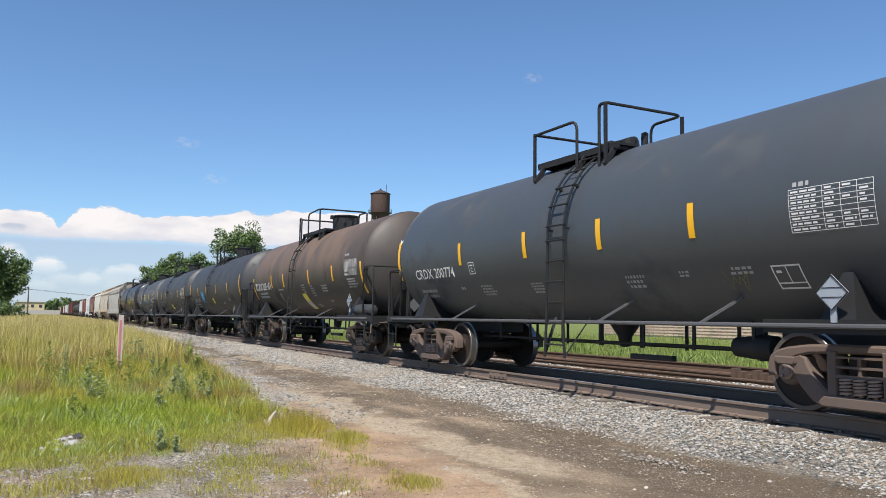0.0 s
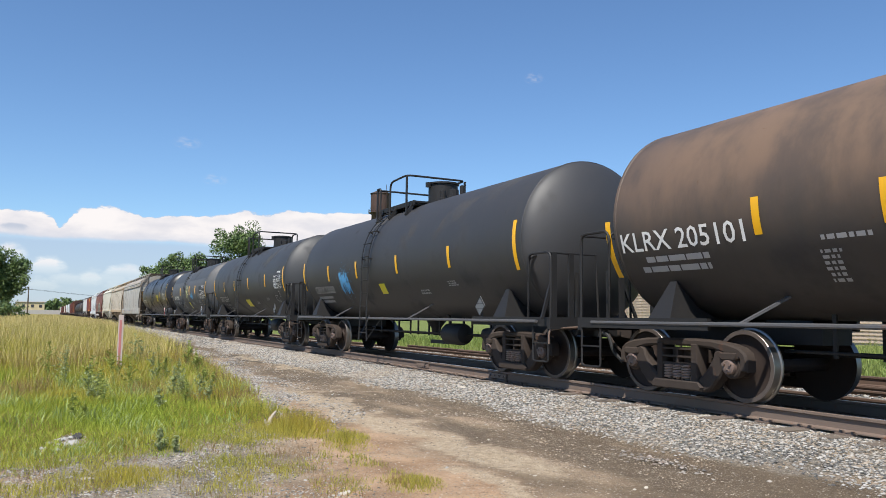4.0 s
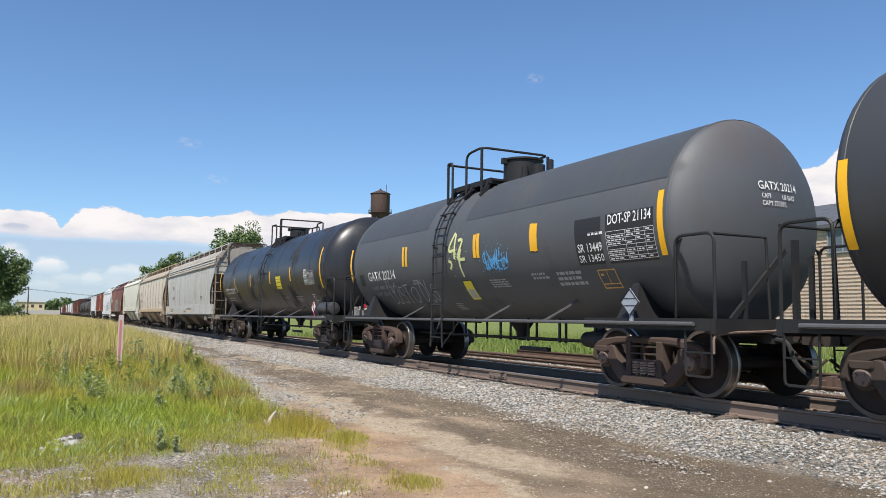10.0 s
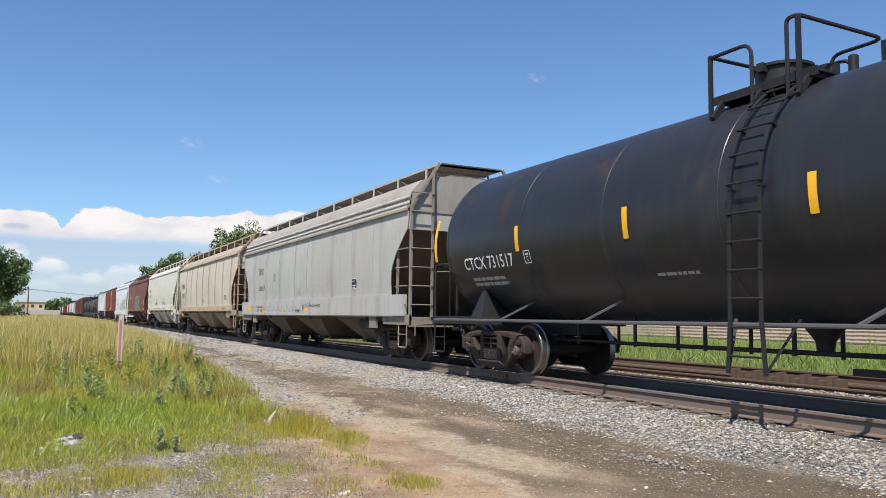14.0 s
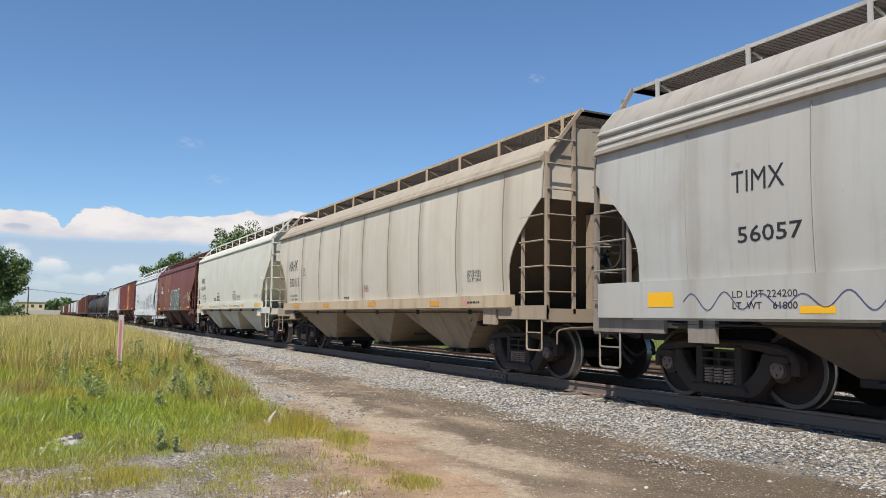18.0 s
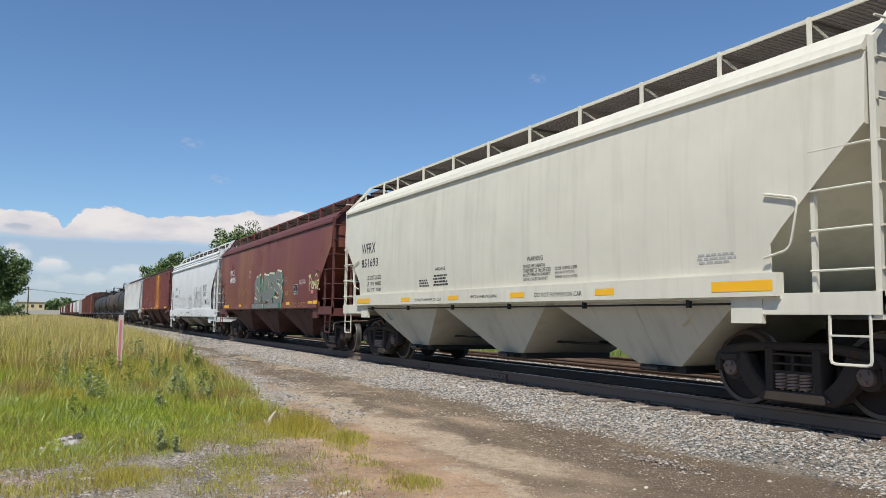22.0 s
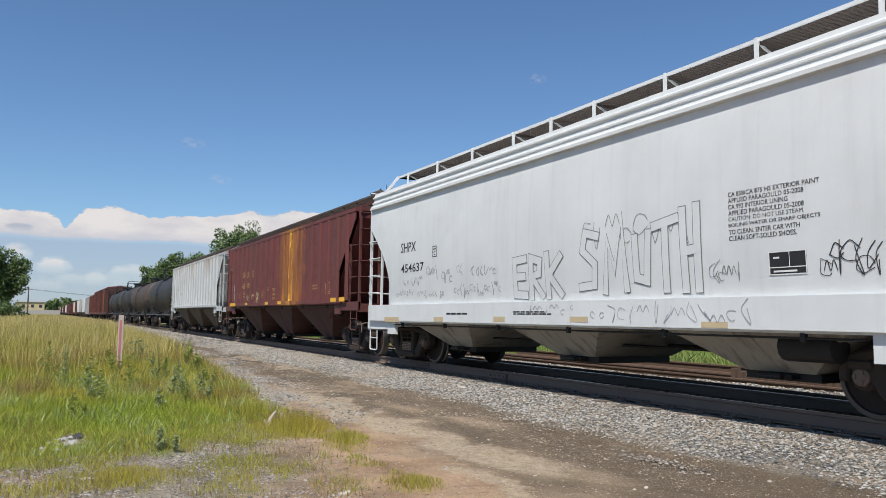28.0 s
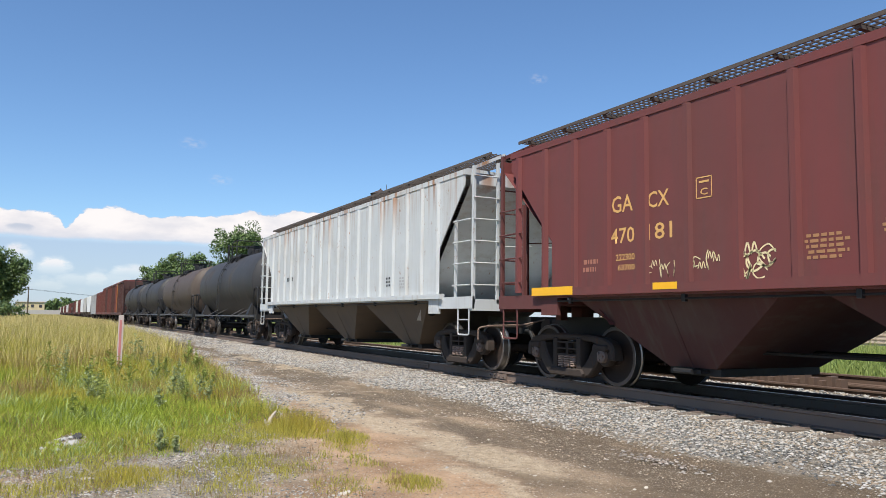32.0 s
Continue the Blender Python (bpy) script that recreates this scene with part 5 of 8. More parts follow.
    for q in (-3.8, 0, 3.8):
        s.loft([[(q - 0.5, -0.9, 0.4), (q + 0.5, -0.9, 0.4), (q + 0.5, 0.9, 0.4), (q - 0.5, 0.9, 0.4)], [(q - 1.9, -1.5, 1.25), (q + 1.9, -1.5, 1.25), (q + 1.9, 1.5, 1.25), (q - 1.9, 1.5, 1.25)]])
    part("discharge_hoppers", s, P_DIRTYSHADE, car)
    for k in (-1, 1):
        truck(car, k * (L / 2 - 2.4), False)
    return car


FAR = (("hopper", P_WHITE, "white covered hopper far along the train"), ("hopper", P_TIM, "grey covered hopper far along the train"), ("box", P_BOX, "red boxcar far along the train"), ("tank", P_OLD, "black tank car far along the train"), ("hopper", P_WHITE, "white covered hopper far along the train"), ("hopper", P_PALE, "pale covered hopper far along the train"), ("box", P_BOXDARK, "brown boxcar far along the train"))
order = [0, 1, 0, 2, 5, 2, 6, 3, 2, 2, 1, 4, 2, 6, 2, 5, 3, 3, 2, 6, 0, 1, 2, 2, 6, 4, 3, 2, 5, 2]
for j in order:
    kind, mat, lab = FAR[j]
    CARS["far%d" % len(CARS)] = far_car(lab, x - 8.2, 16.4, kind, mat)
    x -= 16.4


# ---- lettering and markings ----
def spray(name, c):
    return plain(name, c, 0.7, 0.0, 0.2, 9.0)


M_SILVERLET = plain("silver_lettering", (0.45, 0.44, 0.42), 0.6)
M_PLATEGREY = plain("grey_placard", (0.28, 0.31, 0.35), 0.5)
M_PLATEDARK = plain("dark_placard", (0.12, 0.125, 0.13), 0.5)
M_ORANGE = plain("orange_reflector", (0.62, 0.27, 0.03), 0.5)
M_PINK = plain("pink_label", (0.62, 0.22, 0.20), 0.6)
M_TANTAPE = plain("tan_reflector", (0.52, 0.41, 0.25), 0.6)
M_GOLDDULL = plain("dull_gold_lettering", (0.33, 0.17, 0.075), 0.7)
M_TAGBLUE, M_TAGWHITE, M_TAGLIME = spray("blue_spray", (0.12, 0.42, 0.75)), spray("white_spray", (0.50, 0.52, 0.54)), spray("lime_spray", (0.62, 0.64, 0.30))
M_TAGBLACK, M_TAGBLACK2, M_TAGGREY = spray("black_marker", (0.20, 0.205, 0.21)), spray("black_spray", (0.03, 0.03, 0.03)), spray("grey_marker", (0.33, 0.34, 0.35))
M_TAGNAVY, M_TAGGOLD, M_TAGCREAM = spray("navy_marker", (0.06, 0.06, 0.16)), spray("ochre_spray", (0.42, 0.25, 0.08)), spray("cream_spray", (0.72, 0.62, 0.36))
M_TAGBRICK, M_TAGOLIVE = spray("brick_lettering", (0.35, 0.15, 0.10)), spray("olive_marker", (0.20, 0.19, 0.06))
M_TAGFAINT = spray("thin_white_spray", (0.33, 0.345, 0.36))
M_TAGPALE = spray("pale_spray", (0.56, 0.58, 0.44))
M_TAGGREEN, M_TAGSILVER = spray("green_spray", (0.012, 0.15, 0.085)), spray("silver_spray", (0.17, 0.18, 0.165))
TANK = {"slate": (1.45, 2.40), "brown": (1.42, 2.46), "sooty": (1.47, 2.43), "matt": (1.47, 2.43), "blue_grey": (1.46, 2.42), "new": (1.53, 2.51)}


def side_y(key, z, sill=False):
    """How far out the side of a car stands at the height z."""
    if key in TANK:
        r, zc = TANK[key]
        return math.sqrt(max(0.02, r * r - (z - zc) ** 2))
    if sill:
        return 1.655
    if key in ("oxide", "streaked"):
        return 1.56
    return 1.615 - 0.055 * ((z - 2.45) / 1.2) ** 2


class Sheet:
    """Paint on the side of a car: faces given in x and z, laid on its skin."""

    def __init__(self, key, sill=False, lift=0.004):
        self.key, self.sill, self.lift, self.s = key, sill, lift + (0.004 if key in TANK else 0.0), Shape()

    def p(self, x, z, more=0.0):
        return (x, -side_y(self.key, z, self.sill) - self.lift - more, z)

    def rect(self, x0, z0, x1, z1, more=0.0):
        n = max(1, int((z1 - z0) / 0.07)) if self.key in TANK else 1
        for i in range(n):
            a, b = z0 + (z1 - z0) * i / n, z0 + (z1 - z0) * (i + 1) / n
            self.s.quad(self.p(x0, a, more), self.p(x1, a, more), self.p(x1, b, more), self.p(x0, b, more))

    def ribbon(self, pts, w, more=0.0):
        for i in range(len(pts) - 1):
            (x0, z0), (x1, z1) = pts[i], pts[i + 1]
            d = math.hypot(x1 - x0, z1 - z0) or 1.0
            nx, nz = -(z1 - z0) / d * w / 2, (x1 - x0) / d * w / 2
            self.s.quad(self.p(x0 - nx, z0 - nz, more), self.p(x1 - nx, z1 - nz, more), self.p(x1 + nx, z1 + nz, more), self.p(x0 + nx, z0 + nz, more))

    def mitred(self, pts, w, more, floor):
        """A fat stroke with sharp corners, cut off level at the height floor."""
        rows = []
        for i, (x, z) in enumerate(pts):
            d0 = Vector((x - pts[i - 1][0], z - pts[i - 1][1])).normalized() if i else None
            d1 = Vector((pts[i + 1][0] - x, pts[i + 1][1] - z)).normalized() if i < len(pts) - 1 else d0
            d0 = d0 or d1
            n = Vector((-d0.y - d1.y, d0.x + d1.x))
            n = n.normalized() if n.length > 1e-4 else Vector((-d0.y, d0.x))
            k = w / 2 / max(0.6, n.dot(Vector((-d0.y, d0.x))))
            e = -d0 * w / 2 if i == 0 else (d0 * w / 2 if i == len(pts) - 1 else Vector((0, 0)))
            rows.append((Vector((x, z)) + n * k + e, Vector((x, z)) - n * k + e))
        for (a, b), (c, d) in zip(rows, rows[1:]):
            for i in range(3):
                q = [u.lerp(v, f) for u, v, f in ((a, c, i / 3), (b, d, i / 3), (b, d, (i + 1) / 3), (a, c, (i + 1) / 3))]
                if max(v.y for v in q) > floor + 0.01:
                    self.s.quad(*[self.p(v.x, max(floor, v.y), more) for v in q])

    def done(self, name, mat, label=""):
        return part(name, self.s, mat, CARS[self.key], label, 0)


def letters(key, words, x0, z0, x1, z1, mat, sill=False, lift=0.004, bold=0.008, name="lettering", lean=0.0):
    lift += 0.006 if key in TANK else 0.0
    cu = bpy.data.curves.new("lettering", "FONT")
    cu.body, cu.size, cu.offset, cu.resolution_u = words, 1.0, bold, 2
    ob = bpy.data.objects.new("lettering", cu)
    me = bpy.data.meshes.new_from_object(ob)
    bpy.data.objects.remove(ob)
    xs = [v.co.x for v in me.vertices]
    ys = [v.co.y for v in me.vertices]
    a, b, c, d = min(xs), max(xs), min(ys), max(ys)
    for v in me.vertices:
        u, w = (v.co.x - a) / (b - a), (v.co.y - c) / (d - c)
        x, z = x0 + (x1 - x0) * u + lean * w, z0 + (z1 - z0) * w
        v.co = (x, -side_y(key, z, sill) - lift, z)
    me.materials.clear()
    me.materials.append(mat)
    me.name = name
    return part(name, me, None, CARS[key])


def text(key, x0, z0, x1, z1, words, mat, sill=False):
    letters(key, words, x0, z0, x1, z1, mat, sill, bold=0.0 if 'M' in words else 0.008)


def stripe(key, x0, z0, x1, z1):
    s = Sheet(key)
    s.rect(x0 - 0.055, z0, x0 + 0.055, z1)
    s.done("reflector_stripe", M_STRIPE, "yellow reflector stripe")


def rect(key, x0, z0, x1, z1, mat, sill=False):
    s = Sheet(key, sill)
    s.rect(x0, z0, x1, z1)
    s.done("reflector" if sill else "panel", mat)


def bars(key, x0, z0, x1, z1, rows, mat, sill=False):
    """Lines of writing too small to read."""
    s = Sheet(key, sill)
    rnd = random.Random(int(x0 * 1000) + rows)
    step = (z1 - z0) / rows
    for i in range(rows):
        z = z0 + step * (i + 0.2)
        x, end = x0 + rnd.uniform(0, 0.1) * (x1 - x0), x1 - rnd.uniform(0, 0.25) * (x1 - x0)
        while x < end - 0.02:
            w = rnd.uniform(0.06, 0.2) * max(0.4, (x1 - x0))
            s.rect(x, z, min(end, x + w), z + step * 0.58)
            x += w + 0.025
    s.done("lettering", mat)


def frame_lines(s, x0, z0, x1, z1, w):
    s.rect(x0, z0, x1, z0 + w)
    s.rect(x0, z1 - w, x1, z1)
    s.rect(x0, z0, x0 + w, z1)
    s.rect(x1 - w, z0, x1, z1)


def plate(key, x0, z0, x1, z1, mat, sill=False):
    s = Sheet(key)
    frame_lines(s, x0, z0, x1, z1, 0.014)
    s.rect(x0 + 0.05, z1 - 0.075, x1 - 0.05, z1 - 0.05)
    s.done("stencil_frame", mat)
    letters(key, "C", x0 + 0.07, z0 + 0.04, x1 - 0.07, z0 + 0.125, mat)


def outline(key, x0, z0, x1, z1, mat, sill=False):
    s = Sheet(key)
    frame_lines(s, x0, z0, x1, z1, 0.018)
    s.rect((x0 + x1) / 2 - 0.006, z0 + 0.06, (x0 + x1) / 2 + 0.006, z1)
    s.rect(x0, z0 + 0.06, x1, z0 + 0.075)
    s.rect(x0 + 0.05, z1 - 0.09, x0 + 0.12, z1 - 0.06)
    s.done("stencil_frame", mat)


def table(key, x0, z0, x1, z1, mat, sill=False):
    """A stencilled grid of test dates, too small to read."""
    s = Sheet(key, lift=0.007)
    rnd = random.Random(int(x0 * 100))
    cols = [0, 0.42, 0.63, 0.82, 1.0]
    rows = 8
    for i in range(rows + 1):
        z = z0 + (z1 - z0) * i / rows
        s.rect(x0, z - 0.003, x1, z + 0.003)
    for c in cols:
        x = x0 + (x1 - x0) * c
        s.rect(x - 0.003, z0, x + 0.003, z1)
    step = (z1 - z0) / rows
    for i in range(rows):
        for a, b in zip(cols, cols[1:]):
            if rnd.random() < 0.85 and not (i == 3 and a > 0.1):
                xa, xb = x0 + (x1 - x0) * (a + 0.025), x0 + (x1 - x0) * (b - rnd.uniform(0.03, 0.09))
                while xa < xb - 0.02:
                    w = rnd.uniform(0.05, 0.11)
                    s.rect(xa, z0 + step * (i + 0.32), min(xb, xa + w), z0 + step * (i + 0.66))
                    xa += w + 0.018
    s.done("test_table", mat, "white stencilled table of test dates")


def chart(key, x0, z0, x1, z1, sill=False):
    s = Sheet(key)
    s.rect(x0, z0, x1, z1)
    s.done("stencil_panel", M_BLACK)
    s = Sheet(key, lift=0.007)
    frame_lines(s, x0, z0, x1, z1, 0.012)
    s.rect(x0 + (x1 - x0) * 0.55, z0 + (z1 - z0) * 0.3, x0 + (x1 - x0) * 0.55 + 0.008, z1)
    s.rect(x0, z0 + (z1 - z0) * 0.3, x1, z0 + (z1 - z0) * 0.3 + 0.01)
    s.rect(x0 + 0.06, z1 - 0.08, x0 + 0.14, z1 - 0.06)
    s.rect(x0 + 0.06, z0 + 0.03, x1 - 0.12, z0 + 0.05)
    s.done("stencil_frame", M_WHITE)


def placard(key, x0, z0, x1, z1, sill=False):
    s = Sheet(key)
    s.rect(x0 - 0.015, z0 - 0.015, x1 + 0.015, z1 + 0.015)
    s.done("placard_back", M_BLACK)
    s = Sheet(key, lift=0.007)
    s.rect(x0, z0, x1, z1)
    s.done("placard", M_PLACARD, "yellow notice")
    s = Sheet(key, lift=0.010)
    s.rect(x0 + 0.04, z0 + 0.03, x1 - 0.03, z0 + (z1 - z0) * 0.55)
    s.done("placard_panel", plain("grey_notice", (0.42, 0.42, 0.40), 0.6))
    bars(key, x0 + 0.05, z1 - 0.14, x1 - 0.03, z1 - 0.02, 3, M_BLACK)


def notice(key, x0, z0, x1, z1, sill=False):
    s = Sheet(key)
    s.rect(x0, z0, x1, z1)
    s.done("placard", M_PLACARD, "yellow notice with dark lines")
    s = Sheet(key, lift=0.007)
    step = (z1 - z0) / 7
    for i in range(7):
        k = 0.02 if i % 2 else 0.09
        s.rect(x0 + k, z0 + step * (i + 0.3), x1 - k, z0 + step * (i + (0.42 if i % 2 == 0 else 0.7)))
    s.done("lettering", plain("brown_print", (0.22, 0.14, 0.02), 0.6))


def hanging_diamond(key, x, z, y, mat, r=0.19, un=""):
    """A placard holder standing off the side."""
    car = CARS[key]
    s = Shape()
    s.loft([[(x, yy, z - r), (x + r, yy, z), (x, yy, z + r), (x - r, yy, z)] for yy in (-y, -y + 0.012)])
    s.box(x - 0.03, x + 0.03, -y + 0.015, -y + 0.04, z - r - 0.12, z + 0.02)
    part("placard_holder", s, mat, car, "diamond placard on a bracket")
    s = Shape()
    for a, b in (((-1, 0), (0, 1)), ((0, 1), (1, 0)), ((1, 0), (0, -1)), ((0, -1), (-1, 0))):
        s.bar((x + a[0] * r * 0.97, -y - 0.004, z + a[1] * r * 0.97), (x + b[0] * r * 0.97, -y - 0.004, z + b[1] * r * 0.97), 0.012, 0.008)
    if un:
        s.box(x - r * 0.62, x + r * 0.62, -y - 0.006, -y - 0.002, z - r * 0.22, z + r * 0.22)
    else:
        s.box(x - r * 0.62, x + r * 0.62, -y - 0.006, -y - 0.002, z - r * 0.28, z - r * 0.24)
        s.box(x - r * 0.62, x + r * 0.62, -y - 0.006, -y - 0.002, z + r * 0.24, z + r * 0.28)
    part("placard_border", s, M_WHITE if un else M_BLACK, car)
    if un:
        t = letters(key, un, x - r * 0.52, z - r * 0.15, x + r * 0.52, z + r * 0.17, M_BLACK)
        for v in t.data.vertices:
            v.co.y = -y - 0.010


def smooth_path(pts, n=5):
    out = []
    for i in range(len(pts) - 1):
        p0, p1, p2, p3 = pts[max(0, i - 1)], pts[i], pts[i + 1], pts[min(len(pts) - 1, i + 2)]
        for j in range(n):
            t = j / n
            out.append(tuple(0.5 * (2 * b + (c - a) * t + (2 * a - 5 * b + 4 * c - d) * t * t + (3 * b - a - 3 * c + d) * t ** 3) for a, b, c, d in zip(p0, p1, p2, p3)))
    return out + [pts[-1]]


def tag(key, x0, z0, x1, z1, mat, seed, n, sill=False):
    """Sprayed or scrawled strokes that form no readable word."""
    s = Sheet(key, sill, 0.006)
    rnd = random.Random(seed)
    h, w = z1 - z0, x1 - x0
    fat = mat in (M_TAGBLUE, M_TAGLIME, M_TAGCREAM)
    width = h * (0.045 if fat else 0.026) if mat not in (M_TAGBLACK, M_TAGGREY) else 0.009
    for i in range(n):
        c = x0 + w * (i + 0.5) / n
        cell = max(w / n, h * 0.35)
        kind = rnd.random()
        if kind < 0.45:
            pts = [(c + rnd.uniform(-0.5, 0.5) * cell, z0 + h * q) for q in (rnd.uniform(0.75, 1.0), rnd.uniform(0.35, 0.6), rnd.uniform(0.0, 0.2), rnd.uniform(0.3, 0.8))]
        elif kind < 0.75:
            r, q = rnd.uniform(0.14, 0.26) * h, rnd.uniform(0.25, 0.7)
            pts = [(c + r * 1.1 * math.cos(a), z0 + h * q + r * math.sin(a)) for a in (rnd.uniform(0, 1) + 5.2 * j / 6 for j in range(7))]
        else:
            z = z0 + h * rnd.uniform(0.1, 0.7)
            pts = [(c + (j - 2) * cell * 0.28, z + (h * 0.28 if j % 2 else 0)) for j in range(5)]
        pts = [(min(x1, max(x0, a)), min(z1, max(z0, b))) for a, b in pts]
        s.ribbon(smooth_path(pts), width * rnd.uniform(0.75, 1.25))
    if fat and mat is M_TAGBLUE:
        for i in range(n):
            x = x0 + w * rnd.random()
            z = z0 + h * rnd.uniform(0.25, 0.8)
            s.ribbon([(x, z - h * 0.22), (x + h * 0.02, z), (x + h * 0.07, z + h * 0.22)], width * 1.1, 0.002)
    s.done("sprayed_tag", mat, "sprayed scrawl")


def wave(key, x0, z0, x1, z1, mat, sill=False):
    s = Sheet(key, sill, 0.006)
    n = 150
    m, a = (z0 + z1) / 2 - 0.02, 0.11
    s.ribbon([(x0 + (x1 - x0) * i / n, m + a * math.sin(i * 0.52) * (0.8 + 0.2 * math.sin(i * 0.13))) for i in range(n + 1)], 0.010)
    s.done("marker_wave", mat, "wavy marker line")


def spiral(key, x0, z0, x1, z1, mat, sill=False):
    s = Sheet(key, sill, 0.006)
    cx, cz, r = (x0 + x1) / 2, (z0 + z1) / 2, (z1 - z0) / 2
    s.ribbon([(cx + r * 0.75 * i / 40 * math.cos(i * 0.45), cz + r * i / 40 * math.sin(i * 0.45)) for i in range(41)], 0.016)
    s.done("marker_spiral", mat, "blue marker spiral")


def mural(key, x0, z0, x1, z1, sill=False):
    """Fat block letters in grey with a green shadow and a pale rim, running down over the sill."""
    glyphs = {
        "S": [[(0.92, 0.80), (0.80, 0.96), (0.45, 1.0), (0.16, 0.82), (0.22, 0.62), (0.62, 0.50), (0.84, 0.34), (0.74, 0.12), (0.40, 0.03), (0.05, 0.10)]],
        "W": [[(0.02, 1.0), (0.22, 0.05), (0.50, 0.75), (0.72, 0.05), (0.98, 1.0)]],
        "A": [[(0.02, 0.0), (0.36, 0.98), (0.64, 0.98), (0.98, 0.0)], [(0.25, 0.36), (0.76, 0.36)]],
        "P": [[(0.18, 0.0), (0.16, 0.98), (0.70, 0.96), (0.92, 0.74), (0.72, 0.46), (0.22, 0.42)]],
    }
    w = 0.27
    cells = []
    for ch, a, b, c, d in (("S", 0.0, 0.19, 0.0, 0.90), ("W", 0.17, 0.40, 0.04, 0.94), ("A", 0.36, 0.57, 0.0, 0.92), ("P", 0.57, 0.76, 0.02, 0.96), ("S", 0.74, 1.0, 0.0, 1.0)):
        for path in glyphs[ch]:
            cells.append([(x0 + w / 2 + (x1 - x0 - w) * (a + (b - a) * u), z0 + w / 2 + (z1 - z0 - w) * (c + (d - c) * v)) for u, v in path])
    layers = (("mural_rim", M_TAGPALE, w + 0.13, 0.05, -0.01, 0.0), ("mural_shade", M_TAGGREEN, w + 0.02, 0.13, -0.03, 0.006), ("mural_edge", M_TAGPALE, w + 0.045, 0.0, 0.0, 0.012), ("mural_fill", M_TAGSILVER, w, 0.0, 0.0, 0.018))
    for name, mat, width, dx, dz, more in layers:
        s = Sheet(key, False, 0.006)
        for j, path in enumerate(cells):
            s.mitred([(x + dx, z + dz) for x, z in path], width, more + 0.0008 * j, 1.464)
        s.done(name, mat)
    for name, mat, up, pieces in (("mural_fill", M_TAGSILVER, 0.004, ((-1.22, -0.55), (-0.52, 0.42), (0.62, 1.30), (1.33, 2.52))), ("mural_shade", M_TAGGREEN, 0.002, ((0.42, 0.64), (1.18, 1.36), (2.5, 2.86))), ("mural_rim", M_TAGPALE, 0.006, ((-1.25, -1.21), (-0.55, -0.525), (0.40, 0.43), (1.30, 1.33), (2.86, 2.89)))):
        s = Sheet(key, True)
        for xa, xb in pieces:
            s.rect(xa, 1.275, xb, 1.447, up)
        s.done(name, mat)


def strokes(key, x0, z0, x1, z1, paths, width, mat, sill=False, lean=0.0):
    """Hand-drawn strokes in a box, each path from 0 to 1."""
    s = Sheet(key, sill, 0.006)
    for j, path in enumerate(paths):
        s.ribbon(smooth_path([(x0 + (x1 - x0) * u + lean * v, z0 + (z1 - z0) * v) for u, v in path], 6), width, 0.0005 * j)
    s.done("sprayed_tag", mat, "sprayed strokes")


def bubble(key, x0, z0, x1, z1, paths, w):
    """Hollow letters drawn in thin marker lines."""
    for name, mat, width, up in (("marker_outline", M_TAGBLACK, w, 0.0), ("marker_inside", P_WHITE, w - 0.026, 0.0035)):
        s = Sheet(key, False, 0.006)
        for j, path in enumerate(paths):
            s.mitred([(x0 + (x1 - x0) * u, z0 + (z1 - z0) * v) for u, v in path], width, up + 0.0004 * j, 1.33)
        s.done(name, mat)


def overspray(key, x, z, rx, rz, n, seed, mat, size=0.009):
    """A mist of fine paint drops round a sprayed tag."""
    s = Sheet(key, False, 0.005)
    rnd = random.Random(seed)
    for _ in range(n):
        a, r, q = rnd.uniform(0, 6.283), abs(rnd.gauss(0, 0.52)), size * rnd.uniform(0.4, 1.3)
        cx, cz = x + rx * r * math.cos(a), z + rz * r * math.sin(a)
        s.s.quad(*[s.p(cx + q * math.cos(k), cz + q * math.sin(k)) for k in (0.3, 1.87, 3.44, 5.01)])
    tagged(s.done("overspray", mat, "fine mist of sprayed paint"), kind="stuff")


def patch(key, x0, x1, a0, a1, mat):
    """A repainted panel on a tank, between two angles above its middle."""
    r, zc = TANK[key]
    s = Shape()
    n = 14
    rows = []
    for i in range(n + 1):
        t = radians(a0 + (a1 - a0) * i / n)
        rows.append([(x, -(r + 0.004) * math.cos(t), zc + (r + 0.004) * math.sin(t)) for x in (x0, x1)])
    s.loft(rows, caps=False, closed=False)
    part("repainted_panel", s, mat, CARS[key])


def head_text(key, words, half, y0, z0, y1, z1, mat):
    """Lettering on the front head of a tank."""
    r, zc = TANK[key]
    t = letters(key, words, y0, z0, y1, z1, mat)
    for v in t.data.vertices:
        y, z = v.co.x, v.co.z
        v.co = (half + r * dish(math.hypot(y, z - zc) / r, key == "new") + 0.012, y, z)


stripe("slate", -6.08, 1.87, -6.08, 2.75)
stripe("slate", -3.14, 2.06, -3.14, 2.5)
stripe("slate", -0.81, 2.06, -0.81, 2.51)
stripe("slate", 1.2, 2.06, 1.2, 2.52)
stripe("slate", 3.06, 2.07, 3.06, 2.52)
text("slate", -5.27, 1.85, -3.47, 2.06, 'CRDX 200774', M_WHITE)
plate("slate", -2.84, 1.87, -2.62, 2.1, M_WHITE)
bars("slate", -5.31, 1.44, -4.5, 1.65, 2, M_GREYLET)
bars("slate", -2.64, 1.45, -2.13, 1.66, 4, M_GREYLET)
bars("slate", -0.92, 1.46, -0.52, 1.65, 4, M_GREYLET)
bars("slate", 1.55, 1.47, 1.98, 1.67, 3, M_GREYLET)
bars("slate", 2.63, 1.59, 2.88, 1.68, 2, M_GREYLET)
bars("slate", 3.48, 1.58, 3.94, 1.69, 2, M_GREYLET)
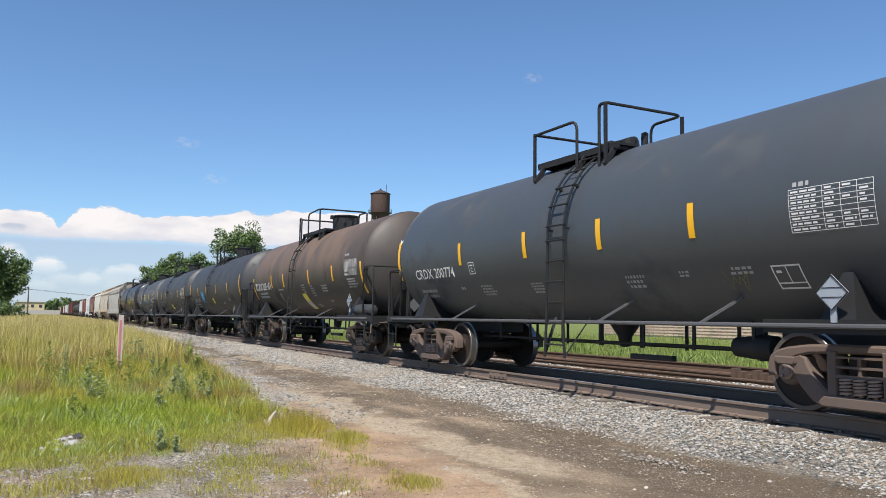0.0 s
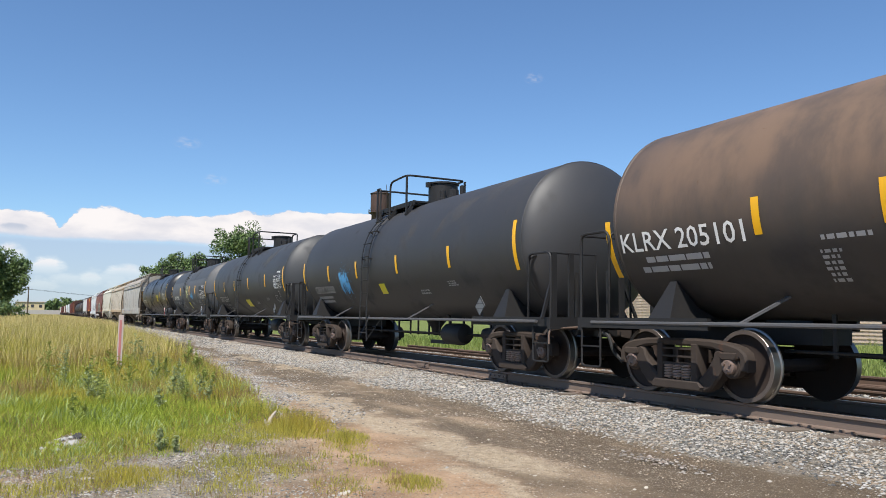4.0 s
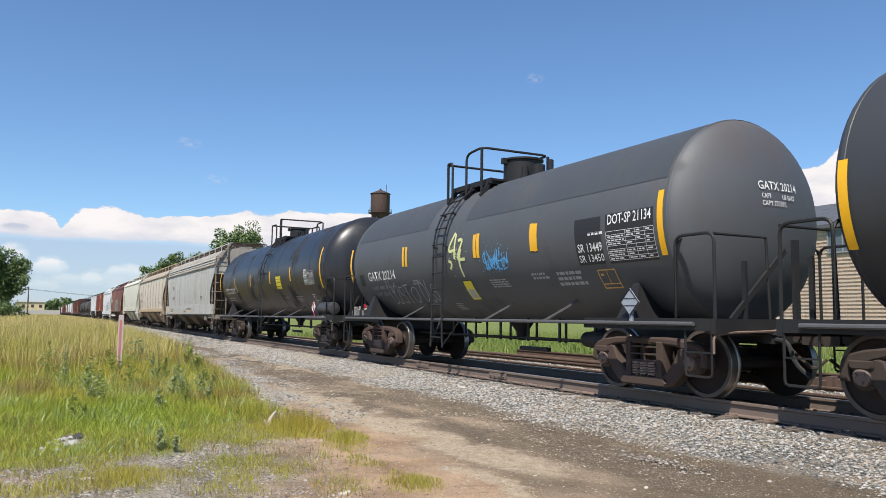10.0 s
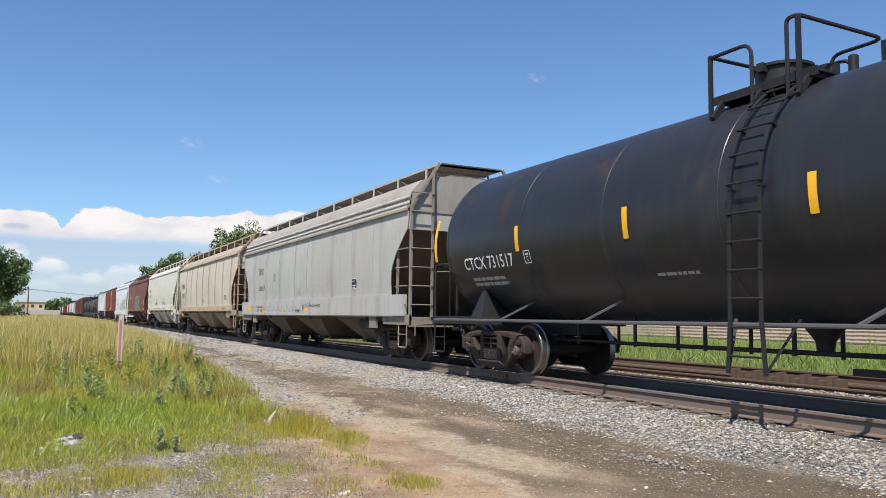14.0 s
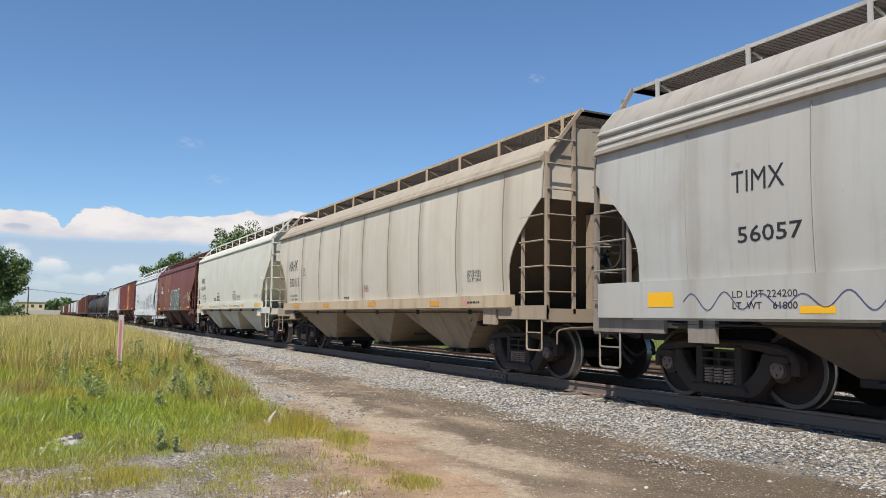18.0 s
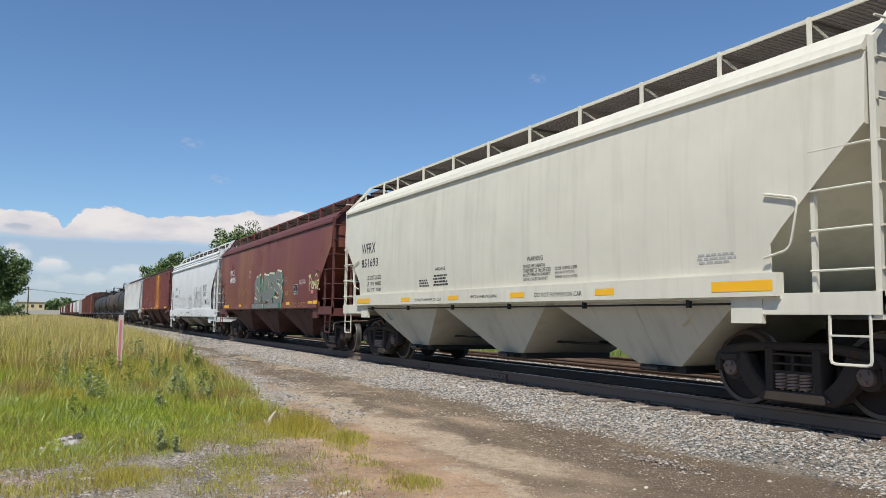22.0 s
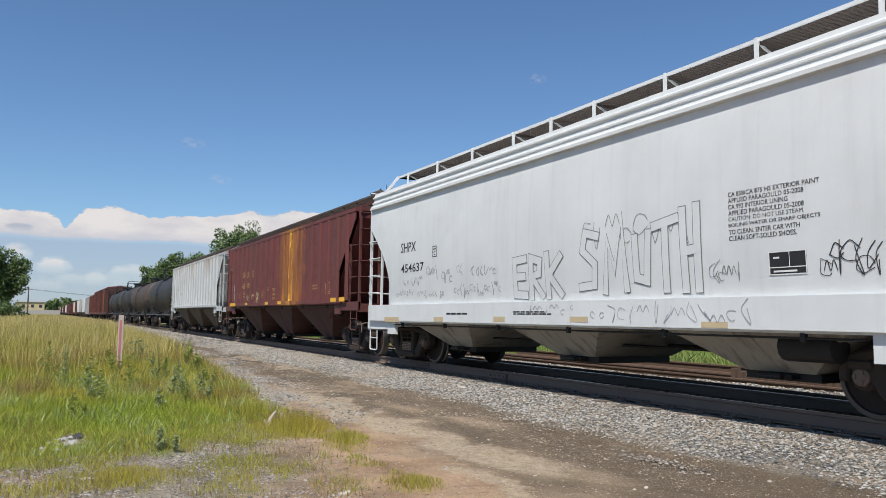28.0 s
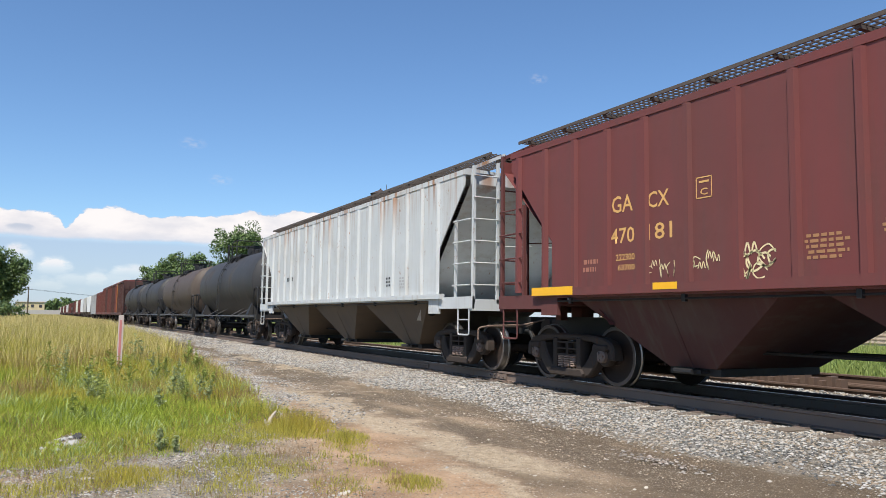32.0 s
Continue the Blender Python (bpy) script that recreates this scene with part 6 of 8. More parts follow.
bars("slate", -3.44, 1.57, -3.19, 1.66, 1, M_GREYLET)
bars("slate", 4.56, 2.48, 4.82, 2.57, 1, M_GREYLET)
table("slate", 4.53, 2.0, 5.52, 2.47, M_WHITE)
outline("slate", 4.1, 1.4, 4.49, 1.67, M_WHITE)
tag("slate", 3.3, 1.38, 3.8, 1.66, M_TAGOLIVE, 1, 3)
stripe("brown", -6.0, 1.64, -6.0, 2.45)
stripe("brown", -3.36, 2.03, -3.36, 2.47)
stripe("brown", -1.79, 2.01, -1.79, 2.46)
stripe("brown", 1.11, 2.02, 1.11, 2.47)
stripe("brown", 3.4, 2.04, 3.4, 2.48)
stripe("brown", 5.71, 1.64, 5.71, 2.48)
text("brown", -5.75, 1.97, -3.56, 2.24, 'KLRX 205101', M_WHITE)
bars("brown", -5.48, 1.66, -3.91, 1.92, 2, M_GREYLET)
bars("brown", -2.59, 1.89, -1.88, 1.98, 1, M_GREYLET)
bars("brown", -2.66, 1.45, -2.36, 1.82, 6, M_GREYLET)
bars("brown", 0.17, 1.76, 0.59, 2.05, 4, M_GREYLET)
bars("brown", 1.07, 1.63, 1.44, 2.0, 5, M_GREYLET)
bars("brown", 2.17, 1.74, 2.76, 1.98, 3, M_GREYLET)
bars("brown", 0.89, 1.32, 1.25, 1.42, 2, M_GREYLET)
bars("brown", 2.31, 1.44, 2.66, 1.52, 2, M_GREYLET)
bars("brown", 4.54, 1.8, 5.31, 2.08, 4, M_GREYLET)
bars("brown", 4.44, 2.67, 4.86, 2.77, 1, M_GREYLET)
placard("brown", -0.02, 1.26, 0.42, 1.75)
table("brown", 4.45, 2.15, 5.45, 2.57, M_WHITE)
stripe("sooty", -6.4, 1.81, -6.4, 2.67)
stripe("sooty", -4.05, 2.03, -4.05, 2.47)
stripe("sooty", -1.8, 2.03, -1.8, 2.47)
stripe("sooty", 0.84, 2.04, 0.84, 2.47)
stripe("sooty", 3.49, 2.04, 3.49, 2.48)
text("sooty", -5.52, 1.69, -3.83, 1.9, 'GBRX 23003', M_SILVERLET)
bars("sooty", -5.54, 1.41, -4.16, 1.64, 2, M_GREYLET)
tag("sooty", -3.16, 1.62, -2.48, 2.26, M_TAGBLUE, 2, 13)
overspray("sooty", -2.82, 1.98, 0.46, 0.44, 700, 62, M_TAGBLUE)
rect("sooty", -0.45, 1.59, -0.1, 1.84, M_PLACARD)
bars("sooty", 1.73, 1.53, 2.27, 1.65, 2, M_GREYLET)
bars("sooty", 3.17, 1.67, 3.65, 1.79, 3, M_GREYLET)
stripe("matt", -6.19, 1.77, -6.19, 2.7)
stripe("matt", -3.92, 2.06, -3.92, 2.51)
stripe("matt", -1.78, 2.06, -1.78, 2.5)
stripe("matt", 0.78, 2.08, 0.78, 2.53)
stripe("matt", 3.5, 2.1, 3.5, 2.55)
stripe("matt", 6.0, 1.86, 6.0, 2.72)
text("matt", -5.29, 1.63, -3.54, 1.87, 'GBRX 23064', M_SILVERLET)
text("matt", -5.1, 1.45, -3.75, 1.53, "LD LMT  219500 LB   99550 KG", M_SILVERLET)
text("matt", -4.95, 1.31, -3.75, 1.39, "LT WT    66500 LB   30150 KG", M_SILVERLET)
rect("matt", -0.35, 1.39, 0.37, 1.67, M_PLACARD)
table("matt", 4.73, 1.99, 5.72, 2.45, M_WHITE)
bars("matt", 5.26, 2.51, 5.76, 2.62, 1, M_WHITE)
outline("matt", 4.52, 1.51, 4.91, 1.75, M_GREYLET)
plate("matt", 5.15, 1.7, 5.28, 1.89, M_GREYLET)
bars("matt", 3.09, 1.59, 3.54, 1.69, 3, M_GREYLET)
bars("matt", 1.31, 1.48, 1.82, 1.57, 2, M_GREYLET)
stripe("blue_grey", -6.05, 1.9, -6.05, 2.8)
stripe("blue_grey", -2.67, 2.18, -2.67, 2.63)
stripe("blue_grey", -2.5, 2.17, -2.5, 2.62)
stripe("blue_grey", 0.66, 2.17, 0.66, 2.62)
stripe("blue_grey", 0.79, 2.16, 0.79, 2.63)
stripe("blue_grey", 2.62, 2.16, 2.62, 2.63)
stripe("blue_grey", 2.73, 2.15, 2.73, 2.62)
stripe("blue_grey", 5.7, 1.89, 5.7, 2.77)
text("blue_grey", -4.9, 1.92, -3.23, 2.14, 'GATX 20214', M_WHITE)
strokes("blue_grey", -3.98, 1.33, -2.35, 1.93, (((0.02, 0.95), (0.03, 0.1), (0.05, 0.04), (0.14, 0.1)), ((0.17, 0.6), (0.18, 0.1), (0.28, 0.08), (0.33, 0.6)), ((0.52, 0.62), (0.42, 0.66), (0.40, 0.42), (0.50, 0.32), (0.48, 0.06), (0.37, 0.1)), ((0.55, 0.7), (0.74, 0.74)), ((0.64, 0.74), (0.63, 0.04)), ((0.86, 0.62), (0.76, 0.4), (0.82, 0.06), (0.94, 0.2), (0.97, 0.55), (0.86, 0.62)), ((0.10, 0.98), (0.16, 0.45), (0.30, 0.85))), 0.026, M_TAGFAINT, lean=0.06)
overspray("blue_grey", -3.1, 1.62, 0.95, 0.3, 420, 65, M_TAGFAINT, 0.0042)
text("blue_grey", -4.85, 1.70, -3.35, 1.78, "LD LMT  199800 LB   90650 KG", M_GREYLET)
text("blue_grey", -4.72, 1.55, -3.95, 1.63, "LT WT    63200 LB", M_GREYLET)
rect("blue_grey", -5.50, 1.82, -5.22, 2.10, M_BLACK)
strokes("blue_grey", -2.22, 1.36, -1.42, 1.88, (((0.08, 0.9), (0.06, 0.1), (0.30, 0.2), (0.34, 0.65), (0.08, 0.9)), ((0.46, 0.92), (0.46, 0.06), (0.62, 0.1)), ((0.96, 0.72), (0.76, 0.66), (0.70, 0.2), (0.90, 0.08), (0.97, 0.4), (0.82, 0.42))), 0.026, M_TAGFAINT, lean=0.05)
strokes("blue_grey", -0.46, 1.79, 0.28, 2.75, (((0.42, 0.98), (0.10, 0.62), (0.48, 0.62)), ((0.48, 0.95), (0.40, 0.42)), ((0.05, 0.40), (0.22, 0.34), (0.10, 0.22)), ((0.62, 0.80), (0.86, 0.78), (0.60, 0.44), (0.98, 0.40)), ((0.80, 0.62), (0.66, 0.36), (0.74, 0.04))), 0.062, M_TAGLIME)
overspray("blue_grey", -0.09, 2.3, 0.34, 0.42, 150, 61, M_TAGLIME)
tag("blue_grey", 0.97, 1.88, 1.8, 2.3, M_TAGBLUE, 5, 10)
overspray("blue_grey", 1.4, 2.08, 0.5, 0.32, 420, 63, M_TAGBLUE)
placard("blue_grey", -0.06, 1.39, 0.27, 1.75)
bars("blue_grey", 0.96, 1.59, 1.72, 1.75, 4, M_GREYLET)
bars("blue_grey", -1.0, 1.19, -0.62, 1.34, 4, M_GREYLET)
bars("blue_grey", 2.4, 1.68, 2.92, 1.81, 2, M_GREYLET)
bars("blue_grey", 3.11, 1.55, 3.89, 1.8, 3, M_GREYLET)
bars("blue_grey", -2.39, 1.75, -1.84, 1.87, 2, M_GREYLET)
rect("blue_grey", 3.82, 1.85, 4.45, 2.55, M_BLACK)
rect("blue_grey", 4.56, 1.84, 5.57, 2.56, M_BLACK)
text("blue_grey", 3.87, 2.04, 4.45, 2.17, 'SR 13449', M_WHITE)
text("blue_grey", 3.86, 1.89, 4.45, 2.0, 'SR 13450', M_WHITE)
text("blue_grey", 4.62, 2.4, 5.53, 2.55, 'DOT-SP 21134', M_WHITE)
bars("blue_grey", 4.12, 2.27, 4.52, 2.34, 1, M_WHITE)
table("blue_grey", 4.57, 1.88, 5.57, 2.3, M_WHITE)
outline("blue_grey", 4.18, 1.49, 4.59, 1.77, M_GOLD)
stripe("new", -7.78, 2.17, -7.78, 3.04)
stripe("new", -4.68, 2.18, -4.68, 2.62)
stripe("new", -1.87, 2.16, -1.87, 2.61)
stripe("new", 1.13, 2.17, 1.13, 2.62)
stripe("new", 3.77, 2.18, 3.77, 2.63)
stripe("new", 6.94, 2.19, 6.94, 3.08)
text("new", -6.63, 1.94, -4.88, 2.17, 'CTCX 731517', M_WHITE)
plate("new", -4.52, 1.96, -4.33, 2.18, M_WHITE)
bars("new", -6.51, 1.62, -5.15, 1.81, 2, M_GREYLET)
bars("new", -1.52, 1.61, -0.54, 1.68, 1, M_GREYLET)
bars("new", 2.43, 1.62, 2.93, 1.68, 1, M_GREYLET)
bars("new", 3.73, 1.49, 4.5, 1.68, 4, M_GREYLET)
bars("new", 6.64, 1.42, 6.86, 1.65, 5, M_GREYLET)
bars("new", 5.29, 2.42, 5.66, 2.5, 1, M_WHITE)
notice("new", 1.95, 1.95, 2.56, 2.39)
table("new", 5.28, 2.0, 6.28, 2.42, M_WHITE)
outline("new", 5.56, 1.44, 5.87, 1.7, M_WHITE)
text("silver", -5.47, 2.51, -4.74, 2.76, 'TIMX', M_BLACK)
text("silver", -5.4, 1.92, -4.53, 2.11, '56057', M_BLACK)
plate("silver", -3.31, 2.23, -3.07, 2.49, M_BLACK)
rect("silver", -6.86, 1.19, -6.39, 1.38, M_STRIPE, sill=True)
rect("silver", -4.56, 1.11, -4.14, 1.19, M_STRIPE, sill=True)
rect("silver", -2.16, 1.16, -1.71, 1.24, M_STRIPE, sill=True)
rect("silver", 0.5, 1.15, 0.95, 1.25, M_STRIPE, sill=True)
wave("silver", -6.22, 1.10, 0.28, 1.45, M_TAGNAVY, sill=True)
spiral("silver", 0.36, 1.17, 0.55, 1.41, M_TAGNAVY, sill=True)
text("silver", 0.68, 1.29, 2.09, 1.4, 'I O hot moms', M_BLACK, sill=True)
bars("silver", -0.48, 1.12, 0.24, 1.23, 2, M_BLACK, sill=True)
text("silver", -5.45, 1.29, -4.58, 1.37, "LD LMT 224200", M_BLACK, sill=True)
text("silver", -5.45, 1.16, -4.58, 1.24, "LT  WT    61800", M_BLACK, sill=True)
tag("silver", 0.68, 1.57, 2.01, 2.05, M_TAGWHITE, 6, 12)
tag("silver", -0.38, 1.63, -0.13, 1.98, M_TAGNAVY, 7, 3)
chart("silver", 4.55, 1.74, 4.9, 2.01)
text("cream", -6.64, 2.47, -5.71, 2.8, 'NAHX', M_BLACK)
text("cream", -6.54, 1.95, -5.52, 2.24, '500113', M_BLACK)
plate("cream", -5.12, 2.27, -4.88, 2.5, M_BLACK)
rect("cream", -5.89, 1.28, -5.33, 1.38, M_ORANGE, sill=True)
rect("cream", -2.91, 1.27, -2.4, 1.37, M_ORANGE, sill=True)
rect("cream", 0.56, 1.28, 1.04, 1.37, M_ORANGE, sill=True)
rect("cream", 4.01, 1.25, 4.42, 1.35, M_ORANGE, sill=True)
rect("cream", 5.42, 1.25, 5.55, 1.35, M_PINK, sill=True)
bars("cream", 0.1, 1.64, 0.45, 1.81, 5, M_TAGBRICK)
text("cream", -6.5, 1.63, -5.72, 1.70, "LD LMT 223600", M_BLACK)
text("cream", -6.5, 1.51, -5.72, 1.58, "LT  WT    62400", M_BLACK)
text("cream", 5.5, 1.85, 6.0, 1.92, 'EXW 10-8 H 9-6', M_BLACK)
text("cream", 5.49, 1.78, 6.0, 1.85, 'EW  8-6 H 15-0', M_BLACK)
text("cream", 5.49, 1.7, 5.99, 1.77, 'CU FT 5161', M_BLACK)
bars("cream", -1.43, 1.47, -0.93, 1.55, 2, M_BLACK)
bars("cream", 5.57, 1.28, 6.11, 1.34, 1, M_BLACK, sill=True)
text("stone", -6.16, 2.59, -5.25, 2.85, 'WFRX', M_BLACK)
text("stone", -6.14, 2.25, -5.06, 2.46, '851693', M_BLACK)
text("stone", -5.77, 1.93, -4.87, 2.03, 'LD LMT 225200', M_BLACK)
text("stone", -5.78, 1.78, -4.88, 1.88, 'LT  WT  60800', M_BLACK)
text("stone", -5.79, 1.64, -4.89, 1.72, 'CU  FT   5200', M_BLACK)
text("stone", 1.45, 1.97, 1.91, 2.05, 'WARNING', M_BLACK)
text("stone", -1.98, 1.98, -1.53, 2.05, 'WARNING', M_BLACK)
text("stone", 1.33, 1.86, 1.97, 1.92, 'DO NOT APPLY VIBRATOR', M_BLACK)
text("stone", 1.33, 1.78, 2.13, 1.85, 'TO ANY PART OF THE CAR BODY', M_BLACK)
text("stone", 1.32, 1.72, 2.11, 1.77, 'EXCEPT VIBRATOR BRACKETS', M_BLACK)
text("stone", 1.31, 1.65, 2.03, 1.7, 'USE ON LOADED CAR ONLY', M_BLACK)
text("stone", 2.24, 1.79, 2.81, 1.84, 'CLOSE HOPPER SLIDES', M_BLACK)
text("stone", 2.24, 1.73, 2.74, 1.77, 'AND ROOF HATCHES', M_BLACK)
text("stone", 2.23, 1.66, 2.81, 1.7, 'BEFORE CAR IS MOVED', M_BLACK)
bars("stone", -2.08, 1.66, -1.36, 1.91, 4, M_BLACK)
bars("stone", -2.76, 1.66, -2.19, 1.83, 3, M_BLACK)
text("stone", -2.83, 1.36, -1.58, 1.42, 'DO NOT HAMMER ON CAR', M_BLACK, sill=True)
text("stone", -0.39, 1.39, 0.56, 1.44, 'VENT CAR WHEN UNLOADING', M_BLACK, sill=True)
text("stone", 1.75, 1.37, 2.99, 1.44, 'DO NOT HAMMER ON CAR', M_BLACK, sill=True)
rect("stone", -6.29, 1.35, -5.4, 1.47, M_STRIPE, sill=True)
rect("stone", -3.57, 1.36, -3.1, 1.45, M_STRIPE, sill=True)
rect("stone", -1.29, 1.37, -0.86, 1.45, M_STRIPE, sill=True)
rect("stone", 1.01, 1.37, 1.44, 1.46, M_STRIPE, sill=True)
rect("stone", 3.3, 1.37, 3.72, 1.46, M_STRIPE, sill=True)
rect("stone", 5.5, 1.36, 6.37, 1.48, M_STRIPE, sill=True)
bars("stone", 5.2, 1.70, 5.9, 1.84, 3, M_GREYLET)
text("maroon", -5.62, 2.68, -4.81, 2.95, 'MWCX', M_WHITE)
text("maroon", -5.59, 2.39, -4.56, 2.63, '481826', M_WHITE)
mural("maroon", -1.18, 1.29, 2.91, 2.56)
rect("maroon", -6.47, 1.33, -5.51, 1.44, M_STRIPE, sill=True)
rect("maroon", -3.54, 1.36, -3.12, 1.45, M_STRIPE, sill=True)
rect("maroon", -1.27, 1.35, -0.86, 1.44, M_STRIPE, sill=True)
rect("maroon", 1.18, 1.37, 1.6, 1.45, M_STRIPE, sill=True)
rect("maroon", 3.47, 1.38, 3.9, 1.47, M_STRIPE, sill=True)
rect("maroon", 5.88, 1.39, 6.3, 1.47, M_STRIPE, sill=True)
rect("maroon", 6.37, 1.38, 6.79, 1.48, M_STRIPE, sill=True)
chart("maroon", 4.16, 1.71, 4.61, 2.02)
strokes("maroon", 5.75, 1.75, 6.9, 2.28, (((0.06, 0.05), (0.08, 0.78), (0.20, 0.85), (0.25, 0.62), (0.10, 0.48)), ((0.34, 0.62), (0.27, 0.36), (0.33, 0.18), (0.41, 0.36), (0.34, 0.62)), ((0.44, 0.15), (0.47, 0.60), (0.53, 0.34), (0.58, 0.62), (0.61, 0.15)), ((0.67, 0.58), (0.68, 0.16)), ((0.58, 0.84), (0.68, 0.98), (0.78, 0.82)), ((0.74, 0.58), (0.90, 0.60), (0.76, 0.18), (0.98, 0.12)), ((0.02, 0.90), (0.22, 0.98))), 0.042, M_TAGLIME)
overspray("maroon", 6.32, 2.0, 0.62, 0.28, 160, 64, M_TAGLIME, 0.006)
text("maroon", 4.81, 2.1, 5.36, 2.16, 'EW 8-7     H 15-0', M_WHITE)
text("maroon", 4.81, 2.02, 5.47, 2.09, 'EXW 10-8  EXW H 9-2', M_WHITE)
text("maroon", 4.81, 1.98, 5.13, 2.01, 'CU FT 5188', M_WHITE)
strokes("maroon", 4.85, 1.29, 5.62, 1.44, (((0.16, 0.9), (0.02, 0.5), (0.10, 0.05), (0.24, 0.35), (0.12, 0.45)), ((0.42, 0.05), (0.44, 0.95), (0.62, 0.9)), ((0.43, 0.5), (0.58, 0.5)), ((0.98, 0.85), (0.80, 0.9), (0.72, 0.4), (0.84, 0.05), (1.0, 0.2))), 0.022, M_TAGGOLD, sill=True)
strokes("maroon", 3.95, 1.29, 4.62, 1.44, (((0.04, 0.1), (0.06, 0.9), (0.26, 0.8), (0.08, 0.5), (0.26, 0.15), (0.04, 0.1)), ((0.42, 0.05), (0.44, 0.95), (0.62, 0.9)), ((0.43, 0.5), (0.58, 0.5)), ((0.98, 0.85), (0.80, 0.9), (0.72, 0.4), (0.84, 0.05), (1.0, 0.2))), 0.018, M_TAGGOLD, sill=True)
tag("maroon", 3.04, 2.11, 3.41, 2.34, M_TAGWHITE, 11, 5)
rect("maroon", 5.97, 1.7, 6.22, 1.8, M_PINK)
plate("maroon", -2.12, 2.5, -1.89, 2.75, M_WHITE)
bars("maroon", 3.08, 1.69, 3.53, 1.84, 3, M_TAGGOLD)
tag("maroon", -4.06, 1.72, -1.93, 2.19, M_TAGGOLD, 21, 8)
bars("maroon", 3.76, 1.78, 4.06, 1.85, 2, M_TAGGOLD)
text("white", -5.43, 2.46, -4.64, 2.68, 'SHPX', M_BLACK)
text("white", -5.41, 2.01, -4.24, 2.2, '454637', M_BLACK)
plate("white", -3.83, 2.27, -3.62, 2.5, M_BLACK)
chart("white", 4.55, 1.53, 5.03, 1.79)
for i, (a, b, c, d, k) in enumerate(((-5.73, 1.47, -4.75, 1.66, 7), (-5.3, 1.70, -4.3, 1.90, 6), (-4.6, 1.42, -3.3, 1.60, 9), (-4.1, 1.75, -3.6, 2.15, 4), (-3.4, 1.66, -2.95, 2.0, 4), (-2.75, 1.80, -2.5, 2.1, 2), (-2.2, 1.78, -1.25, 2.0, 6), (-2.9, 1.40, -1.1, 1.70, 14))):
    tag("white", a, b, c, d, M_TAGBLACK, 30 + i, k)
bubble("white", -0.73, 1.37, 0.69, 2.05, (((0.27, 0.95), (0.05, 0.92), (0.06, 0.08), (0.28, 0.06)), ((0.06, 0.52), (0.24, 0.52)), ((0.40, 0.02), (0.40, 0.95), (0.58, 0.86), (0.56, 0.56), (0.42, 0.50), (0.62, 0.04)), ((0.72, 0.98), (0.74, 0.04)), ((0.97, 0.92), (0.76, 0.52), (0.98, 0.06))), 0.15)
bubble("white", 1.15, 1.37, 3.56, 2.45, (((0.17, 0.80), (0.06, 0.86), (0.03, 0.62), (0.15, 0.42), (0.14, 0.14), (0.01, 0.12)), ((0.24, 0.06), (0.27, 0.72), (0.33, 0.34), (0.40, 0.98), (0.43, 0.08)), ((0.51, 0.70), (0.52, 0.20), (0.60, 0.16), (0.62, 0.74)), ((0.67, 0.82), (0.83, 0.88)), ((0.75, 0.84), (0.75, 0.06)), ((0.88, 0.95), (0.89, 0.05)), ((0.98, 0.98), (0.98, 0.05)), ((0.89, 0.48), (0.98, 0.50))), 0.14)
tag("white", 1.2, 1.95, 3.5, 2.55, M_TAGBLACK, 34, 8)
tag("white", 3.69, 1.42, 4.13, 1.78, M_TAGBLACK, 35, 6)
tag("white", 5.19, 1.48, 5.87, 1.87, M_TAGBLACK2, 40, 9)
tag("white", -0.24, 1.07, 1.14, 1.27, M_TAGGREY, 41, 6, sill=True)
tag("white", 1.41, 0.97, 4.39, 1.29, M_TAGGREY, 42, 14, sill=True)
rect("white", -6.22, 0.91, -5.4, 1.02, M_TANTAPE, sill=True)
rect("white", -3.64, 0.94, -3.23, 1.03, M_TANTAPE, sill=True)
rect("white", -1.27, 0.96, -0.89, 1.05, M_TANTAPE, sill=True)
rect("white", 0.97, 0.98, 1.41, 1.06, M_TANTAPE, sill=True)
rect("white", 3.6, 0.94, 4.01, 1.01, M_TANTAPE, sill=True)
bars("white", -3.19, 1.07, -1.98, 1.13, 1, M_BLACK, sill=True)
bars("white", -0.67, 1.08, 0.49, 1.15, 2, M_BLACK, sill=True)
text("oxide", -5.14, 2.53, -4.7, 2.77, 'GA', M_GOLD)
text("oxide", -4.4, 2.52, -4.0, 2.74, 'CX', M_GOLD)
text("oxide", -5.17, 2.09, -4.67, 2.31, '470', M_GOLD)
text("oxide", -4.41, 2.09, -3.95, 2.31, '181', M_GOLD)
bars("oxide", -5.82, 1.7, -5.43, 1.93, 2, M_TAGBRICK)
text("oxide", -5.06, 1.85, -4.67, 1.94, '222300', M_GOLD)
text("oxide", -5.02, 1.71, -4.67, 1.79, '63700', M_GOLD)
tag("oxide", -4.41, 1.55, -3.91, 1.82, M_TAGCREAM, 50, 6)
tag("oxide", -3.66, 1.6, -3.17, 1.9, M_TAGCREAM, 51, 6)
tag("oxide", -2.92, 1.47, -2.37, 1.95, M_TAGCREAM, 52, 9)
tag("oxide", 1.34, 1.5, 1.56, 1.99, M_TAGGOLD, 53, 6)
text("oxide", -0.39, 1.88, 0.12, 1.99, 'DO NOT', M_GOLD)
text("oxide", -0.40, 1.73, 0.17, 1.83, 'HAMMER', M_GOLD)
text("oxide", -0.40, 1.59, 0.12, 1.68, 'ON CAR', M_GOLD)
bars("oxide", -2.01, 1.67, -1.47, 1.96, 5, M_GOLDDULL)
bars("oxide", -1.14, 1.89, -0.74, 2.05, 3, M_GOLDDULL)
plate("oxide", -3.53, 2.53, -3.27, 2.8, M_GOLD)
rect("oxide", -7.05, 1.39, -5.95, 1.52, M_STRIPE, sill=True)
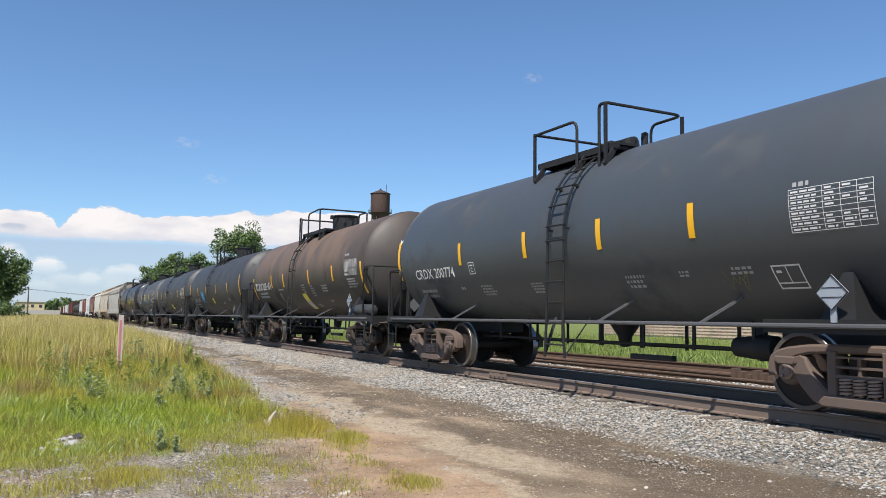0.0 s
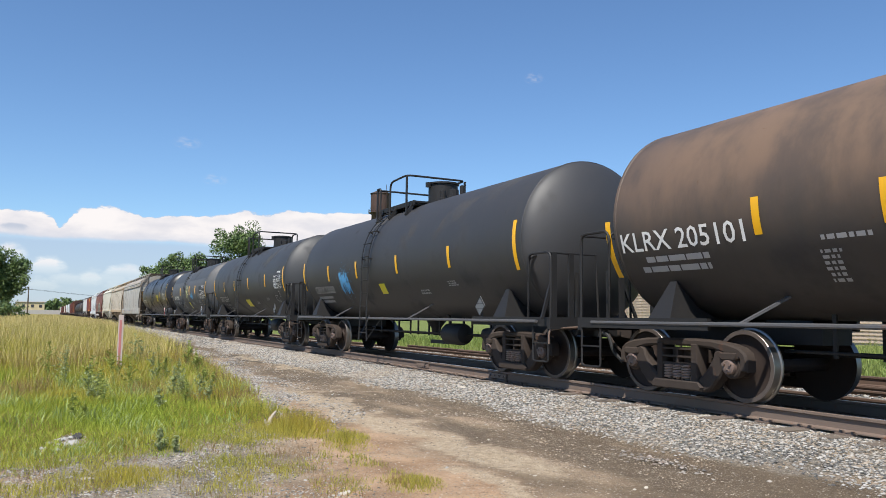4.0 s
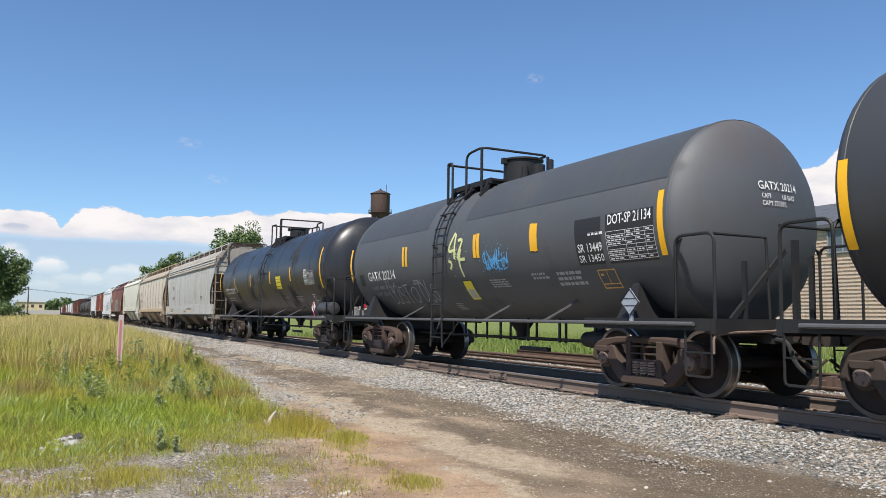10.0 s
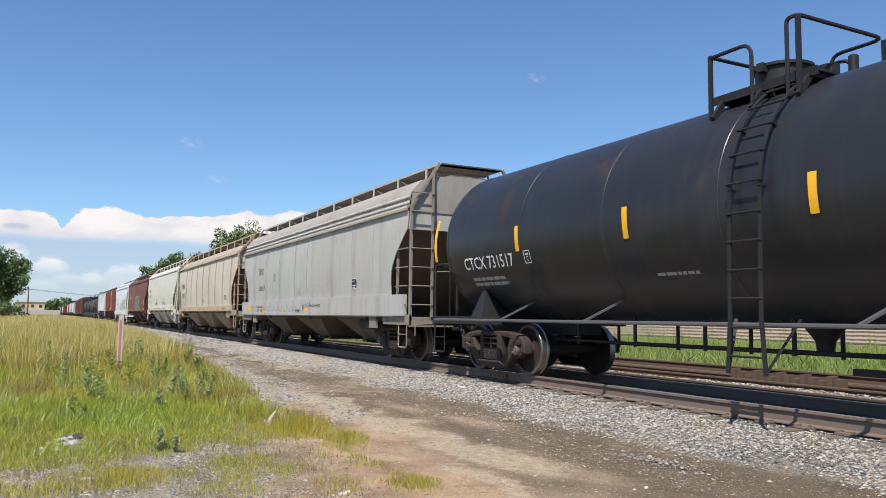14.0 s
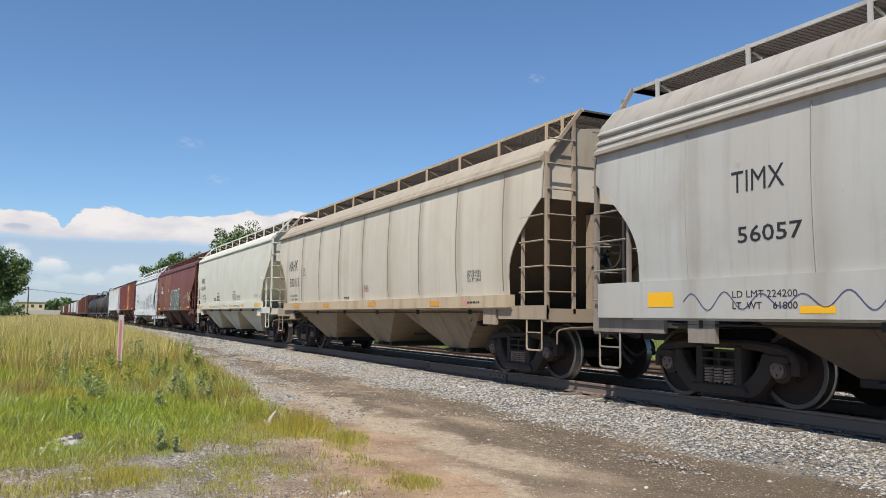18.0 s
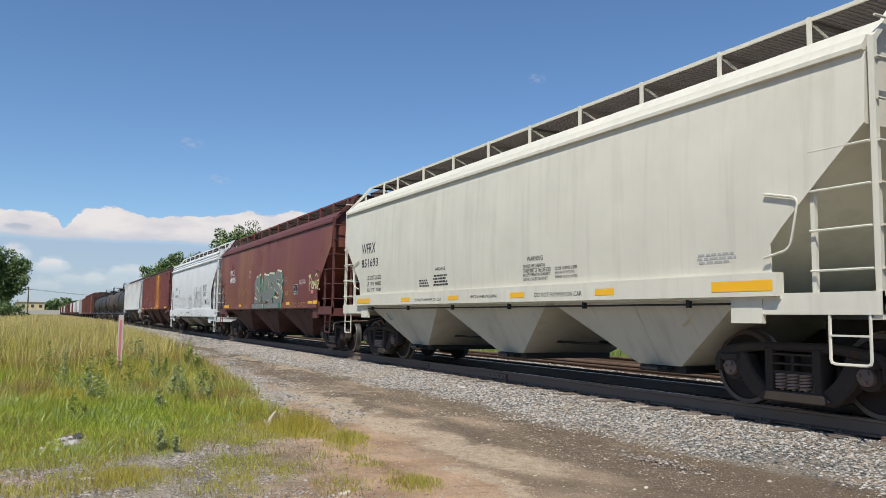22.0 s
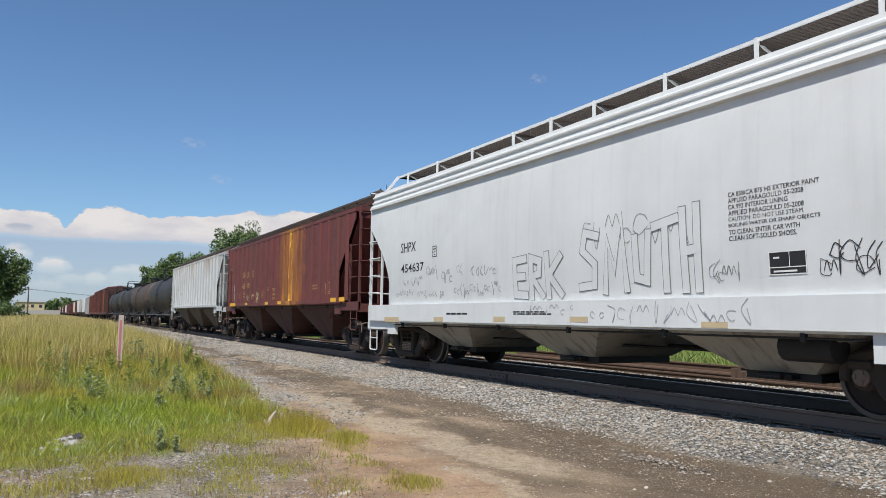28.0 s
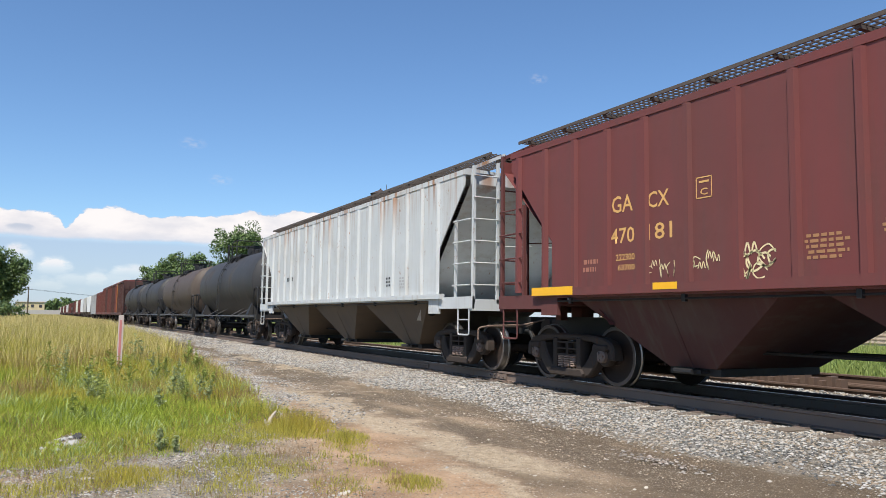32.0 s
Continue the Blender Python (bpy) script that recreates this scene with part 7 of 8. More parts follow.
rect("oxide", -4.22, 1.42, -3.78, 1.51, M_STRIPE, sill=True)
rect("oxide", -1.04, 1.41, -0.6, 1.51, M_STRIPE, sill=True)
rect("oxide", 0.7, 1.41, 1.13, 1.51, M_STRIPE, sill=True)
rect("oxide", 6.25, 1.42, 6.71, 1.53, M_STRIPE, sill=True)
rect("oxide", 6.95, 1.42, 7.4, 1.54, M_STRIPE, sill=True)
outline("oxide", 5.51, 1.66, 5.92, 1.99, M_GOLD)
bars("oxide", 4.01, 1.8, 5.19, 1.98, 2, M_GOLDDULL)
bars("streaked", 3.9, 1.72, 4.28, 1.97, 3, M_BLACK)
bars("streaked", 4.66, 1.66, 5.32, 1.94, 4, M_GREYLET)
bars("streaked", -4.62, 2.11, -3.8, 2.33, 1, M_BLACK)
for i, (w, words) in enumerate(((1.21, "CA 858/CA 875 HS EXTERIOR PAINT"), (1.02, "APPLIED PARAGOULD 05-2008"), (0.82, "CA 992 INTERIOR LINING"), (1.02, "APPLIED PARAGOULD 05-2008"), (1.02, "CAUTION: DO NOT USE STEAM,"), (1.21, "BOILING WATER OR SHARP OBJECTS"), (0.96, "TO CLEAN. ENTER CAR WITH"), (0.92, "CLEAN SOFT-SOLED SHOES."))):
    text("white", 4.01, 2.475 - 0.074 * i, 4.01 + w, 2.53 - 0.074 * i, words, M_BLACK)
hanging_diamond("slate", 5.05, 1.33, 1.5, M_PLATEGREY)
hanging_diamond("brown", 5.13, 1.44, 1.5, M_PLATEGREY)
hanging_diamond("sooty", 4.62, 1.25, 1.35, M_PLATEDARK)
hanging_diamond("matt", 4.62, 1.25, 1.35, M_PLATEDARK)
hanging_diamond("blue_grey", 5.13, 1.27, 1.5, M_PLATEGREY)
hanging_diamond("new", 6.37, 1.29, 1.5, M_RED, 0.17, "3475")
rnd = random.Random(5)
for gear_name, tone, gear_label, gy0 in (("brake_valve", plain("pale_valve", (0.24, 0.23, 0.215), 0.7, 0.0, 0.5), "pale grey cast brake valve on the end platform", -1.12), ("brake_reservoir", plain("brown_valve", (0.19, 0.14, 0.09), 0.7, 0.0, 0.4), "brown cast brake housing on the end platform", -0.84)):
    gear = Shape()
    gear.box(-6.52, -6.22, gy0 - 0.11, gy0 + 0.11, 1.03, 1.20)
    for _ in range(9):
        gx, gy, gz, gr = -6.37 + rnd.uniform(-0.16, 0.16), gy0 + rnd.uniform(-0.12, 0.12), rnd.uniform(1.06, 1.26), rnd.uniform(0.025, 0.055)
        ln = rnd.uniform(0.04, 0.10)
        gear.lathe([(-ln, gr * 0.8), (-ln * 0.8, gr), (ln * 0.8, gr), (ln, gr * 0.6)], (gx, gy, gz), rnd.choice("xyz"), 9)
    gear.tube(bent([(-6.4, gy0, 1.2), (-6.62, gy0 - 0.05, 1.28), (-6.7, gy0 + 0.1, 1.05)], 0.06), 0.014, 6)
    part(gear_name, gear, tone, CARS["blue_grey"], gear_label)
holder, mark = Shape(), Shape()
holder.loft([[(xx, -0.5, 1.40), (xx, -0.67, 1.23), (xx, -0.5, 1.06), (xx, -0.33, 1.23)] for xx in (8.03, 8.045)])
part("placard_holder", holder, M_RED, CARS["new"], "red diamond placard on the end platform")
mark.box(8.046, 8.05, -0.60, -0.40, 1.19, 1.27)
part("placard_border", mark, M_WHITE, CARS["new"])
holder = Shape()
holder.loft([[(xx, -0.30, 1.52), (xx, -0.48, 1.34), (xx, -0.30, 1.16), (xx, -0.12, 1.34)] for xx in (6.70, 6.715)])
part("placard_holder", holder, M_PLATEDARK, CARS["brown"], "dark diamond placard on the end platform")
for key in ("slate", "sooty", "new"):
    stripe(key, {"slate": 5.85, "sooty": 6.0, "new": 6.94}[key], 1.87, 0, 2.75)
t = letters("new", "2 INCH HF COMP SHOES", 6.84, 0.985, 7.32, 1.03, M_WHITE)
for v in t.data.vertices:
    v.co.y = -1.468
head_text("brown", "KLRX 205101", 5.85, -0.52, 2.91, 0.42, 3.03, M_WHITE)
head_text("brown", "CAPY 20580 US GAL", 5.85, -0.45, 2.76, 0.40, 2.84, M_WHITE)
head_text("brown", "CAPY 77900 L", 5.85, -0.45, 2.63, 0.15, 2.71, M_WHITE)
head_text("matt", "GBRX 23064", 6.2, -0.62, 2.65, 0.55, 2.78, M_WHITE)
head_text("matt", "CAPY 21 110 GAL", 6.2, -0.22, 2.50, 0.42, 2.57, M_WHITE)
head_text("matt", "CAPY 79 900 L", 6.2, -0.22, 2.39, 0.30, 2.46, M_WHITE)
head_text("new", "CTCX 731517", 7.25, -0.70, 2.80, 0.06, 2.91, M_WHITE)
head_text("new", "CAPY 30050 US GAL", 7.25, -0.62, 2.66, 0.05, 2.73, M_WHITE)
head_text("new", "CAPY 113752 L", 7.25, -0.62, 2.55, -0.10, 2.62, M_WHITE)
head_text("blue_grey", "GATX 20214", 5.8, -0.29, 2.80, 0.48, 2.92, M_WHITE)
head_text("blue_grey", "CAPY           US GALS", 5.8, -0.25, 2.68, 0.40, 2.75, M_WHITE)
head_text("blue_grey", "CAPY 77338 L", 5.8, -0.25, 2.58, 0.22, 2.65, M_WHITE)
P_DARKPATCH = paint("dark_slate_repaint", (0.056, 0.063, 0.072), 0.05, 0.25, 0.6, 0.25, seed=41)
patch("blue_grey", -5.75, -1.55, 21, 88, P_DARKPATCH)
patch("blue_grey", 0.15, 5.75, 21, 88, P_DARKPATCH)


# ---- distance ----
def at(az, dist):
    """A place that lies dist metres off, az degrees to the right of straight across the track."""
    return EYE[0] + dist * math.sin(radians(az)), EYE[1] + dist * math.cos(radians(az))


def leaf_material(name, a, b):
    m, n, l = nodes_of(name)
    g = n.new("ShaderNodeNewGeometry")
    l.new(mix(n, l, a, b, g.outputs["Random Per Island"]), n["Principled BSDF"].inputs["Base Color"])
    n["Principled BSDF"].inputs["Roughness"].default_value = 0.55
    n["Principled BSDF"].inputs["Subsurface Weight"].default_value = 0.0
    return m


M_LEAF = leaf_material("tree_leaves", (0.045, 0.085, 0.022), (0.14, 0.20, 0.055))
M_BARK = plain("bark", (0.10, 0.075, 0.055), 0.9, 0, 0.3, 3)


def tree(label, x, y, height, width, seed, leaves=3200, trunk=0.3, size=0.32, low=0.18):
    rnd = random.Random(seed)
    ob = thing("tree", label, "tree")
    z0 = rough_z(x, y)
    ob.location = (x, y, z0 - 0.1)
    s = Shape()
    lean = rnd.uniform(-0.04, 0.04) * height
    s.tube([(0, 0, 0), (lean * 0.3, 0, height * 0.3), (lean, 0, height * 0.62), (lean * 1.2, 0, height * 0.9)], [trunk, trunk * 0.75, trunk * 0.45, trunk * 0.1], 8)
    tips = []
    for i in range(16):
        h = height * rnd.uniform(0.22, 0.8)
        a = rnd.uniform(0, 6.28)
        reach = width / 2 * rnd.uniform(0.55, 1.0) * (1 - 0.45 * max(0, h / height - 0.45) / 0.5)
        e = Vector((math.cos(a) * reach, math.sin(a) * reach, h + reach * rnd.uniform(0.25, 0.7)))
        s.tube([(lean * h / height, 0, h), (e.x * 0.5, e.y * 0.5, h + (e.z - h) * 0.6), e], [trunk * 0.3, trunk * 0.18, trunk * 0.05], 5)
        tips.append(e)
        tips.append(Vector((e.x * 0.6, e.y * 0.6, h + (e.z - h) * 0.65)))
    part("trunk", s, M_BARK, ob)
    rg = np.random.default_rng(seed)
    clumps = []
    for e in tips:
        for _ in range(4):
            clumps.append((e.x + rnd.gauss(0, width * 0.07), e.y + rnd.gauss(0, width * 0.07), e.z + rnd.gauss(0, height * 0.05), rnd.uniform(0.06, 0.15) * width))
    for _ in range(10):
        clumps.append((lean + rnd.gauss(0, width * 0.1), rnd.gauss(0, width * 0.1), height * rnd.uniform(0.75, 0.97), width * 0.08))
    cl = np.array(clumps)
    cl = cl[(cl[:, 2] > height * low) & (cl[:, 2] < height)]
    pick = rg.integers(0, len(cl), leaves)
    d = rg.normal(0, 1, (leaves, 3))
    d /= np.linalg.norm(d, axis=1)[:, None]
    p = cl[pick, :3] + d * (cl[pick, 3] * rg.uniform(0.4, 1.05, leaves) ** 0.5)[:, None]
    u = rg.normal(0, 1, (leaves, 3))
    u /= np.linalg.norm(u, axis=1)[:, None]
    w = np.cross(u, d + 0.01)
    w /= np.linalg.norm(w, axis=1)[:, None]
    q = size * rg.uniform(0.6, 1.3, leaves)[:, None]
    v = np.stack([p - u * q, p + w * q * 0.5, p + u * q, p - w * q * 0.5], 1).reshape(-1, 3)
    me = bpy.data.meshes.new("crown")
    me.from_pydata(v.tolist(), [], np.arange(leaves * 4).reshape(-1, 4).tolist())
    me.materials.append(M_LEAF)
    part("crown", me, None, ob)
    return ob


tree("tall leafy tree beyond the tracks", *at(-77.0, 132), 15.9, 11.5, 3, 24000, 0.4, 0.20)
for i, (az, d, h, w) in enumerate(((-80.3, 176, 14.8, 11), (-81.9, 180, 15.6, 12), (-83.3, 186, 12.6, 7), (-83.9, 190, 10.0, 5))):
    tree("leafy tree in a clump beyond the tracks", *at(az, d), h, w, 20 + i, 17000, 0.35, 0.24)
tree("bushy green tree beside the field", *at(-93.3, 118), 9.0, 8.6, 41, 26000, 0.3, 0.17, 0.06)
tree("bushy green tree beside the field", *at(-95.2, 112), 8.2, 8.0, 42, 7000, 0.3, 0.19, 0.06)
for i in range(9):
    az = -92.2 - 0.35 * i
    tree("low green shrub at the field's edge", *at(az, 96 + 3 * (i % 3)), 2.2 + 0.5 * (i % 2), 3.2, 60 + i, 1200, 0.06, 0.12, 0.02)
for i in range(16):
    tree("small far tree at the end of the line", *at(-89.9 + i * 0.26, 520 + 25 * (i % 4)), 7.5 + (i * 37 % 5), 8, 80 + i, 500, 0.25, 0.9, 0.05)

# water tower
M_TOWER = paint("rusty_water_tank", (0.085, 0.050, 0.042), 0.4, 0.4, 0.8, 0.5, (0.09, 0.045, 0.03), (0.11, 0.09, 0.08), seed=31)
M_TOWERTOP = paint("rusty_roof", (0.06, 0.04, 0.035), 0.4, 0.4, 0.8, 0.3, seed=32)
tw = thing("water_tower", "old rust-brown steel water tower with a conical roof", "water tower")
tx, ty = at(-67.62, 240)
tw.location = (tx, ty, -0.6)
s = Shape()
s.lathe([(31.0, 0.8), (32.2, 2.2), (34.2, 3.0), (40.2, 3.0)], along="z", n=32)
part("tank", s, M_TOWER, tw)
s = Shape()
s.lathe([(40.15, 3.25), (40.3, 3.2), (41.6, 0.3), (41.9, 0.25), (42.0, 0.05)], along="z", n=32)
part("roof", s, M_TOWERTOP, tw)
s = Shape()
s.lathe([(34.1, 3.0), (34.1, 3.7), (34.2, 3.7), (34.2, 3.0)], along="z", n=32)
for i in range(24):
    a = 2 * math.pi * i / 24
    s.bar((3.65 * math.cos(a), 3.65 * math.sin(a), 34.2), (3.65 * math.cos(a), 3.65 * math.sin(a), 35.2), 0.06, 0.06)
for z in (34.7, 35.2):
    s.tube([(3.65 * math.cos(a), 3.65 * math.sin(a), z) for a in (2 * math.pi * i / 32 for i in range(33))], 0.04, 5)
part("balcony", s, M_TOWERTOP, tw)
for k in range(4):
    a = math.pi / 4 + k * math.pi / 2
    s = Shape()
    s.bar((4.6 * math.cos(a), 4.6 * math.sin(a), 0), (2.6 * math.cos(a), 2.6 * math.sin(a), 34), 0.35, 0.35)
    part("leg", s, M_TOWERTOP, tw)
s = Shape()
s.lathe([(0, 0.6), (31.2, 0.6)], along="z", n=12)
part("riser_pipe", s, M_TOWERTOP, tw)
s = Shape()
s.bar((3.3, 0.6, 34), (3.3, 0.6, 42.8), 0.1, 0.1)
for z in np.arange(34.5, 42.5, 0.6):
    s.bar((3.1, 0.6, z), (3.5, 0.6, z), 0.06, 0.06)
part("mast", s, M_TOWERTOP, tw)

# long metal-clad shed behind the tracks, with ribs running level
M_SHED = paint("cream_cladding", (0.56, 0.43, 0.33), 0.05, 0.3, 0.6, 0.25, seed=33)
shed = thing("metal_shed", "long cream metal-clad shed with level ribs behind the grass", "shed")
shed.location = (-30, 46, -0.6)
s = Shape()
s.box(-38, 38, 0, 16, 0, 9.2)
part("wall", s, M_SHED, shed)
rib = Shape().box(-38.02, 38.02, -0.09, 0, 0, 0.15).mesh("rib", M_SHED, 0)
for i in range(31):
    ob = part("rib", rib, None, shed)
    ob.location = (0, 0, 0.2 + i * 0.29)
s = Shape()
s.loft([[(q, -0.5, 9.1), (q, -0.5, 9.4), (q, 8, 12.4), (q, 16.5, 9.4), (q, 16.5, 9.1)] for q in (-38.4, 38.4)])
part("roof", s, paint("dark_roof", (0.10, 0.10, 0.10)), shed)

for wx in (-9.8, -4.6, 0.6):
    pane = Shape().box(wx, wx + 2.5, -0.14, -0.10, 7.2, 8.9)
    win = part("window", pane, plain("dim_glass", (0.10, 0.12, 0.14), 0.15), shed)
    s = Shape()
    for q in (wx - 0.08, wx + 1.2, wx + 2.5):
        s.box(q, q + 0.1, -0.2, -0.09, 7.1, 9.0)
    for q in (7.1, 8.9):
        s.box(wx - 0.08, wx + 2.6, -0.21, -0.09, q, q + 0.1)
    part("window_frame", s, plain("grey_frame", (0.25, 0.25, 0.25), 0.6), win)

# yellow building, pole and cables at the end of the field
M_YELLOW = paint("yellow_render", (0.60, 0.50, 0.30), 0.02, 0.2, 0.8, 0.2, seed=34)
bx, by = at(-90.95, 300)
yb = thing("yellow_building", "low pale yellow building with a grey base far along the line", "building")
yb.location = (bx, by, -0.5)
s = Shape()
s.box(-7, 7, -4.4, 4.2, 2.0, 5.0)
part("wall", s, M_YELLOW, yb)
s = Shape()
s.box(-7.1, 7.1, -4.5, 9.0, 0, 2.4)
part("base", s, plain("grey_render", (0.42, 0.40, 0.37), 0.9), yb)
s = Shape()
s.box(-7.3, 7.3, -4.7, 4.5, 5.0, 5.35)
part("roof", s, plain("pale_roof", (0.55, 0.55, 0.55), 0.8), yb)
for y in (-2.6, 0.2, 2.6):
    s = Shape()
    s.box(7.0, 7.08, y, y + 0.9, 3.2, 4.2)
    part("window", s, plain("dark_glass", (0.05, 0.05, 0.06), 0.2), yb)
px, py = at(-91.13, 250)
pole = thing("utility_pole", "weathered wooden utility pole beside the line", "pole")
pole.location = (px, py, -0.5)
s = Shape()
s.tube([(0, 0, 0), (0, 0, 8.9)], [0.2, 0.14], 8)
part("post", s, M_BARK, pole)
s = Shape()
s.box(-0.06, 0.06, -1.0, 1.0, 8.1, 8.25)
part("crossarm", s, M_BARK, pole)
cable = Shape()
for y in (-0.9, 0.9):
    cable.tube([(px - i * 4.0, py + y + i * 3.2, 7.7 - 2.6 * math.sin(math.pi * min(1, i / 24)) * 0.6) for i in range(25)], 0.035, 4)
tagged(new("overhead_cable", cable.mesh("overhead_cable", M_BLACK)), "thin overhead cables slung from the wooden pole", "cable")

# wooden marker stake in the grass
stake = thing("marker_stake", "weathered wooden survey stake with faded pink paint", "stake")
stake.location = (-19.9, -7.1, -0.5)
s = Shape()
s.box(-0.045, 0.045, -0.055, 0.055, 0, 1.48)
part("post", s, paint("old_pinkish_wood", (0.55, 0.46, 0.41), 0.1, 0.4, 0.9, 0.5), stake)
s = Shape()
s.box(0.043, 0.050, -0.035, 0.015, 0.2, 1.36)
part("painted_band", s, plain("faded_pink", (0.55, 0.20, 0.19), 0.8), stake, "faded pink painted strip")


# ---- clouds ----
def cloud_material(name, tops, base_v, low):
    """A white bank of cloud on a far backdrop. tops: (u, height) of its upper edge, both from 0 to 1."""
    m, n, l = nodes_of(name)
    n.remove(n["Principled BSDF"])
    out = n["Material Output"]
    c = n.new("ShaderNodeTexCoord")
    sp = n.new("ShaderNodeSeparateXYZ")
    l.new(c.outputs["UV"], sp.inputs[0])
    u, v = sp.outputs[0], sp.outputs[1]
    def puff(scale, detail, stretch, off=0.0):
        mp = n.new("ShaderNodeMapping")
        mp.inputs["Scale"].default_value = stretch
        mp.inputs["Location"].default_value = (off, off, 0)
        t = n.new("ShaderNodeTexNoise")
        t.inputs["Scale"].default_value, t.inputs["Detail"].default_value, t.inputs["Roughness"].default_value = scale, detail, 0.55
        l.new(c.outputs["UV"], mp.inputs[0])
        l.new(mp.outputs[0], t.inputs["Vector"])
        return t.outputs["Fac"]
    r = n.new("ShaderNodeValToRGB")
    r.color_ramp.interpolation = "EASE"
    el = r.color_ramp.elements
    while len(el) > 1:
        el.remove(el[-1])
    el[0].position, el[0].color = tops[0][0], (tops[0][1],) * 3 + (1,)
    for a, b in tops[1:]:
        e = el.new(a)
        e.color = (b, b, b, 1)
    l.new(u, r.inputs[0])
    edge = times(n, l, r.outputs[0], times(n, l, times(n, l, puff(60, 8, (1, 0.3, 1)), 0.5, "SUBTRACT"), 0.085), "ADD")
    mask = ramp(n, l, times(n, l, edge, v, "SUBTRACT"), -0.003, 0.009)
    sag = times(n, l, times(n, l, puff(16, 5, (1, 0.3, 1), 3), 0.5, "SUBTRACT"), 0.07)
    lowest = times(n, l, v, sag, "ADD")
    under = ramp(n, l, lowest, base_v - 0.012, base_v + 0.016)
    bank = times(n, l, mask, under)

    def heap(cu, cv, ru, rv, top):
        """A small cumulus: billowed above, thinning out below."""
        a = times(n, l, times(n, l, u, cu, "SUBTRACT"), 1 / ru)
        b = times(n, l, times(n, l, v, cv, "SUBTRACT"), 1 / rv)
        d = times(n, l, times(n, l, a, a), times(n, l, b, b), "ADD")
        d = times(n, l, d, times(n, l, times(n, l, puff(70, 7, (1, 0.3, 1), cu * 9), 0.5, "SUBTRACT"), 2.2), "ADD")
        return times(n, l, times(n, l, ramp(n, l, d, 0.25, 1.1, 1, 0), ramp(n, l, b, -1.2, 0.5)), top)

    small = times(n, l, ramp(n, l, puff(36, 7, (1.0, 0.26, 1), 5), 0.50, 0.66), times(n, l, ramp(n, l, v, base_v - 0.14, base_v - 0.07, 1, 0), ramp(n, l, v, 0.03, 0.12)))
    small = times(n, l, small, 0.45)
    for puffs in ((0.3435, 0.250, 0.0085, 0.05, 1.0), (0.3625, 0.205, 0.011, 0.052, 1.0), (0.3845, 0.155, 0.010, 0.035, 0.8), (0.4072, 0.190, 0.014, 0.040, 0.85), (0.374, 0.155, 0.013, 0.03, 0.55), (0.355, 0.125, 0.016, 0.03, 0.5), (0.396, 0.16, 0.012, 0.03, 0.5)):
        small = times(n, l, small, heap(*puffs), "MAXIMUM")
    white = times(n, l, bank, times(n, l, small, low), "MAXIMUM")
    shade = mix(n, l, (0.80, 0.79, 0.84), (1.0, 0.955, 0.95), ramp(n, l, puff(22, 6, (1, 0.35, 1), 9), 0.35, 0.6))
    shade = mix(n, l, shade, (0.66, 0.71, 0.82), times(n, l, ramp(n, l, lowest, base_v - 0.01, base_v + 0.055, 0.6, 0.0), times(n, l, 1.0, small, "SUBTRACT")))
    dim = heap(0.343, 0.356, 0.008, 0.02, 0.75)
    shade = mix(n, l, shade, (0.50, 0.57, 0.70), dim)
    haze = times(n, l, ramp(n, l, v, base_v - 0.02, base_v + 0.04, 1, 0), 0.66)
    alpha = times(n, l, white, haze, "MAXIMUM")
    col = mix(n, l, (0.50, 0.585, 0.75), shade, white)
    em = n.new("ShaderNodeEmission")
    em.inputs["Strength"].default_value = CLOUD
    l.new(col, em.inputs["Color"])
    tr = n.new("ShaderNodeBsdfTransparent")
    mx = n.new("ShaderNodeMixShader")
    l.new(alpha, mx.inputs[0])
    l.new(tr.outputs[0], mx.inputs[1])
    l.new(em.outputs[0], mx.inputs[2])
    l.new(mx.outputs[0], out.inputs["Surface"])
    return m


def backdrop(name, az0, az1, el0, el1, dist, mat, label):
    me = bpy.data.meshes.new(name)
    v, f, uv = [], [], []
    k = 40
    for i in range(k + 1):
        a = az0 + (az1 - az0) * i / k
        x, y = at(a, dist)
        for j, e in enumerate((el0, el1)):
            v.append((x, y, EYE[2] + dist * math.tan(radians(e))))
            uv.append((i / k, j))
    for i in range(k):
        f.append((2 * i, 2 * i + 2, 2 * i + 3, 2 * i + 1))
    me.from_pydata(v, [], f)
    me.materials.append(mat)
    lay = me.uv_layers.new(name="UVMap")
    for loop in me.loops:
        lay.data[loop.index].uv = uv[loop.vertex_index]
    ob = new(name, me)
    ob.visible_shadow = False
    return tagged(ob, label, "clouds", kind="structure")


# u runs over 110 degrees of azimuth from -130, v over 16 degrees above the horizon
TOPS = [(0.0, 0.38), (0.20, 0.41), (0.3369, 0.437), (0.349, 0.423), (0.3575, 0.417), (0.3625, 0.408), (0.3672, 0.372), (0.3720, 0.398), (0.3760, 0.441), (0.3858, 0.462), (0.3990, 0.464), (0.4065, 0.453), (0.4130, 0.428), (0.4473, 0.451), (0.4782, 0.474), (0.5179, 0.483), (0.559, 0.487), (0.66, 0.48), (0.80, 0.60), (0.845, 0.66), (0.872, 0.80), (0.92, 0.84), (1.0, 0.6)]
clouds = backdrop("backdrop_clouds", -130, -20, -0.3, 15.7, 3300, cloud_material("cloud_bank", TOPS, 0.322, 0.9), "white cumulus bank low over the horizon in a blue sky")


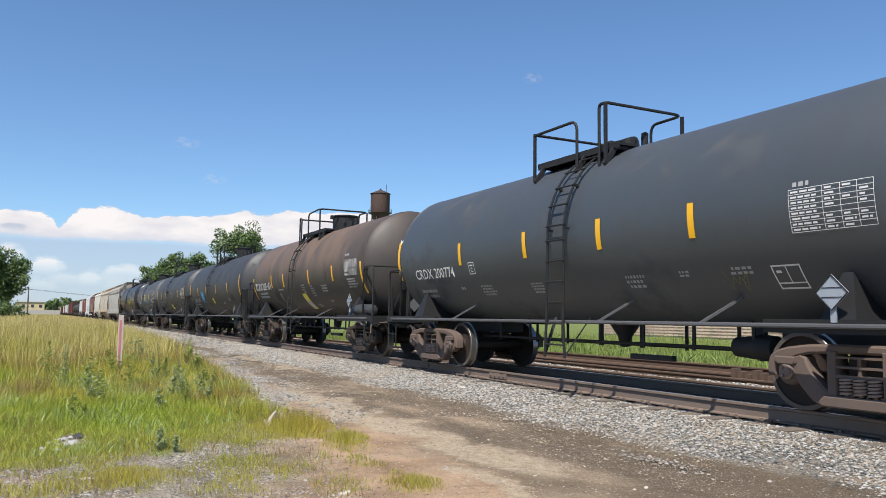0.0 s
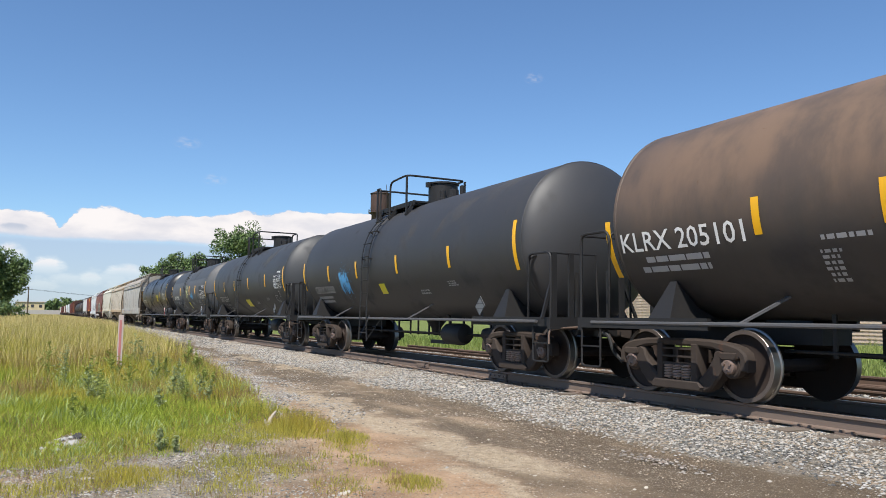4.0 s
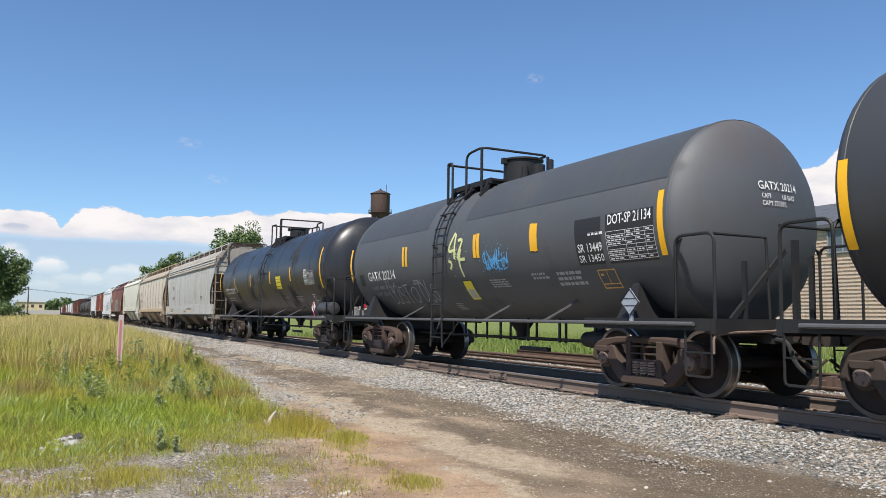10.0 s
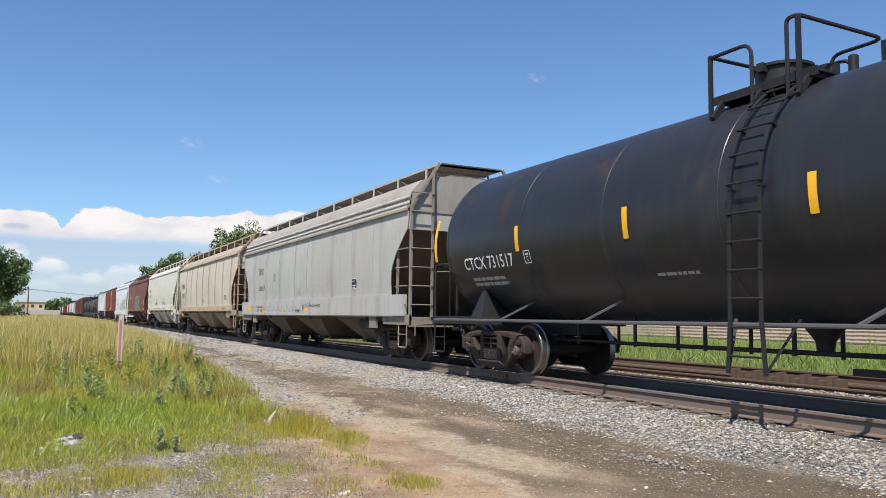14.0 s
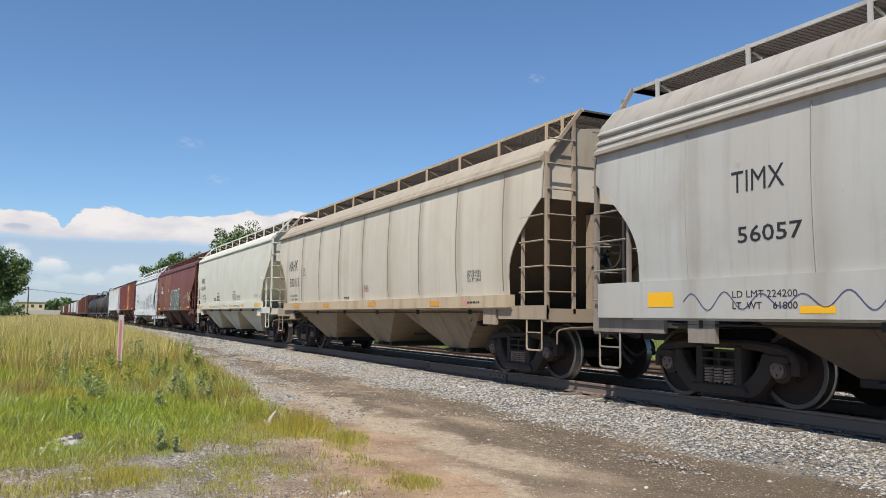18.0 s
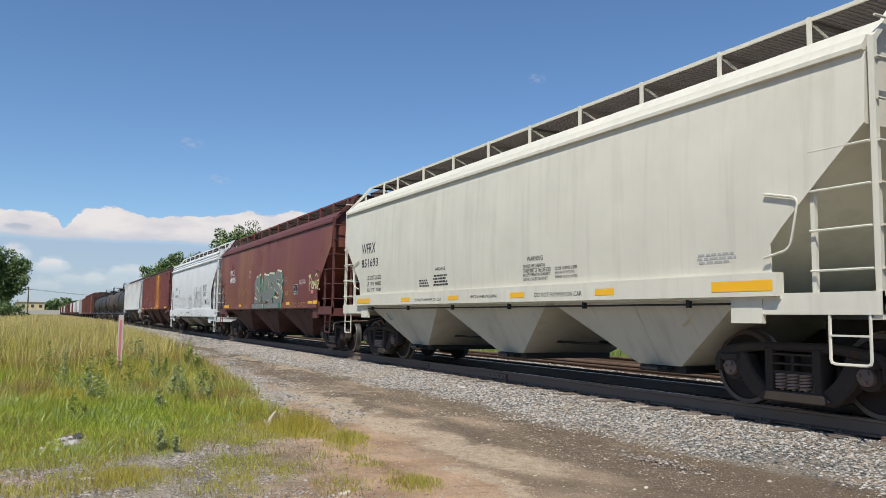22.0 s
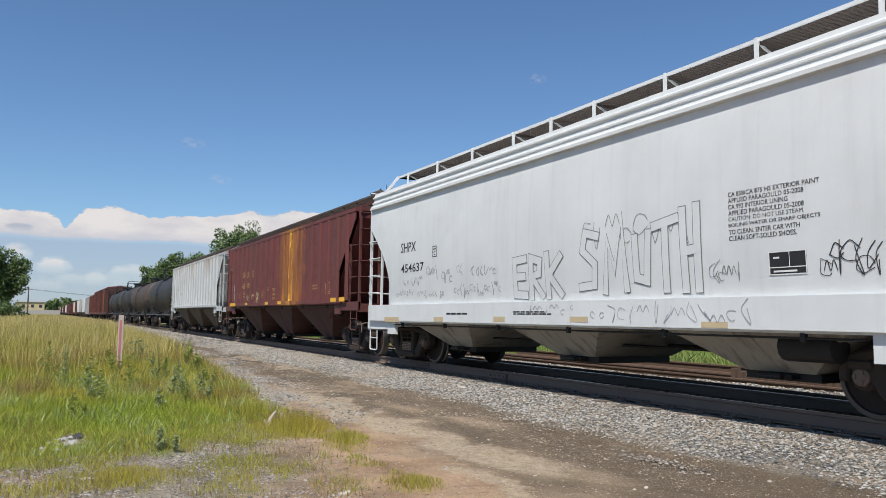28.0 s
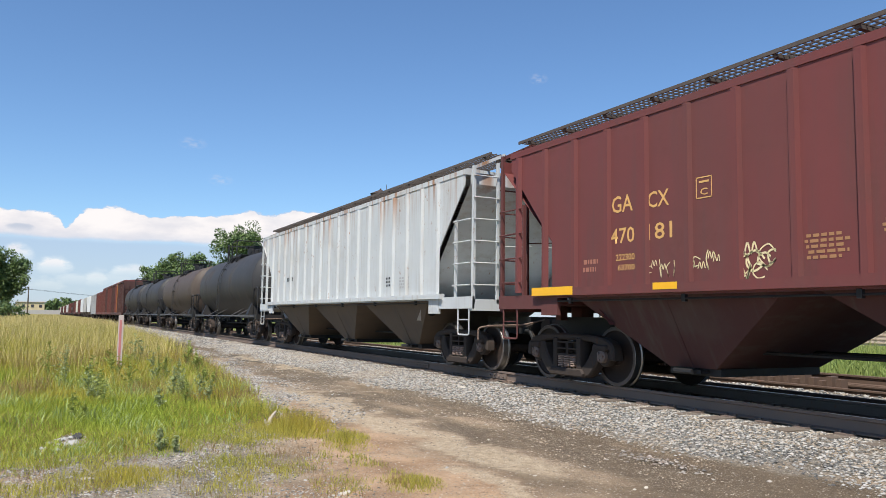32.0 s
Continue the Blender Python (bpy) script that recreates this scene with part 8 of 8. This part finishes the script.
def wisp_material(name):
    m, n, l = nodes_of(name)
    n.remove(n["Principled BSDF"])
    c = n.new("ShaderNodeTexCoord")
    sp = n.new("ShaderNodeSeparateXYZ")
    l.new(c.outputs["UV"], sp.inputs[0])
    a = times(n, l, times(n, l, sp.outputs[0], 0.5, "SUBTRACT"), 2.0)
    b = times(n, l, times(n, l, sp.outputs[1], 0.5, "SUBTRACT"), 2.0)
    r = times(n, l, times(n, l, a, a), times(n, l, b, b), "ADD")
    t = n.new("ShaderNodeTexNoise")
    t.inputs["Scale"].default_value, t.inputs["Detail"].default_value = 4.0, 6
    l.new(c.outputs["UV"], t.inputs["Vector"])
    alpha = times(n, l, times(n, l, ramp(n, l, r, 0.0, 0.9, 1, 0), ramp(n, l, t.outputs["Fac"], 0.36, 0.7)), 0.26)
    em, tr, mx = n.new("ShaderNodeEmission"), n.new("ShaderNodeBsdfTransparent"), n.new("ShaderNodeMixShader")
    em.inputs["Color"].default_value, em.inputs["Strength"].default_value = (0.75, 0.74, 0.80, 1), CLOUD
    l.new(alpha, mx.inputs[0])
    l.new(tr.outputs[0], mx.inputs[1])
    l.new(em.outputs[0], mx.inputs[2])
    l.new(mx.outputs[0], n["Material Output"].inputs["Surface"])
    return m


WISP = wisp_material("thin_cloud")
wisps = [backdrop("backdrop_wisp", a - w, a + w, e - q, e + q, 3250, WISP, "faint wisp of cloud in the blue sky") for a, e, w, q in ((-81.7, 12.1, 1.2, 0.55), (-79.7, 9.66, 1.1, 0.5), (-56.2, 17.65, 0.9, 0.5))]


# ---- grass, weeds and rubble ----
def blade_material(name, low, high, tip, tipmix):
    m, n, l = nodes_of(name)
    p = n["Principled BSDF"]
    g = n.new("ShaderNodeNewGeometry")
    base = mix(n, l, low, high, g.outputs["Random Per Island"])
    base = mix(n, l, base, tip, times(n, l, ramp(n, l, grain(n, l, 0.35, 4, off=4), 0.35, 0.65), tipmix))
    l.new(base, p.inputs["Base Color"])
    p.inputs["Roughness"].default_value = 0.75
    p.inputs["Specular IOR Level"].default_value = 0.2
    t = n.new("ShaderNodeBsdfTranslucent")
    l.new(base, t.inputs["Color"])
    mx = n.new("ShaderNodeMixShader")
    mx.inputs[0].default_value = 0.22
    l.new(p.outputs[0], mx.inputs[1])
    l.new(t.outputs[0], mx.inputs[2])
    l.new(mx.outputs[0], n["Material Output"].inputs["Surface"])
    return m


M_GRASS = blade_material("green_grass", (0.12, 0.145, 0.018), (0.50, 0.47, 0.08), (0.52, 0.41, 0.11), 0.5)
M_LUSH = blade_material("lush_grass", (0.14, 0.20, 0.022), (0.42, 0.50, 0.075), (0.50, 0.48, 0.09), 0.55)
M_STRAW = blade_material("dry_grass", (0.38, 0.30, 0.10), (0.80, 0.66, 0.32), (0.42, 0.38, 0.11), 0.5)
M_BROWNSEED = blade_material("seeding_grass", (0.22, 0.13, 0.06), (0.36, 0.23, 0.11), (0.30, 0.26, 0.09), 0.4)
M_OLIVE = blade_material("yellowing_grass", (0.24, 0.22, 0.025), (0.54, 0.47, 0.08), (0.44, 0.33, 0.07), 0.4)


def blades(name, x, y, h, w, mat, label, lift=0.0, lean=0.35):
    # bare round the rubble
    rim = np.random.default_rng(3 + len(x)).uniform(0.25, 1.0, len(x))
    keep = ((x + 10.4) / 0.62) ** 2 + ((y + 8.35) / 0.19) ** 2 > rim
    x, y, h, w = x[keep], y[keep], h[keep], w[keep]
    n = len(x)
    rg = np.random.default_rng(n)
    z = np.array([rough_z(a, b) for a, b in zip(x, y)]) - 0.02 + lift
    a = rg.uniform(0, 6.283, n)
    d = np.stack([np.cos(a), np.sin(a), 0 * a], -1)
    b = rg.uniform(0, 6.283, n)
    off = np.stack([np.cos(b), np.sin(b), 0 * b], -1) * (h * rg.uniform(0.05, lean, n))[:, None]
    p = np.stack([x, y, z], -1)
    up = np.stack([0 * h, 0 * h, h], -1)
    ww = (w / 2)[:, None] * d
    v = np.stack([p - ww, p + ww, p + up * 0.55 + off * 0.35 + ww * 0.75, p + up * 0.55 + off * 0.35 - ww * 0.75, p + up + off], 1).reshape(-1, 3)
    k = 5 * np.arange(n)[:, None]
    quads, tris = (k + np.array([[0, 1, 2, 3]])).tolist(), (k + np.array([[3, 2, 4]])).tolist()
    me = bpy.data.meshes.new(name)
    me.from_pydata(v.tolist(), [], quads + tris)
    me.materials.append(mat)
    return tagged(new(name, me), label, "grass", kind="stuff")


def field(n, x0, x1, power=1.0, margin=0.0, width=1.0):
    x = x1 + (x0 - x1) * rng.uniform(0, 1, n) ** power
    edge = np.array([grass_edge(a) for a in x])
    far = np.minimum(-9.6 - 0.075 * -x, edge - 1.0)
    u = rng.uniform(0, 1, n)
    y = edge - margin + (far - edge) * u * width + rng.normal(0, 0.16, n)
    return x, y, edge - y


def patchy(x, y, scale, off):
    return np.array([noise.noise(Vector((a * scale, b * scale * 1.4, off))) for a, b in zip(x, y)])


def some(x, y, d, chance):
    keep = rng.uniform(0, 1, len(x)) < chance
    return x[keep], y[keep], d[keep]


# verge: low at the near end, taller and drier towards the field
x, y, d = field(105000, -30, -9.0, 1.2)
x, y, d = some(x, y, d, np.clip(0.62 + patchy(x, y, 0.9, 3) * 1.1, 0.1, 1))
grow = np.clip((-x - 8.5) / 13, 0.13, 1) * np.clip(0.45 + d * 0.6, 0.45, 1) * (0.75 + 0.6 * patchy(x, y, 0.7, 9))
blades("grass", x, y, rng.uniform(0.08, 0.6, len(x)) * grow, rng.uniform(0.003, 0.008, len(x)), M_GRASS, "dense green grass on the verge", 0, 0.6)
x, y, d = field(52000, -22, -9.4, 1.0)
x, y, d = some(x, y, d, np.clip(0.35 + patchy(x, y, 0.6, 21) * 2.5, 0, 1))
grow = np.clip((-x - 8.5) / 13, 0.16, 1)
blades("grass", x, y, rng.uniform(0.08, 0.48, len(x)) * grow, rng.uniform(0.004, 0.010, len(x)), M_LUSH, "patches of lush green grass on the verge", 0, 0.7)
x, y, d = field(50000, -26, -9.6, 1.0)
x, y, d = some(x, y, d, np.clip(patchy(x, y, 0.55, 33) * 3.5 - 0.1, 0, 1))
grow = np.clip((-x - 8.5) / 13, 0.16, 1)
blades("yellowing_grass", x, y, rng.uniform(0.2, 0.55, len(x)) * grow, rng.uniform(0.006, 0.013, len(x)), M_OLIVE, "patches of yellowing grass on the verge", 0, 0.6)
x, y, d = field(38000, -26, -9.8, 1.0)
x, y, d = some(x, y, d, np.clip(patchy(x, y, 0.6, 45) * 3.5 - 0.35, 0, 1))
blades("seeding_grass", x, y, rng.uniform(0.25, 0.6, len(x)) * np.clip((-x - 8) / 13, 0.15, 1), rng.uniform(0.004, 0.009, len(x)), M_BROWNSEED, "patches of brown seeding grass", 0, 0.6)
x, y, d = field(9000, -32, -15, 1.0, 0.3)
x, y, d = some(x, y, d, np.clip(0.5 + patchy(x, y, 0.5, 51) * 1.5, 0.05, 1))
grow = np.clip((-x - 11) / 12, 0.25, 1)
blades("dry_grass", x, y, rng.uniform(0.4, 0.85, len(x)) * grow, rng.uniform(0.005, 0.012, len(x)), M_STRAW, "tall dry straw-coloured grass stems", 0, 0.5)
x, y, d = field(46000, -70, -24, 1.0)
blades("grass", x, y, rng.uniform(0.2, 0.75, len(x)), rng.uniform(0.008, 0.02, len(x)), M_GRASS, "tall green grass in the field", 0, 0.5)
x, y, d = field(42000, -75, -22, 1.0, 0.5)
x, y, d = some(x, y, d, np.clip(0.6 + patchy(x, y, 0.25, 57) * 1.3, 0.1, 1))
blades("dry_grass", x, y, rng.uniform(0.3, 1.05, len(x)), rng.uniform(0.006, 0.016, len(x)), M_STRAW, "tall dry grass heads across the field", 0, 0.45)
x, y, d = field(22000, -260, -66, 1.5)
blades("dry_grass", x, y, rng.uniform(0.5, 1.05, len(x)), rng.uniform(0.05, 0.12, len(x)), M_STRAW, "far dry grass along the line")
x, y, d = field(3500, -28, -9.6, 1.0, -0.05, 0.10)
blades("seeding_grass", x, y, rng.uniform(0.12, 0.5, len(x)) * np.clip((-x - 7.5) / 13, 0.15, 1), rng.uniform(0.004, 0.009, len(x)), M_BROWNSEED, "reddish seeding grass along the road edge", 0, 0.7)
x, y, d = field(7000, -28, -9.6, 1.0, -0.02, 0.25)
blades("grass", x, y, rng.uniform(0.08, 0.4, len(x)) * np.clip((-x - 7.5) / 12, 0.15, 1), rng.uniform(0.005, 0.011, len(x)), M_LUSH, "green grass along the road edge", 0, 0.8)
# a bright green carpet at the near end of the verge
x, y = place(42000, -14.5, -8.7, -9.9, -6.4)
keep = rng.uniform(0, 1, len(x)) < np.clip(0.45 + patchy(x, y, 0.8, 91) * 1.3 + (-x - 9.6) * 0.22 + np.clip(-7.0 - y, -0.6, 0.6) * 0.5, 0.0, 1.0)
x, y = x[keep], y[keep]
blades("grass", x, y, rng.uniform(0.04, 0.17, len(x)) * np.clip((-x - 6.5) / 5, 0.4, 1.3), rng.uniform(0.004, 0.009, len(x)), M_LUSH, "bright green short grass at the verge's near end", 0, 1.0)
# low broad leaves between the blades
x, y, d = field(26000, -20, -9.2, 1.0)
x, y, d = some(x, y, d, np.clip(0.5 + patchy(x, y, 0.8, 71) * 1.6, 0, 1))
blades("low_herbs", x, y, rng.uniform(0.03, 0.15, len(x)) * np.clip((-x - 7) / 7, 0.4, 1.2), rng.uniform(0.008, 0.020, len(x)), M_LUSH, "low leafy herbs among the grass", 0.0, 1.0)
x, y, d = field(9000, -17, -9.2, 1.0)
x, y, d = some(x, y, d, np.clip(patchy(x, y, 0.7, 81) * 2.5, 0, 1))
blades("pale_herbs", x, y, rng.uniform(0.1, 0.32, len(x)) * np.clip((-x - 7) / 7, 0.4, 1.2), rng.uniform(0.008, 0.018, len(x)), blade_material("pale_leaf", (0.22, 0.30, 0.09), (0.44, 0.50, 0.20), (0.40, 0.44, 0.14), 0.4), "pale green herbs among the grass", 0.02, 1.2)
# thin tufts on the bare gravelly soil
x, y = place(85000, -10.8, -4.6, -9.8, -5.6)
c = patchy(x, y, 1.1, 5) + 0.6 * patchy(x, y, 3.2, 6)
keep = rng.uniform(0, 1, len(x)) < np.clip(0.30 + c * 1.3 + (-x - 8) * 0.12 + (-6.8 - y) * 0.14, 0.0, 0.9)
x, y = x[keep], y[keep]
blades("grass_tufts", x, y, rng.uniform(0.015, 0.085, len(x)), rng.uniform(0.003, 0.007, len(x)), M_GRASS, "thin short grass on bare gravelly soil", 0.012, 1.0)
x, y = place(22000, -10.6, -4.6, -9.8, -5.6)
c = patchy(x, y, 1.5, 15) + 0.6 * patchy(x, y, 4, 16)
keep = rng.uniform(0, 1, len(x)) < np.clip(0.12 + c * 1.6, 0.0, 0.8)
x, y = x[keep], y[keep]
blades("dry_tufts", x, y, rng.uniform(0.02, 0.09, len(x)), rng.uniform(0.003, 0.006, len(x)), M_BROWNSEED, "dry brown grass wisps on bare soil", 0.012, 1.0)
for cx, cy, r, n, hh, mat in ((-9.9, -5.75, 0.5, 1900, 0.30, M_OLIVE), (-9.7, -5.95, 0.5, 900, 0.24, M_GRASS), (-10.3, -5.6, 0.5, 700, 0.30, M_BROWNSEED), (-8.96, -5.42, 0.32, 1100, 0.17, M_GRASS), (-8.5, -5.5, 0.3, 500, 0.12, M_OLIVE), (-6.29, -5.72, 0.26, 900, 0.13, M_GRASS), (-6.4, -5.8, 0.2, 300, 0.12, M_BROWNSEED), (-11.8, -5.75, 0.5, 900, 0.34, M_GRASS), (-7.9, -7.95, 0.35, 900, 0.14, M_OLIVE), (-7.0, -7.3, 0.3, 500, 0.10, M_GRASS), (-9.2, -6.6, 0.5, 900, 0.12, M_GRASS), (-8.2, -7.0, 0.4, 600, 0.10, M_GRASS)):
    a, q = rng.uniform(0, 6.283, n), rng.uniform(0, 1, n) ** 0.6
    blades("grass_tuft", cx + np.cos(a) * q * r * 1.4, cy + np.sin(a) * q * r, rng.uniform(0.35, 1.1, n) * hh * (1.1 - q * 0.7), rng.uniform(0.003, 0.008, n), mat, "tuft of yellow-green grass on the soil", 0, 0.8)
x, y = place(30000, -52, 2, 6.1, 24)
blades("meadow_grass", x, y, rng.uniform(0.12, 0.42, len(x)) * (1 + 1.6 * np.clip((y - 15) / 9, 0, 1)), rng.uniform(0.015, 0.04, len(x)), blade_material("meadow", (0.13, 0.19, 0.04), (0.28, 0.32, 0.09), (0.24, 0.27, 0.09), 0.4), "bright green meadow beyond the tracks")

x, y = place(16000, -52, 2, 6.0, 20)
keep = rng.uniform(0, 1, len(x)) < np.clip(patchy(x, y, 0.45, 101) * 3 + 0.1, 0, 1)
x, y = x[keep], y[keep]
blades("meadow_herbs", x, y, rng.uniform(0.15, 0.6, len(x)), rng.uniform(0.03, 0.08, len(x)), blade_material("meadow_herb", (0.09, 0.15, 0.03), (0.22, 0.30, 0.08), (0.34, 0.36, 0.14), 0.4), "clumps of leafy herbs in the meadow beyond the tracks", 0, 0.9)

M_WEED = blade_material("weed_leaf", (0.17, 0.22, 0.045), (0.42, 0.46, 0.13), (0.42, 0.44, 0.15), 0.5)


def weed(x, y, h, seed, mat):
    """A bushy weed: a stem, side shoots and many narrow leaves."""
    rnd = random.Random(seed)
    s = Shape()
    stem = thing("weed", "leafy green weed standing in the grass", "weed", "weeds in the grass")
    stem.location = (x, y, rough_z(x, y) - 0.02)
    lean = rnd.uniform(-0.1, 0.1)
    s.tube([(0, 0, 0), (lean * 0.4, 0, h * 0.5), (lean, 0, h)], [0.008, 0.006, 0.003], 5)
    shoots = [(Vector((0, 0, 0)), Vector((lean, 0, h)))]
    for i in range(11):
        q, a = rnd.uniform(0.08, 0.75), rnd.uniform(0, 6.28)
        b = Vector((lean * q, 0, h * q))
        ln = h * rnd.uniform(0.25, 0.5) * (1.15 - q)
        e = b + Vector((math.cos(a) * ln * 0.8, math.sin(a) * ln * 0.8, ln * rnd.uniform(0.5, 0.95)))
        s.tube([b, (b + e) / 2 + Vector((0, 0, ln * 0.05)), e], [0.004, 0.003, 0.002], 4)
        shoots.append((b, e))
    part("stem", s, mat, stem)
    s = Shape()
    for i in range(230):
        b0, e0 = shoots[0] if rnd.random() < 0.25 else shoots[rnd.randrange(len(shoots))]
        b = b0.lerp(e0, rnd.uniform(0.1, 1.0))
        a = rnd.uniform(0, 6.28)
        ln = rnd.uniform(0.03, 0.075) * (0.45 + 0.6 * h)
        c, q = math.cos(a), math.sin(a)
        tip = b + Vector((c * ln, q * ln, ln * rnd.uniform(-0.5, 0.4)))
        mid = (b + tip) / 2 + Vector((0, 0, 0.01))
        w = Vector((-q, c, rnd.uniform(-0.7, 0.7))) * ln * 0.26
        s.quad(b, mid - w, tip, mid + w)
    part("leaves", s, mat, stem, smooth=0)


M_GREYWEED = blade_material("grey_green_leaf", (0.20, 0.25, 0.10), (0.42, 0.46, 0.24), (0.40, 0.43, 0.20), 0.4)
for i, (wx, wy, h) in enumerate(((-13.6, -7.85, 0.62), (-14.4, -8.0, 0.7), (-15.3, -7.9, 0.8), (-17.6, -6.5, 0.8), (-16.8, -6.7, 0.72), (-19.4, -5.6, 0.85), (-20.4, -5.4, 0.8), (-9.15, -7.5, 0.26), (-13.2, -6.6, 0.5), (-15.6, -5.9, 0.5), (-17.0, -8.3, 0.9), (-14.6, -6.6, 0.65), (-15.4, -6.4, 0.7), (-14.0, -6.25, 0.5), (-16.2, -7.2, 0.75), (-18.2, -7.4, 0.8), (-12.6, -7.1, 0.42), (-12.2, -8.3, 0.4), (-19.0, -8.6, 0.9), (-21.5, -6.6, 0.9), (-17.8, -5.65, 0.6))):
    for j in range(1 + i % 2):
        weed(wx + 0.16 * j, wy + 0.14 * j, h * (1 - 0.2 * j), 200 + i * 3 + j, M_GREYWEED if i % 3 == 1 or i in (11, 12) else M_WEED)


def rock(name, x, y, sx, sy, sz, seed, mat, label, category="stone", turn=0.0):
    rnd = random.Random(seed)
    bm = bmesh.new()
    bmesh.ops.create_icosphere(bm, subdivisions=2, radius=1)
    cuts = [Vector((rnd.gauss(0, 1), rnd.gauss(0, 1), rnd.gauss(0, 1))).normalized() for _ in range(9)]
    for v in bm.verts:
        for c in cuts:
            over = v.co.dot(c) - 0.62
            if over > 0:
                v.co -= c * over
        v.co += Vector((rnd.gauss(0, 0.03), rnd.gauss(0, 0.03), rnd.gauss(0, 0.03)))
        v.co = Vector((v.co.x * sx, v.co.y * sy, v.co.z * sz))
    me = bpy.data.meshes.new(name)
    bm.to_mesh(me)
    bm.free()
    me.materials.append(mat)
    ob = new(name, me)
    ob.location = (x, y, rough_z(x, y) + sz * 0.25)
    ob.rotation_euler = (rnd.uniform(-0.2, 0.2), rnd.uniform(-0.2, 0.2), turn or rnd.uniform(0, 6))
    return tagged(ob, label, category)


M_PALEROCK = paint("pale_rock", (0.46, 0.415, 0.35), 0.05, 0.5, 0.9, 0.3, (0.2, 0.13, 0.08), (0.22, 0.19, 0.15), seed=51)
M_WHITEROCK = paint("white_rock", (0.40, 0.385, 0.35), 0.03, 0.4, 0.9, 0.3, (0.3, 0.2, 0.12), (0.30, 0.28, 0.25), seed=52)
M_DARKROCK = plain("dark_debris", (0.05, 0.047, 0.045), 0.9, 0, 0.4)
# a bleached forked stump sticking out of the grass
s = Shape()
s.tube([(0, 0, -0.05), (0.0, 0.01, 0.09), (0.0, 0.03, 0.17), (0.01, 0.09, 0.25), (0.01, 0.12, 0.285)], [0.055, 0.05, 0.032, 0.022, 0.010], 9)
s.tube([(0, 0, 0.02), (0, -0.05, 0.12), (0, -0.06, 0.16)], [0.04, 0.025, 0.012], 8)
stump = new("broken_stump", s.mesh("broken_stump", paint("bleached_wood", (0.55, 0.47, 0.37), 0.05, 0.4, 0.9, 0.6, (0.2, 0.13, 0.08), (0.20, 0.16, 0.12), seed=53)))
stump.location = (-10.14, -6.03, rough_z(-10.14, -6.03) - 0.03)
stump.scale = (0.85, 0.8, 0.85)
tagged(stump, "bleached forked wood stump in the grass edge", "stump")
rnd = random.Random(77)
for i in range(26):
    wx, wy = -10.2 + rnd.gauss(0, 0.22), -8.38 + rnd.gauss(0, 0.12)
    r = rnd.uniform(0.025, 0.065)
    rock("stone", wx, wy, r * 1.5, r, r * 0.5, 100 + i, M_WHITEROCK, "pale broken stone lying in the grass")
for i in range(6):
    rock("debris", -10.55 + rnd.gauss(0, 0.12), -8.27 + rnd.gauss(0, 0.05), 0.09, 0.05, 0.03, 140 + i, M_DARKROCK, "dark scrap lying beside the pale stones", "debris")
rock("stone", -8.0, -8.28, 0.10, 0.028, 0.022, 151, M_PALEROCK, "long flat pale stone on the soil", turn=0.9)
rock("stone", -8.55, -9.1, 0.06, 0.04, 0.025, 152, M_WHITEROCK, "pale broken stone lying on the soil")
rock("stone", -6.35, -6.35, 0.07, 0.04, 0.018, 153, M_PALEROCK, "flat grey stone on the soil")
rock("stone", -12.7, -1.75, 0.10, 0.06, 0.05, 154, M_PALEROCK, "pale stone lying on the ballast")
for i in range(100):
    wx = rnd.uniform(-12, -4.6)
    wy = rnd.uniform(-9.2, -2.5)
    if grass_edge(wx) < wy or wx > -9:
        r = rnd.uniform(0.009, 0.022)
        rock("stone", wx, wy, r * rnd.uniform(1, 1.8), r, r * rnd.uniform(0.4, 0.7), 200 + i, M_PALEROCK if i % 3 else M_WHITEROCK, "pale broken stone lying on the soil")


# ---- ties of the main track ----
for i in range(110):
    x = -58 + i * 0.535
    ob = part("tie", tie_meshes[i % 4], None, track)
    ob.location, ob.rotation_euler = (x, random.uniform(-0.05, 0.05), random.uniform(-0.012, 0.004)), (0, 0, random.uniform(-0.015, 0.015))
    ob = part("tie_plate", plate_mesh, None, track)
    ob.location = (x, 0, 0)


# ---- how things move ----
RUN = ((0, 0.0), (2, 10.831), (4, 21.774), (6, 32.857), (8, 44.01), (10, 55.176), (12, 66.375), (14, 77.611), (16, 88.901), (18, 100.283), (20, 111.721), (22, 123.107), (24, 134.462), (26, 145.9), (28, 157.466), (30, 169.166), (32, 180.834))


def motions():
    times_ = [t for t, _ in RUN]
    way = [d for _, d in RUN]
    for car in CARS.values():
        x = car.location.x
        walk(car, [(t, pose(x + d, 0, 0)) for t, d in RUN])
    for ob in [clouds] + wisps:
        walk(ob, [(0, pose(0, 0, 0)), (32, pose(6, 24, 0))])
    for w in WHEELS:
        x = w.location.x
        rows = []
        for i in range(321):
            d = float(np.interp(i / 10, times_, way))
            rows.append((i / 10, pose(x, 0, 0.457) @ Matrix.Rotation(d / 0.457, 4, "Y")))
        walk(w, rows)


motions()
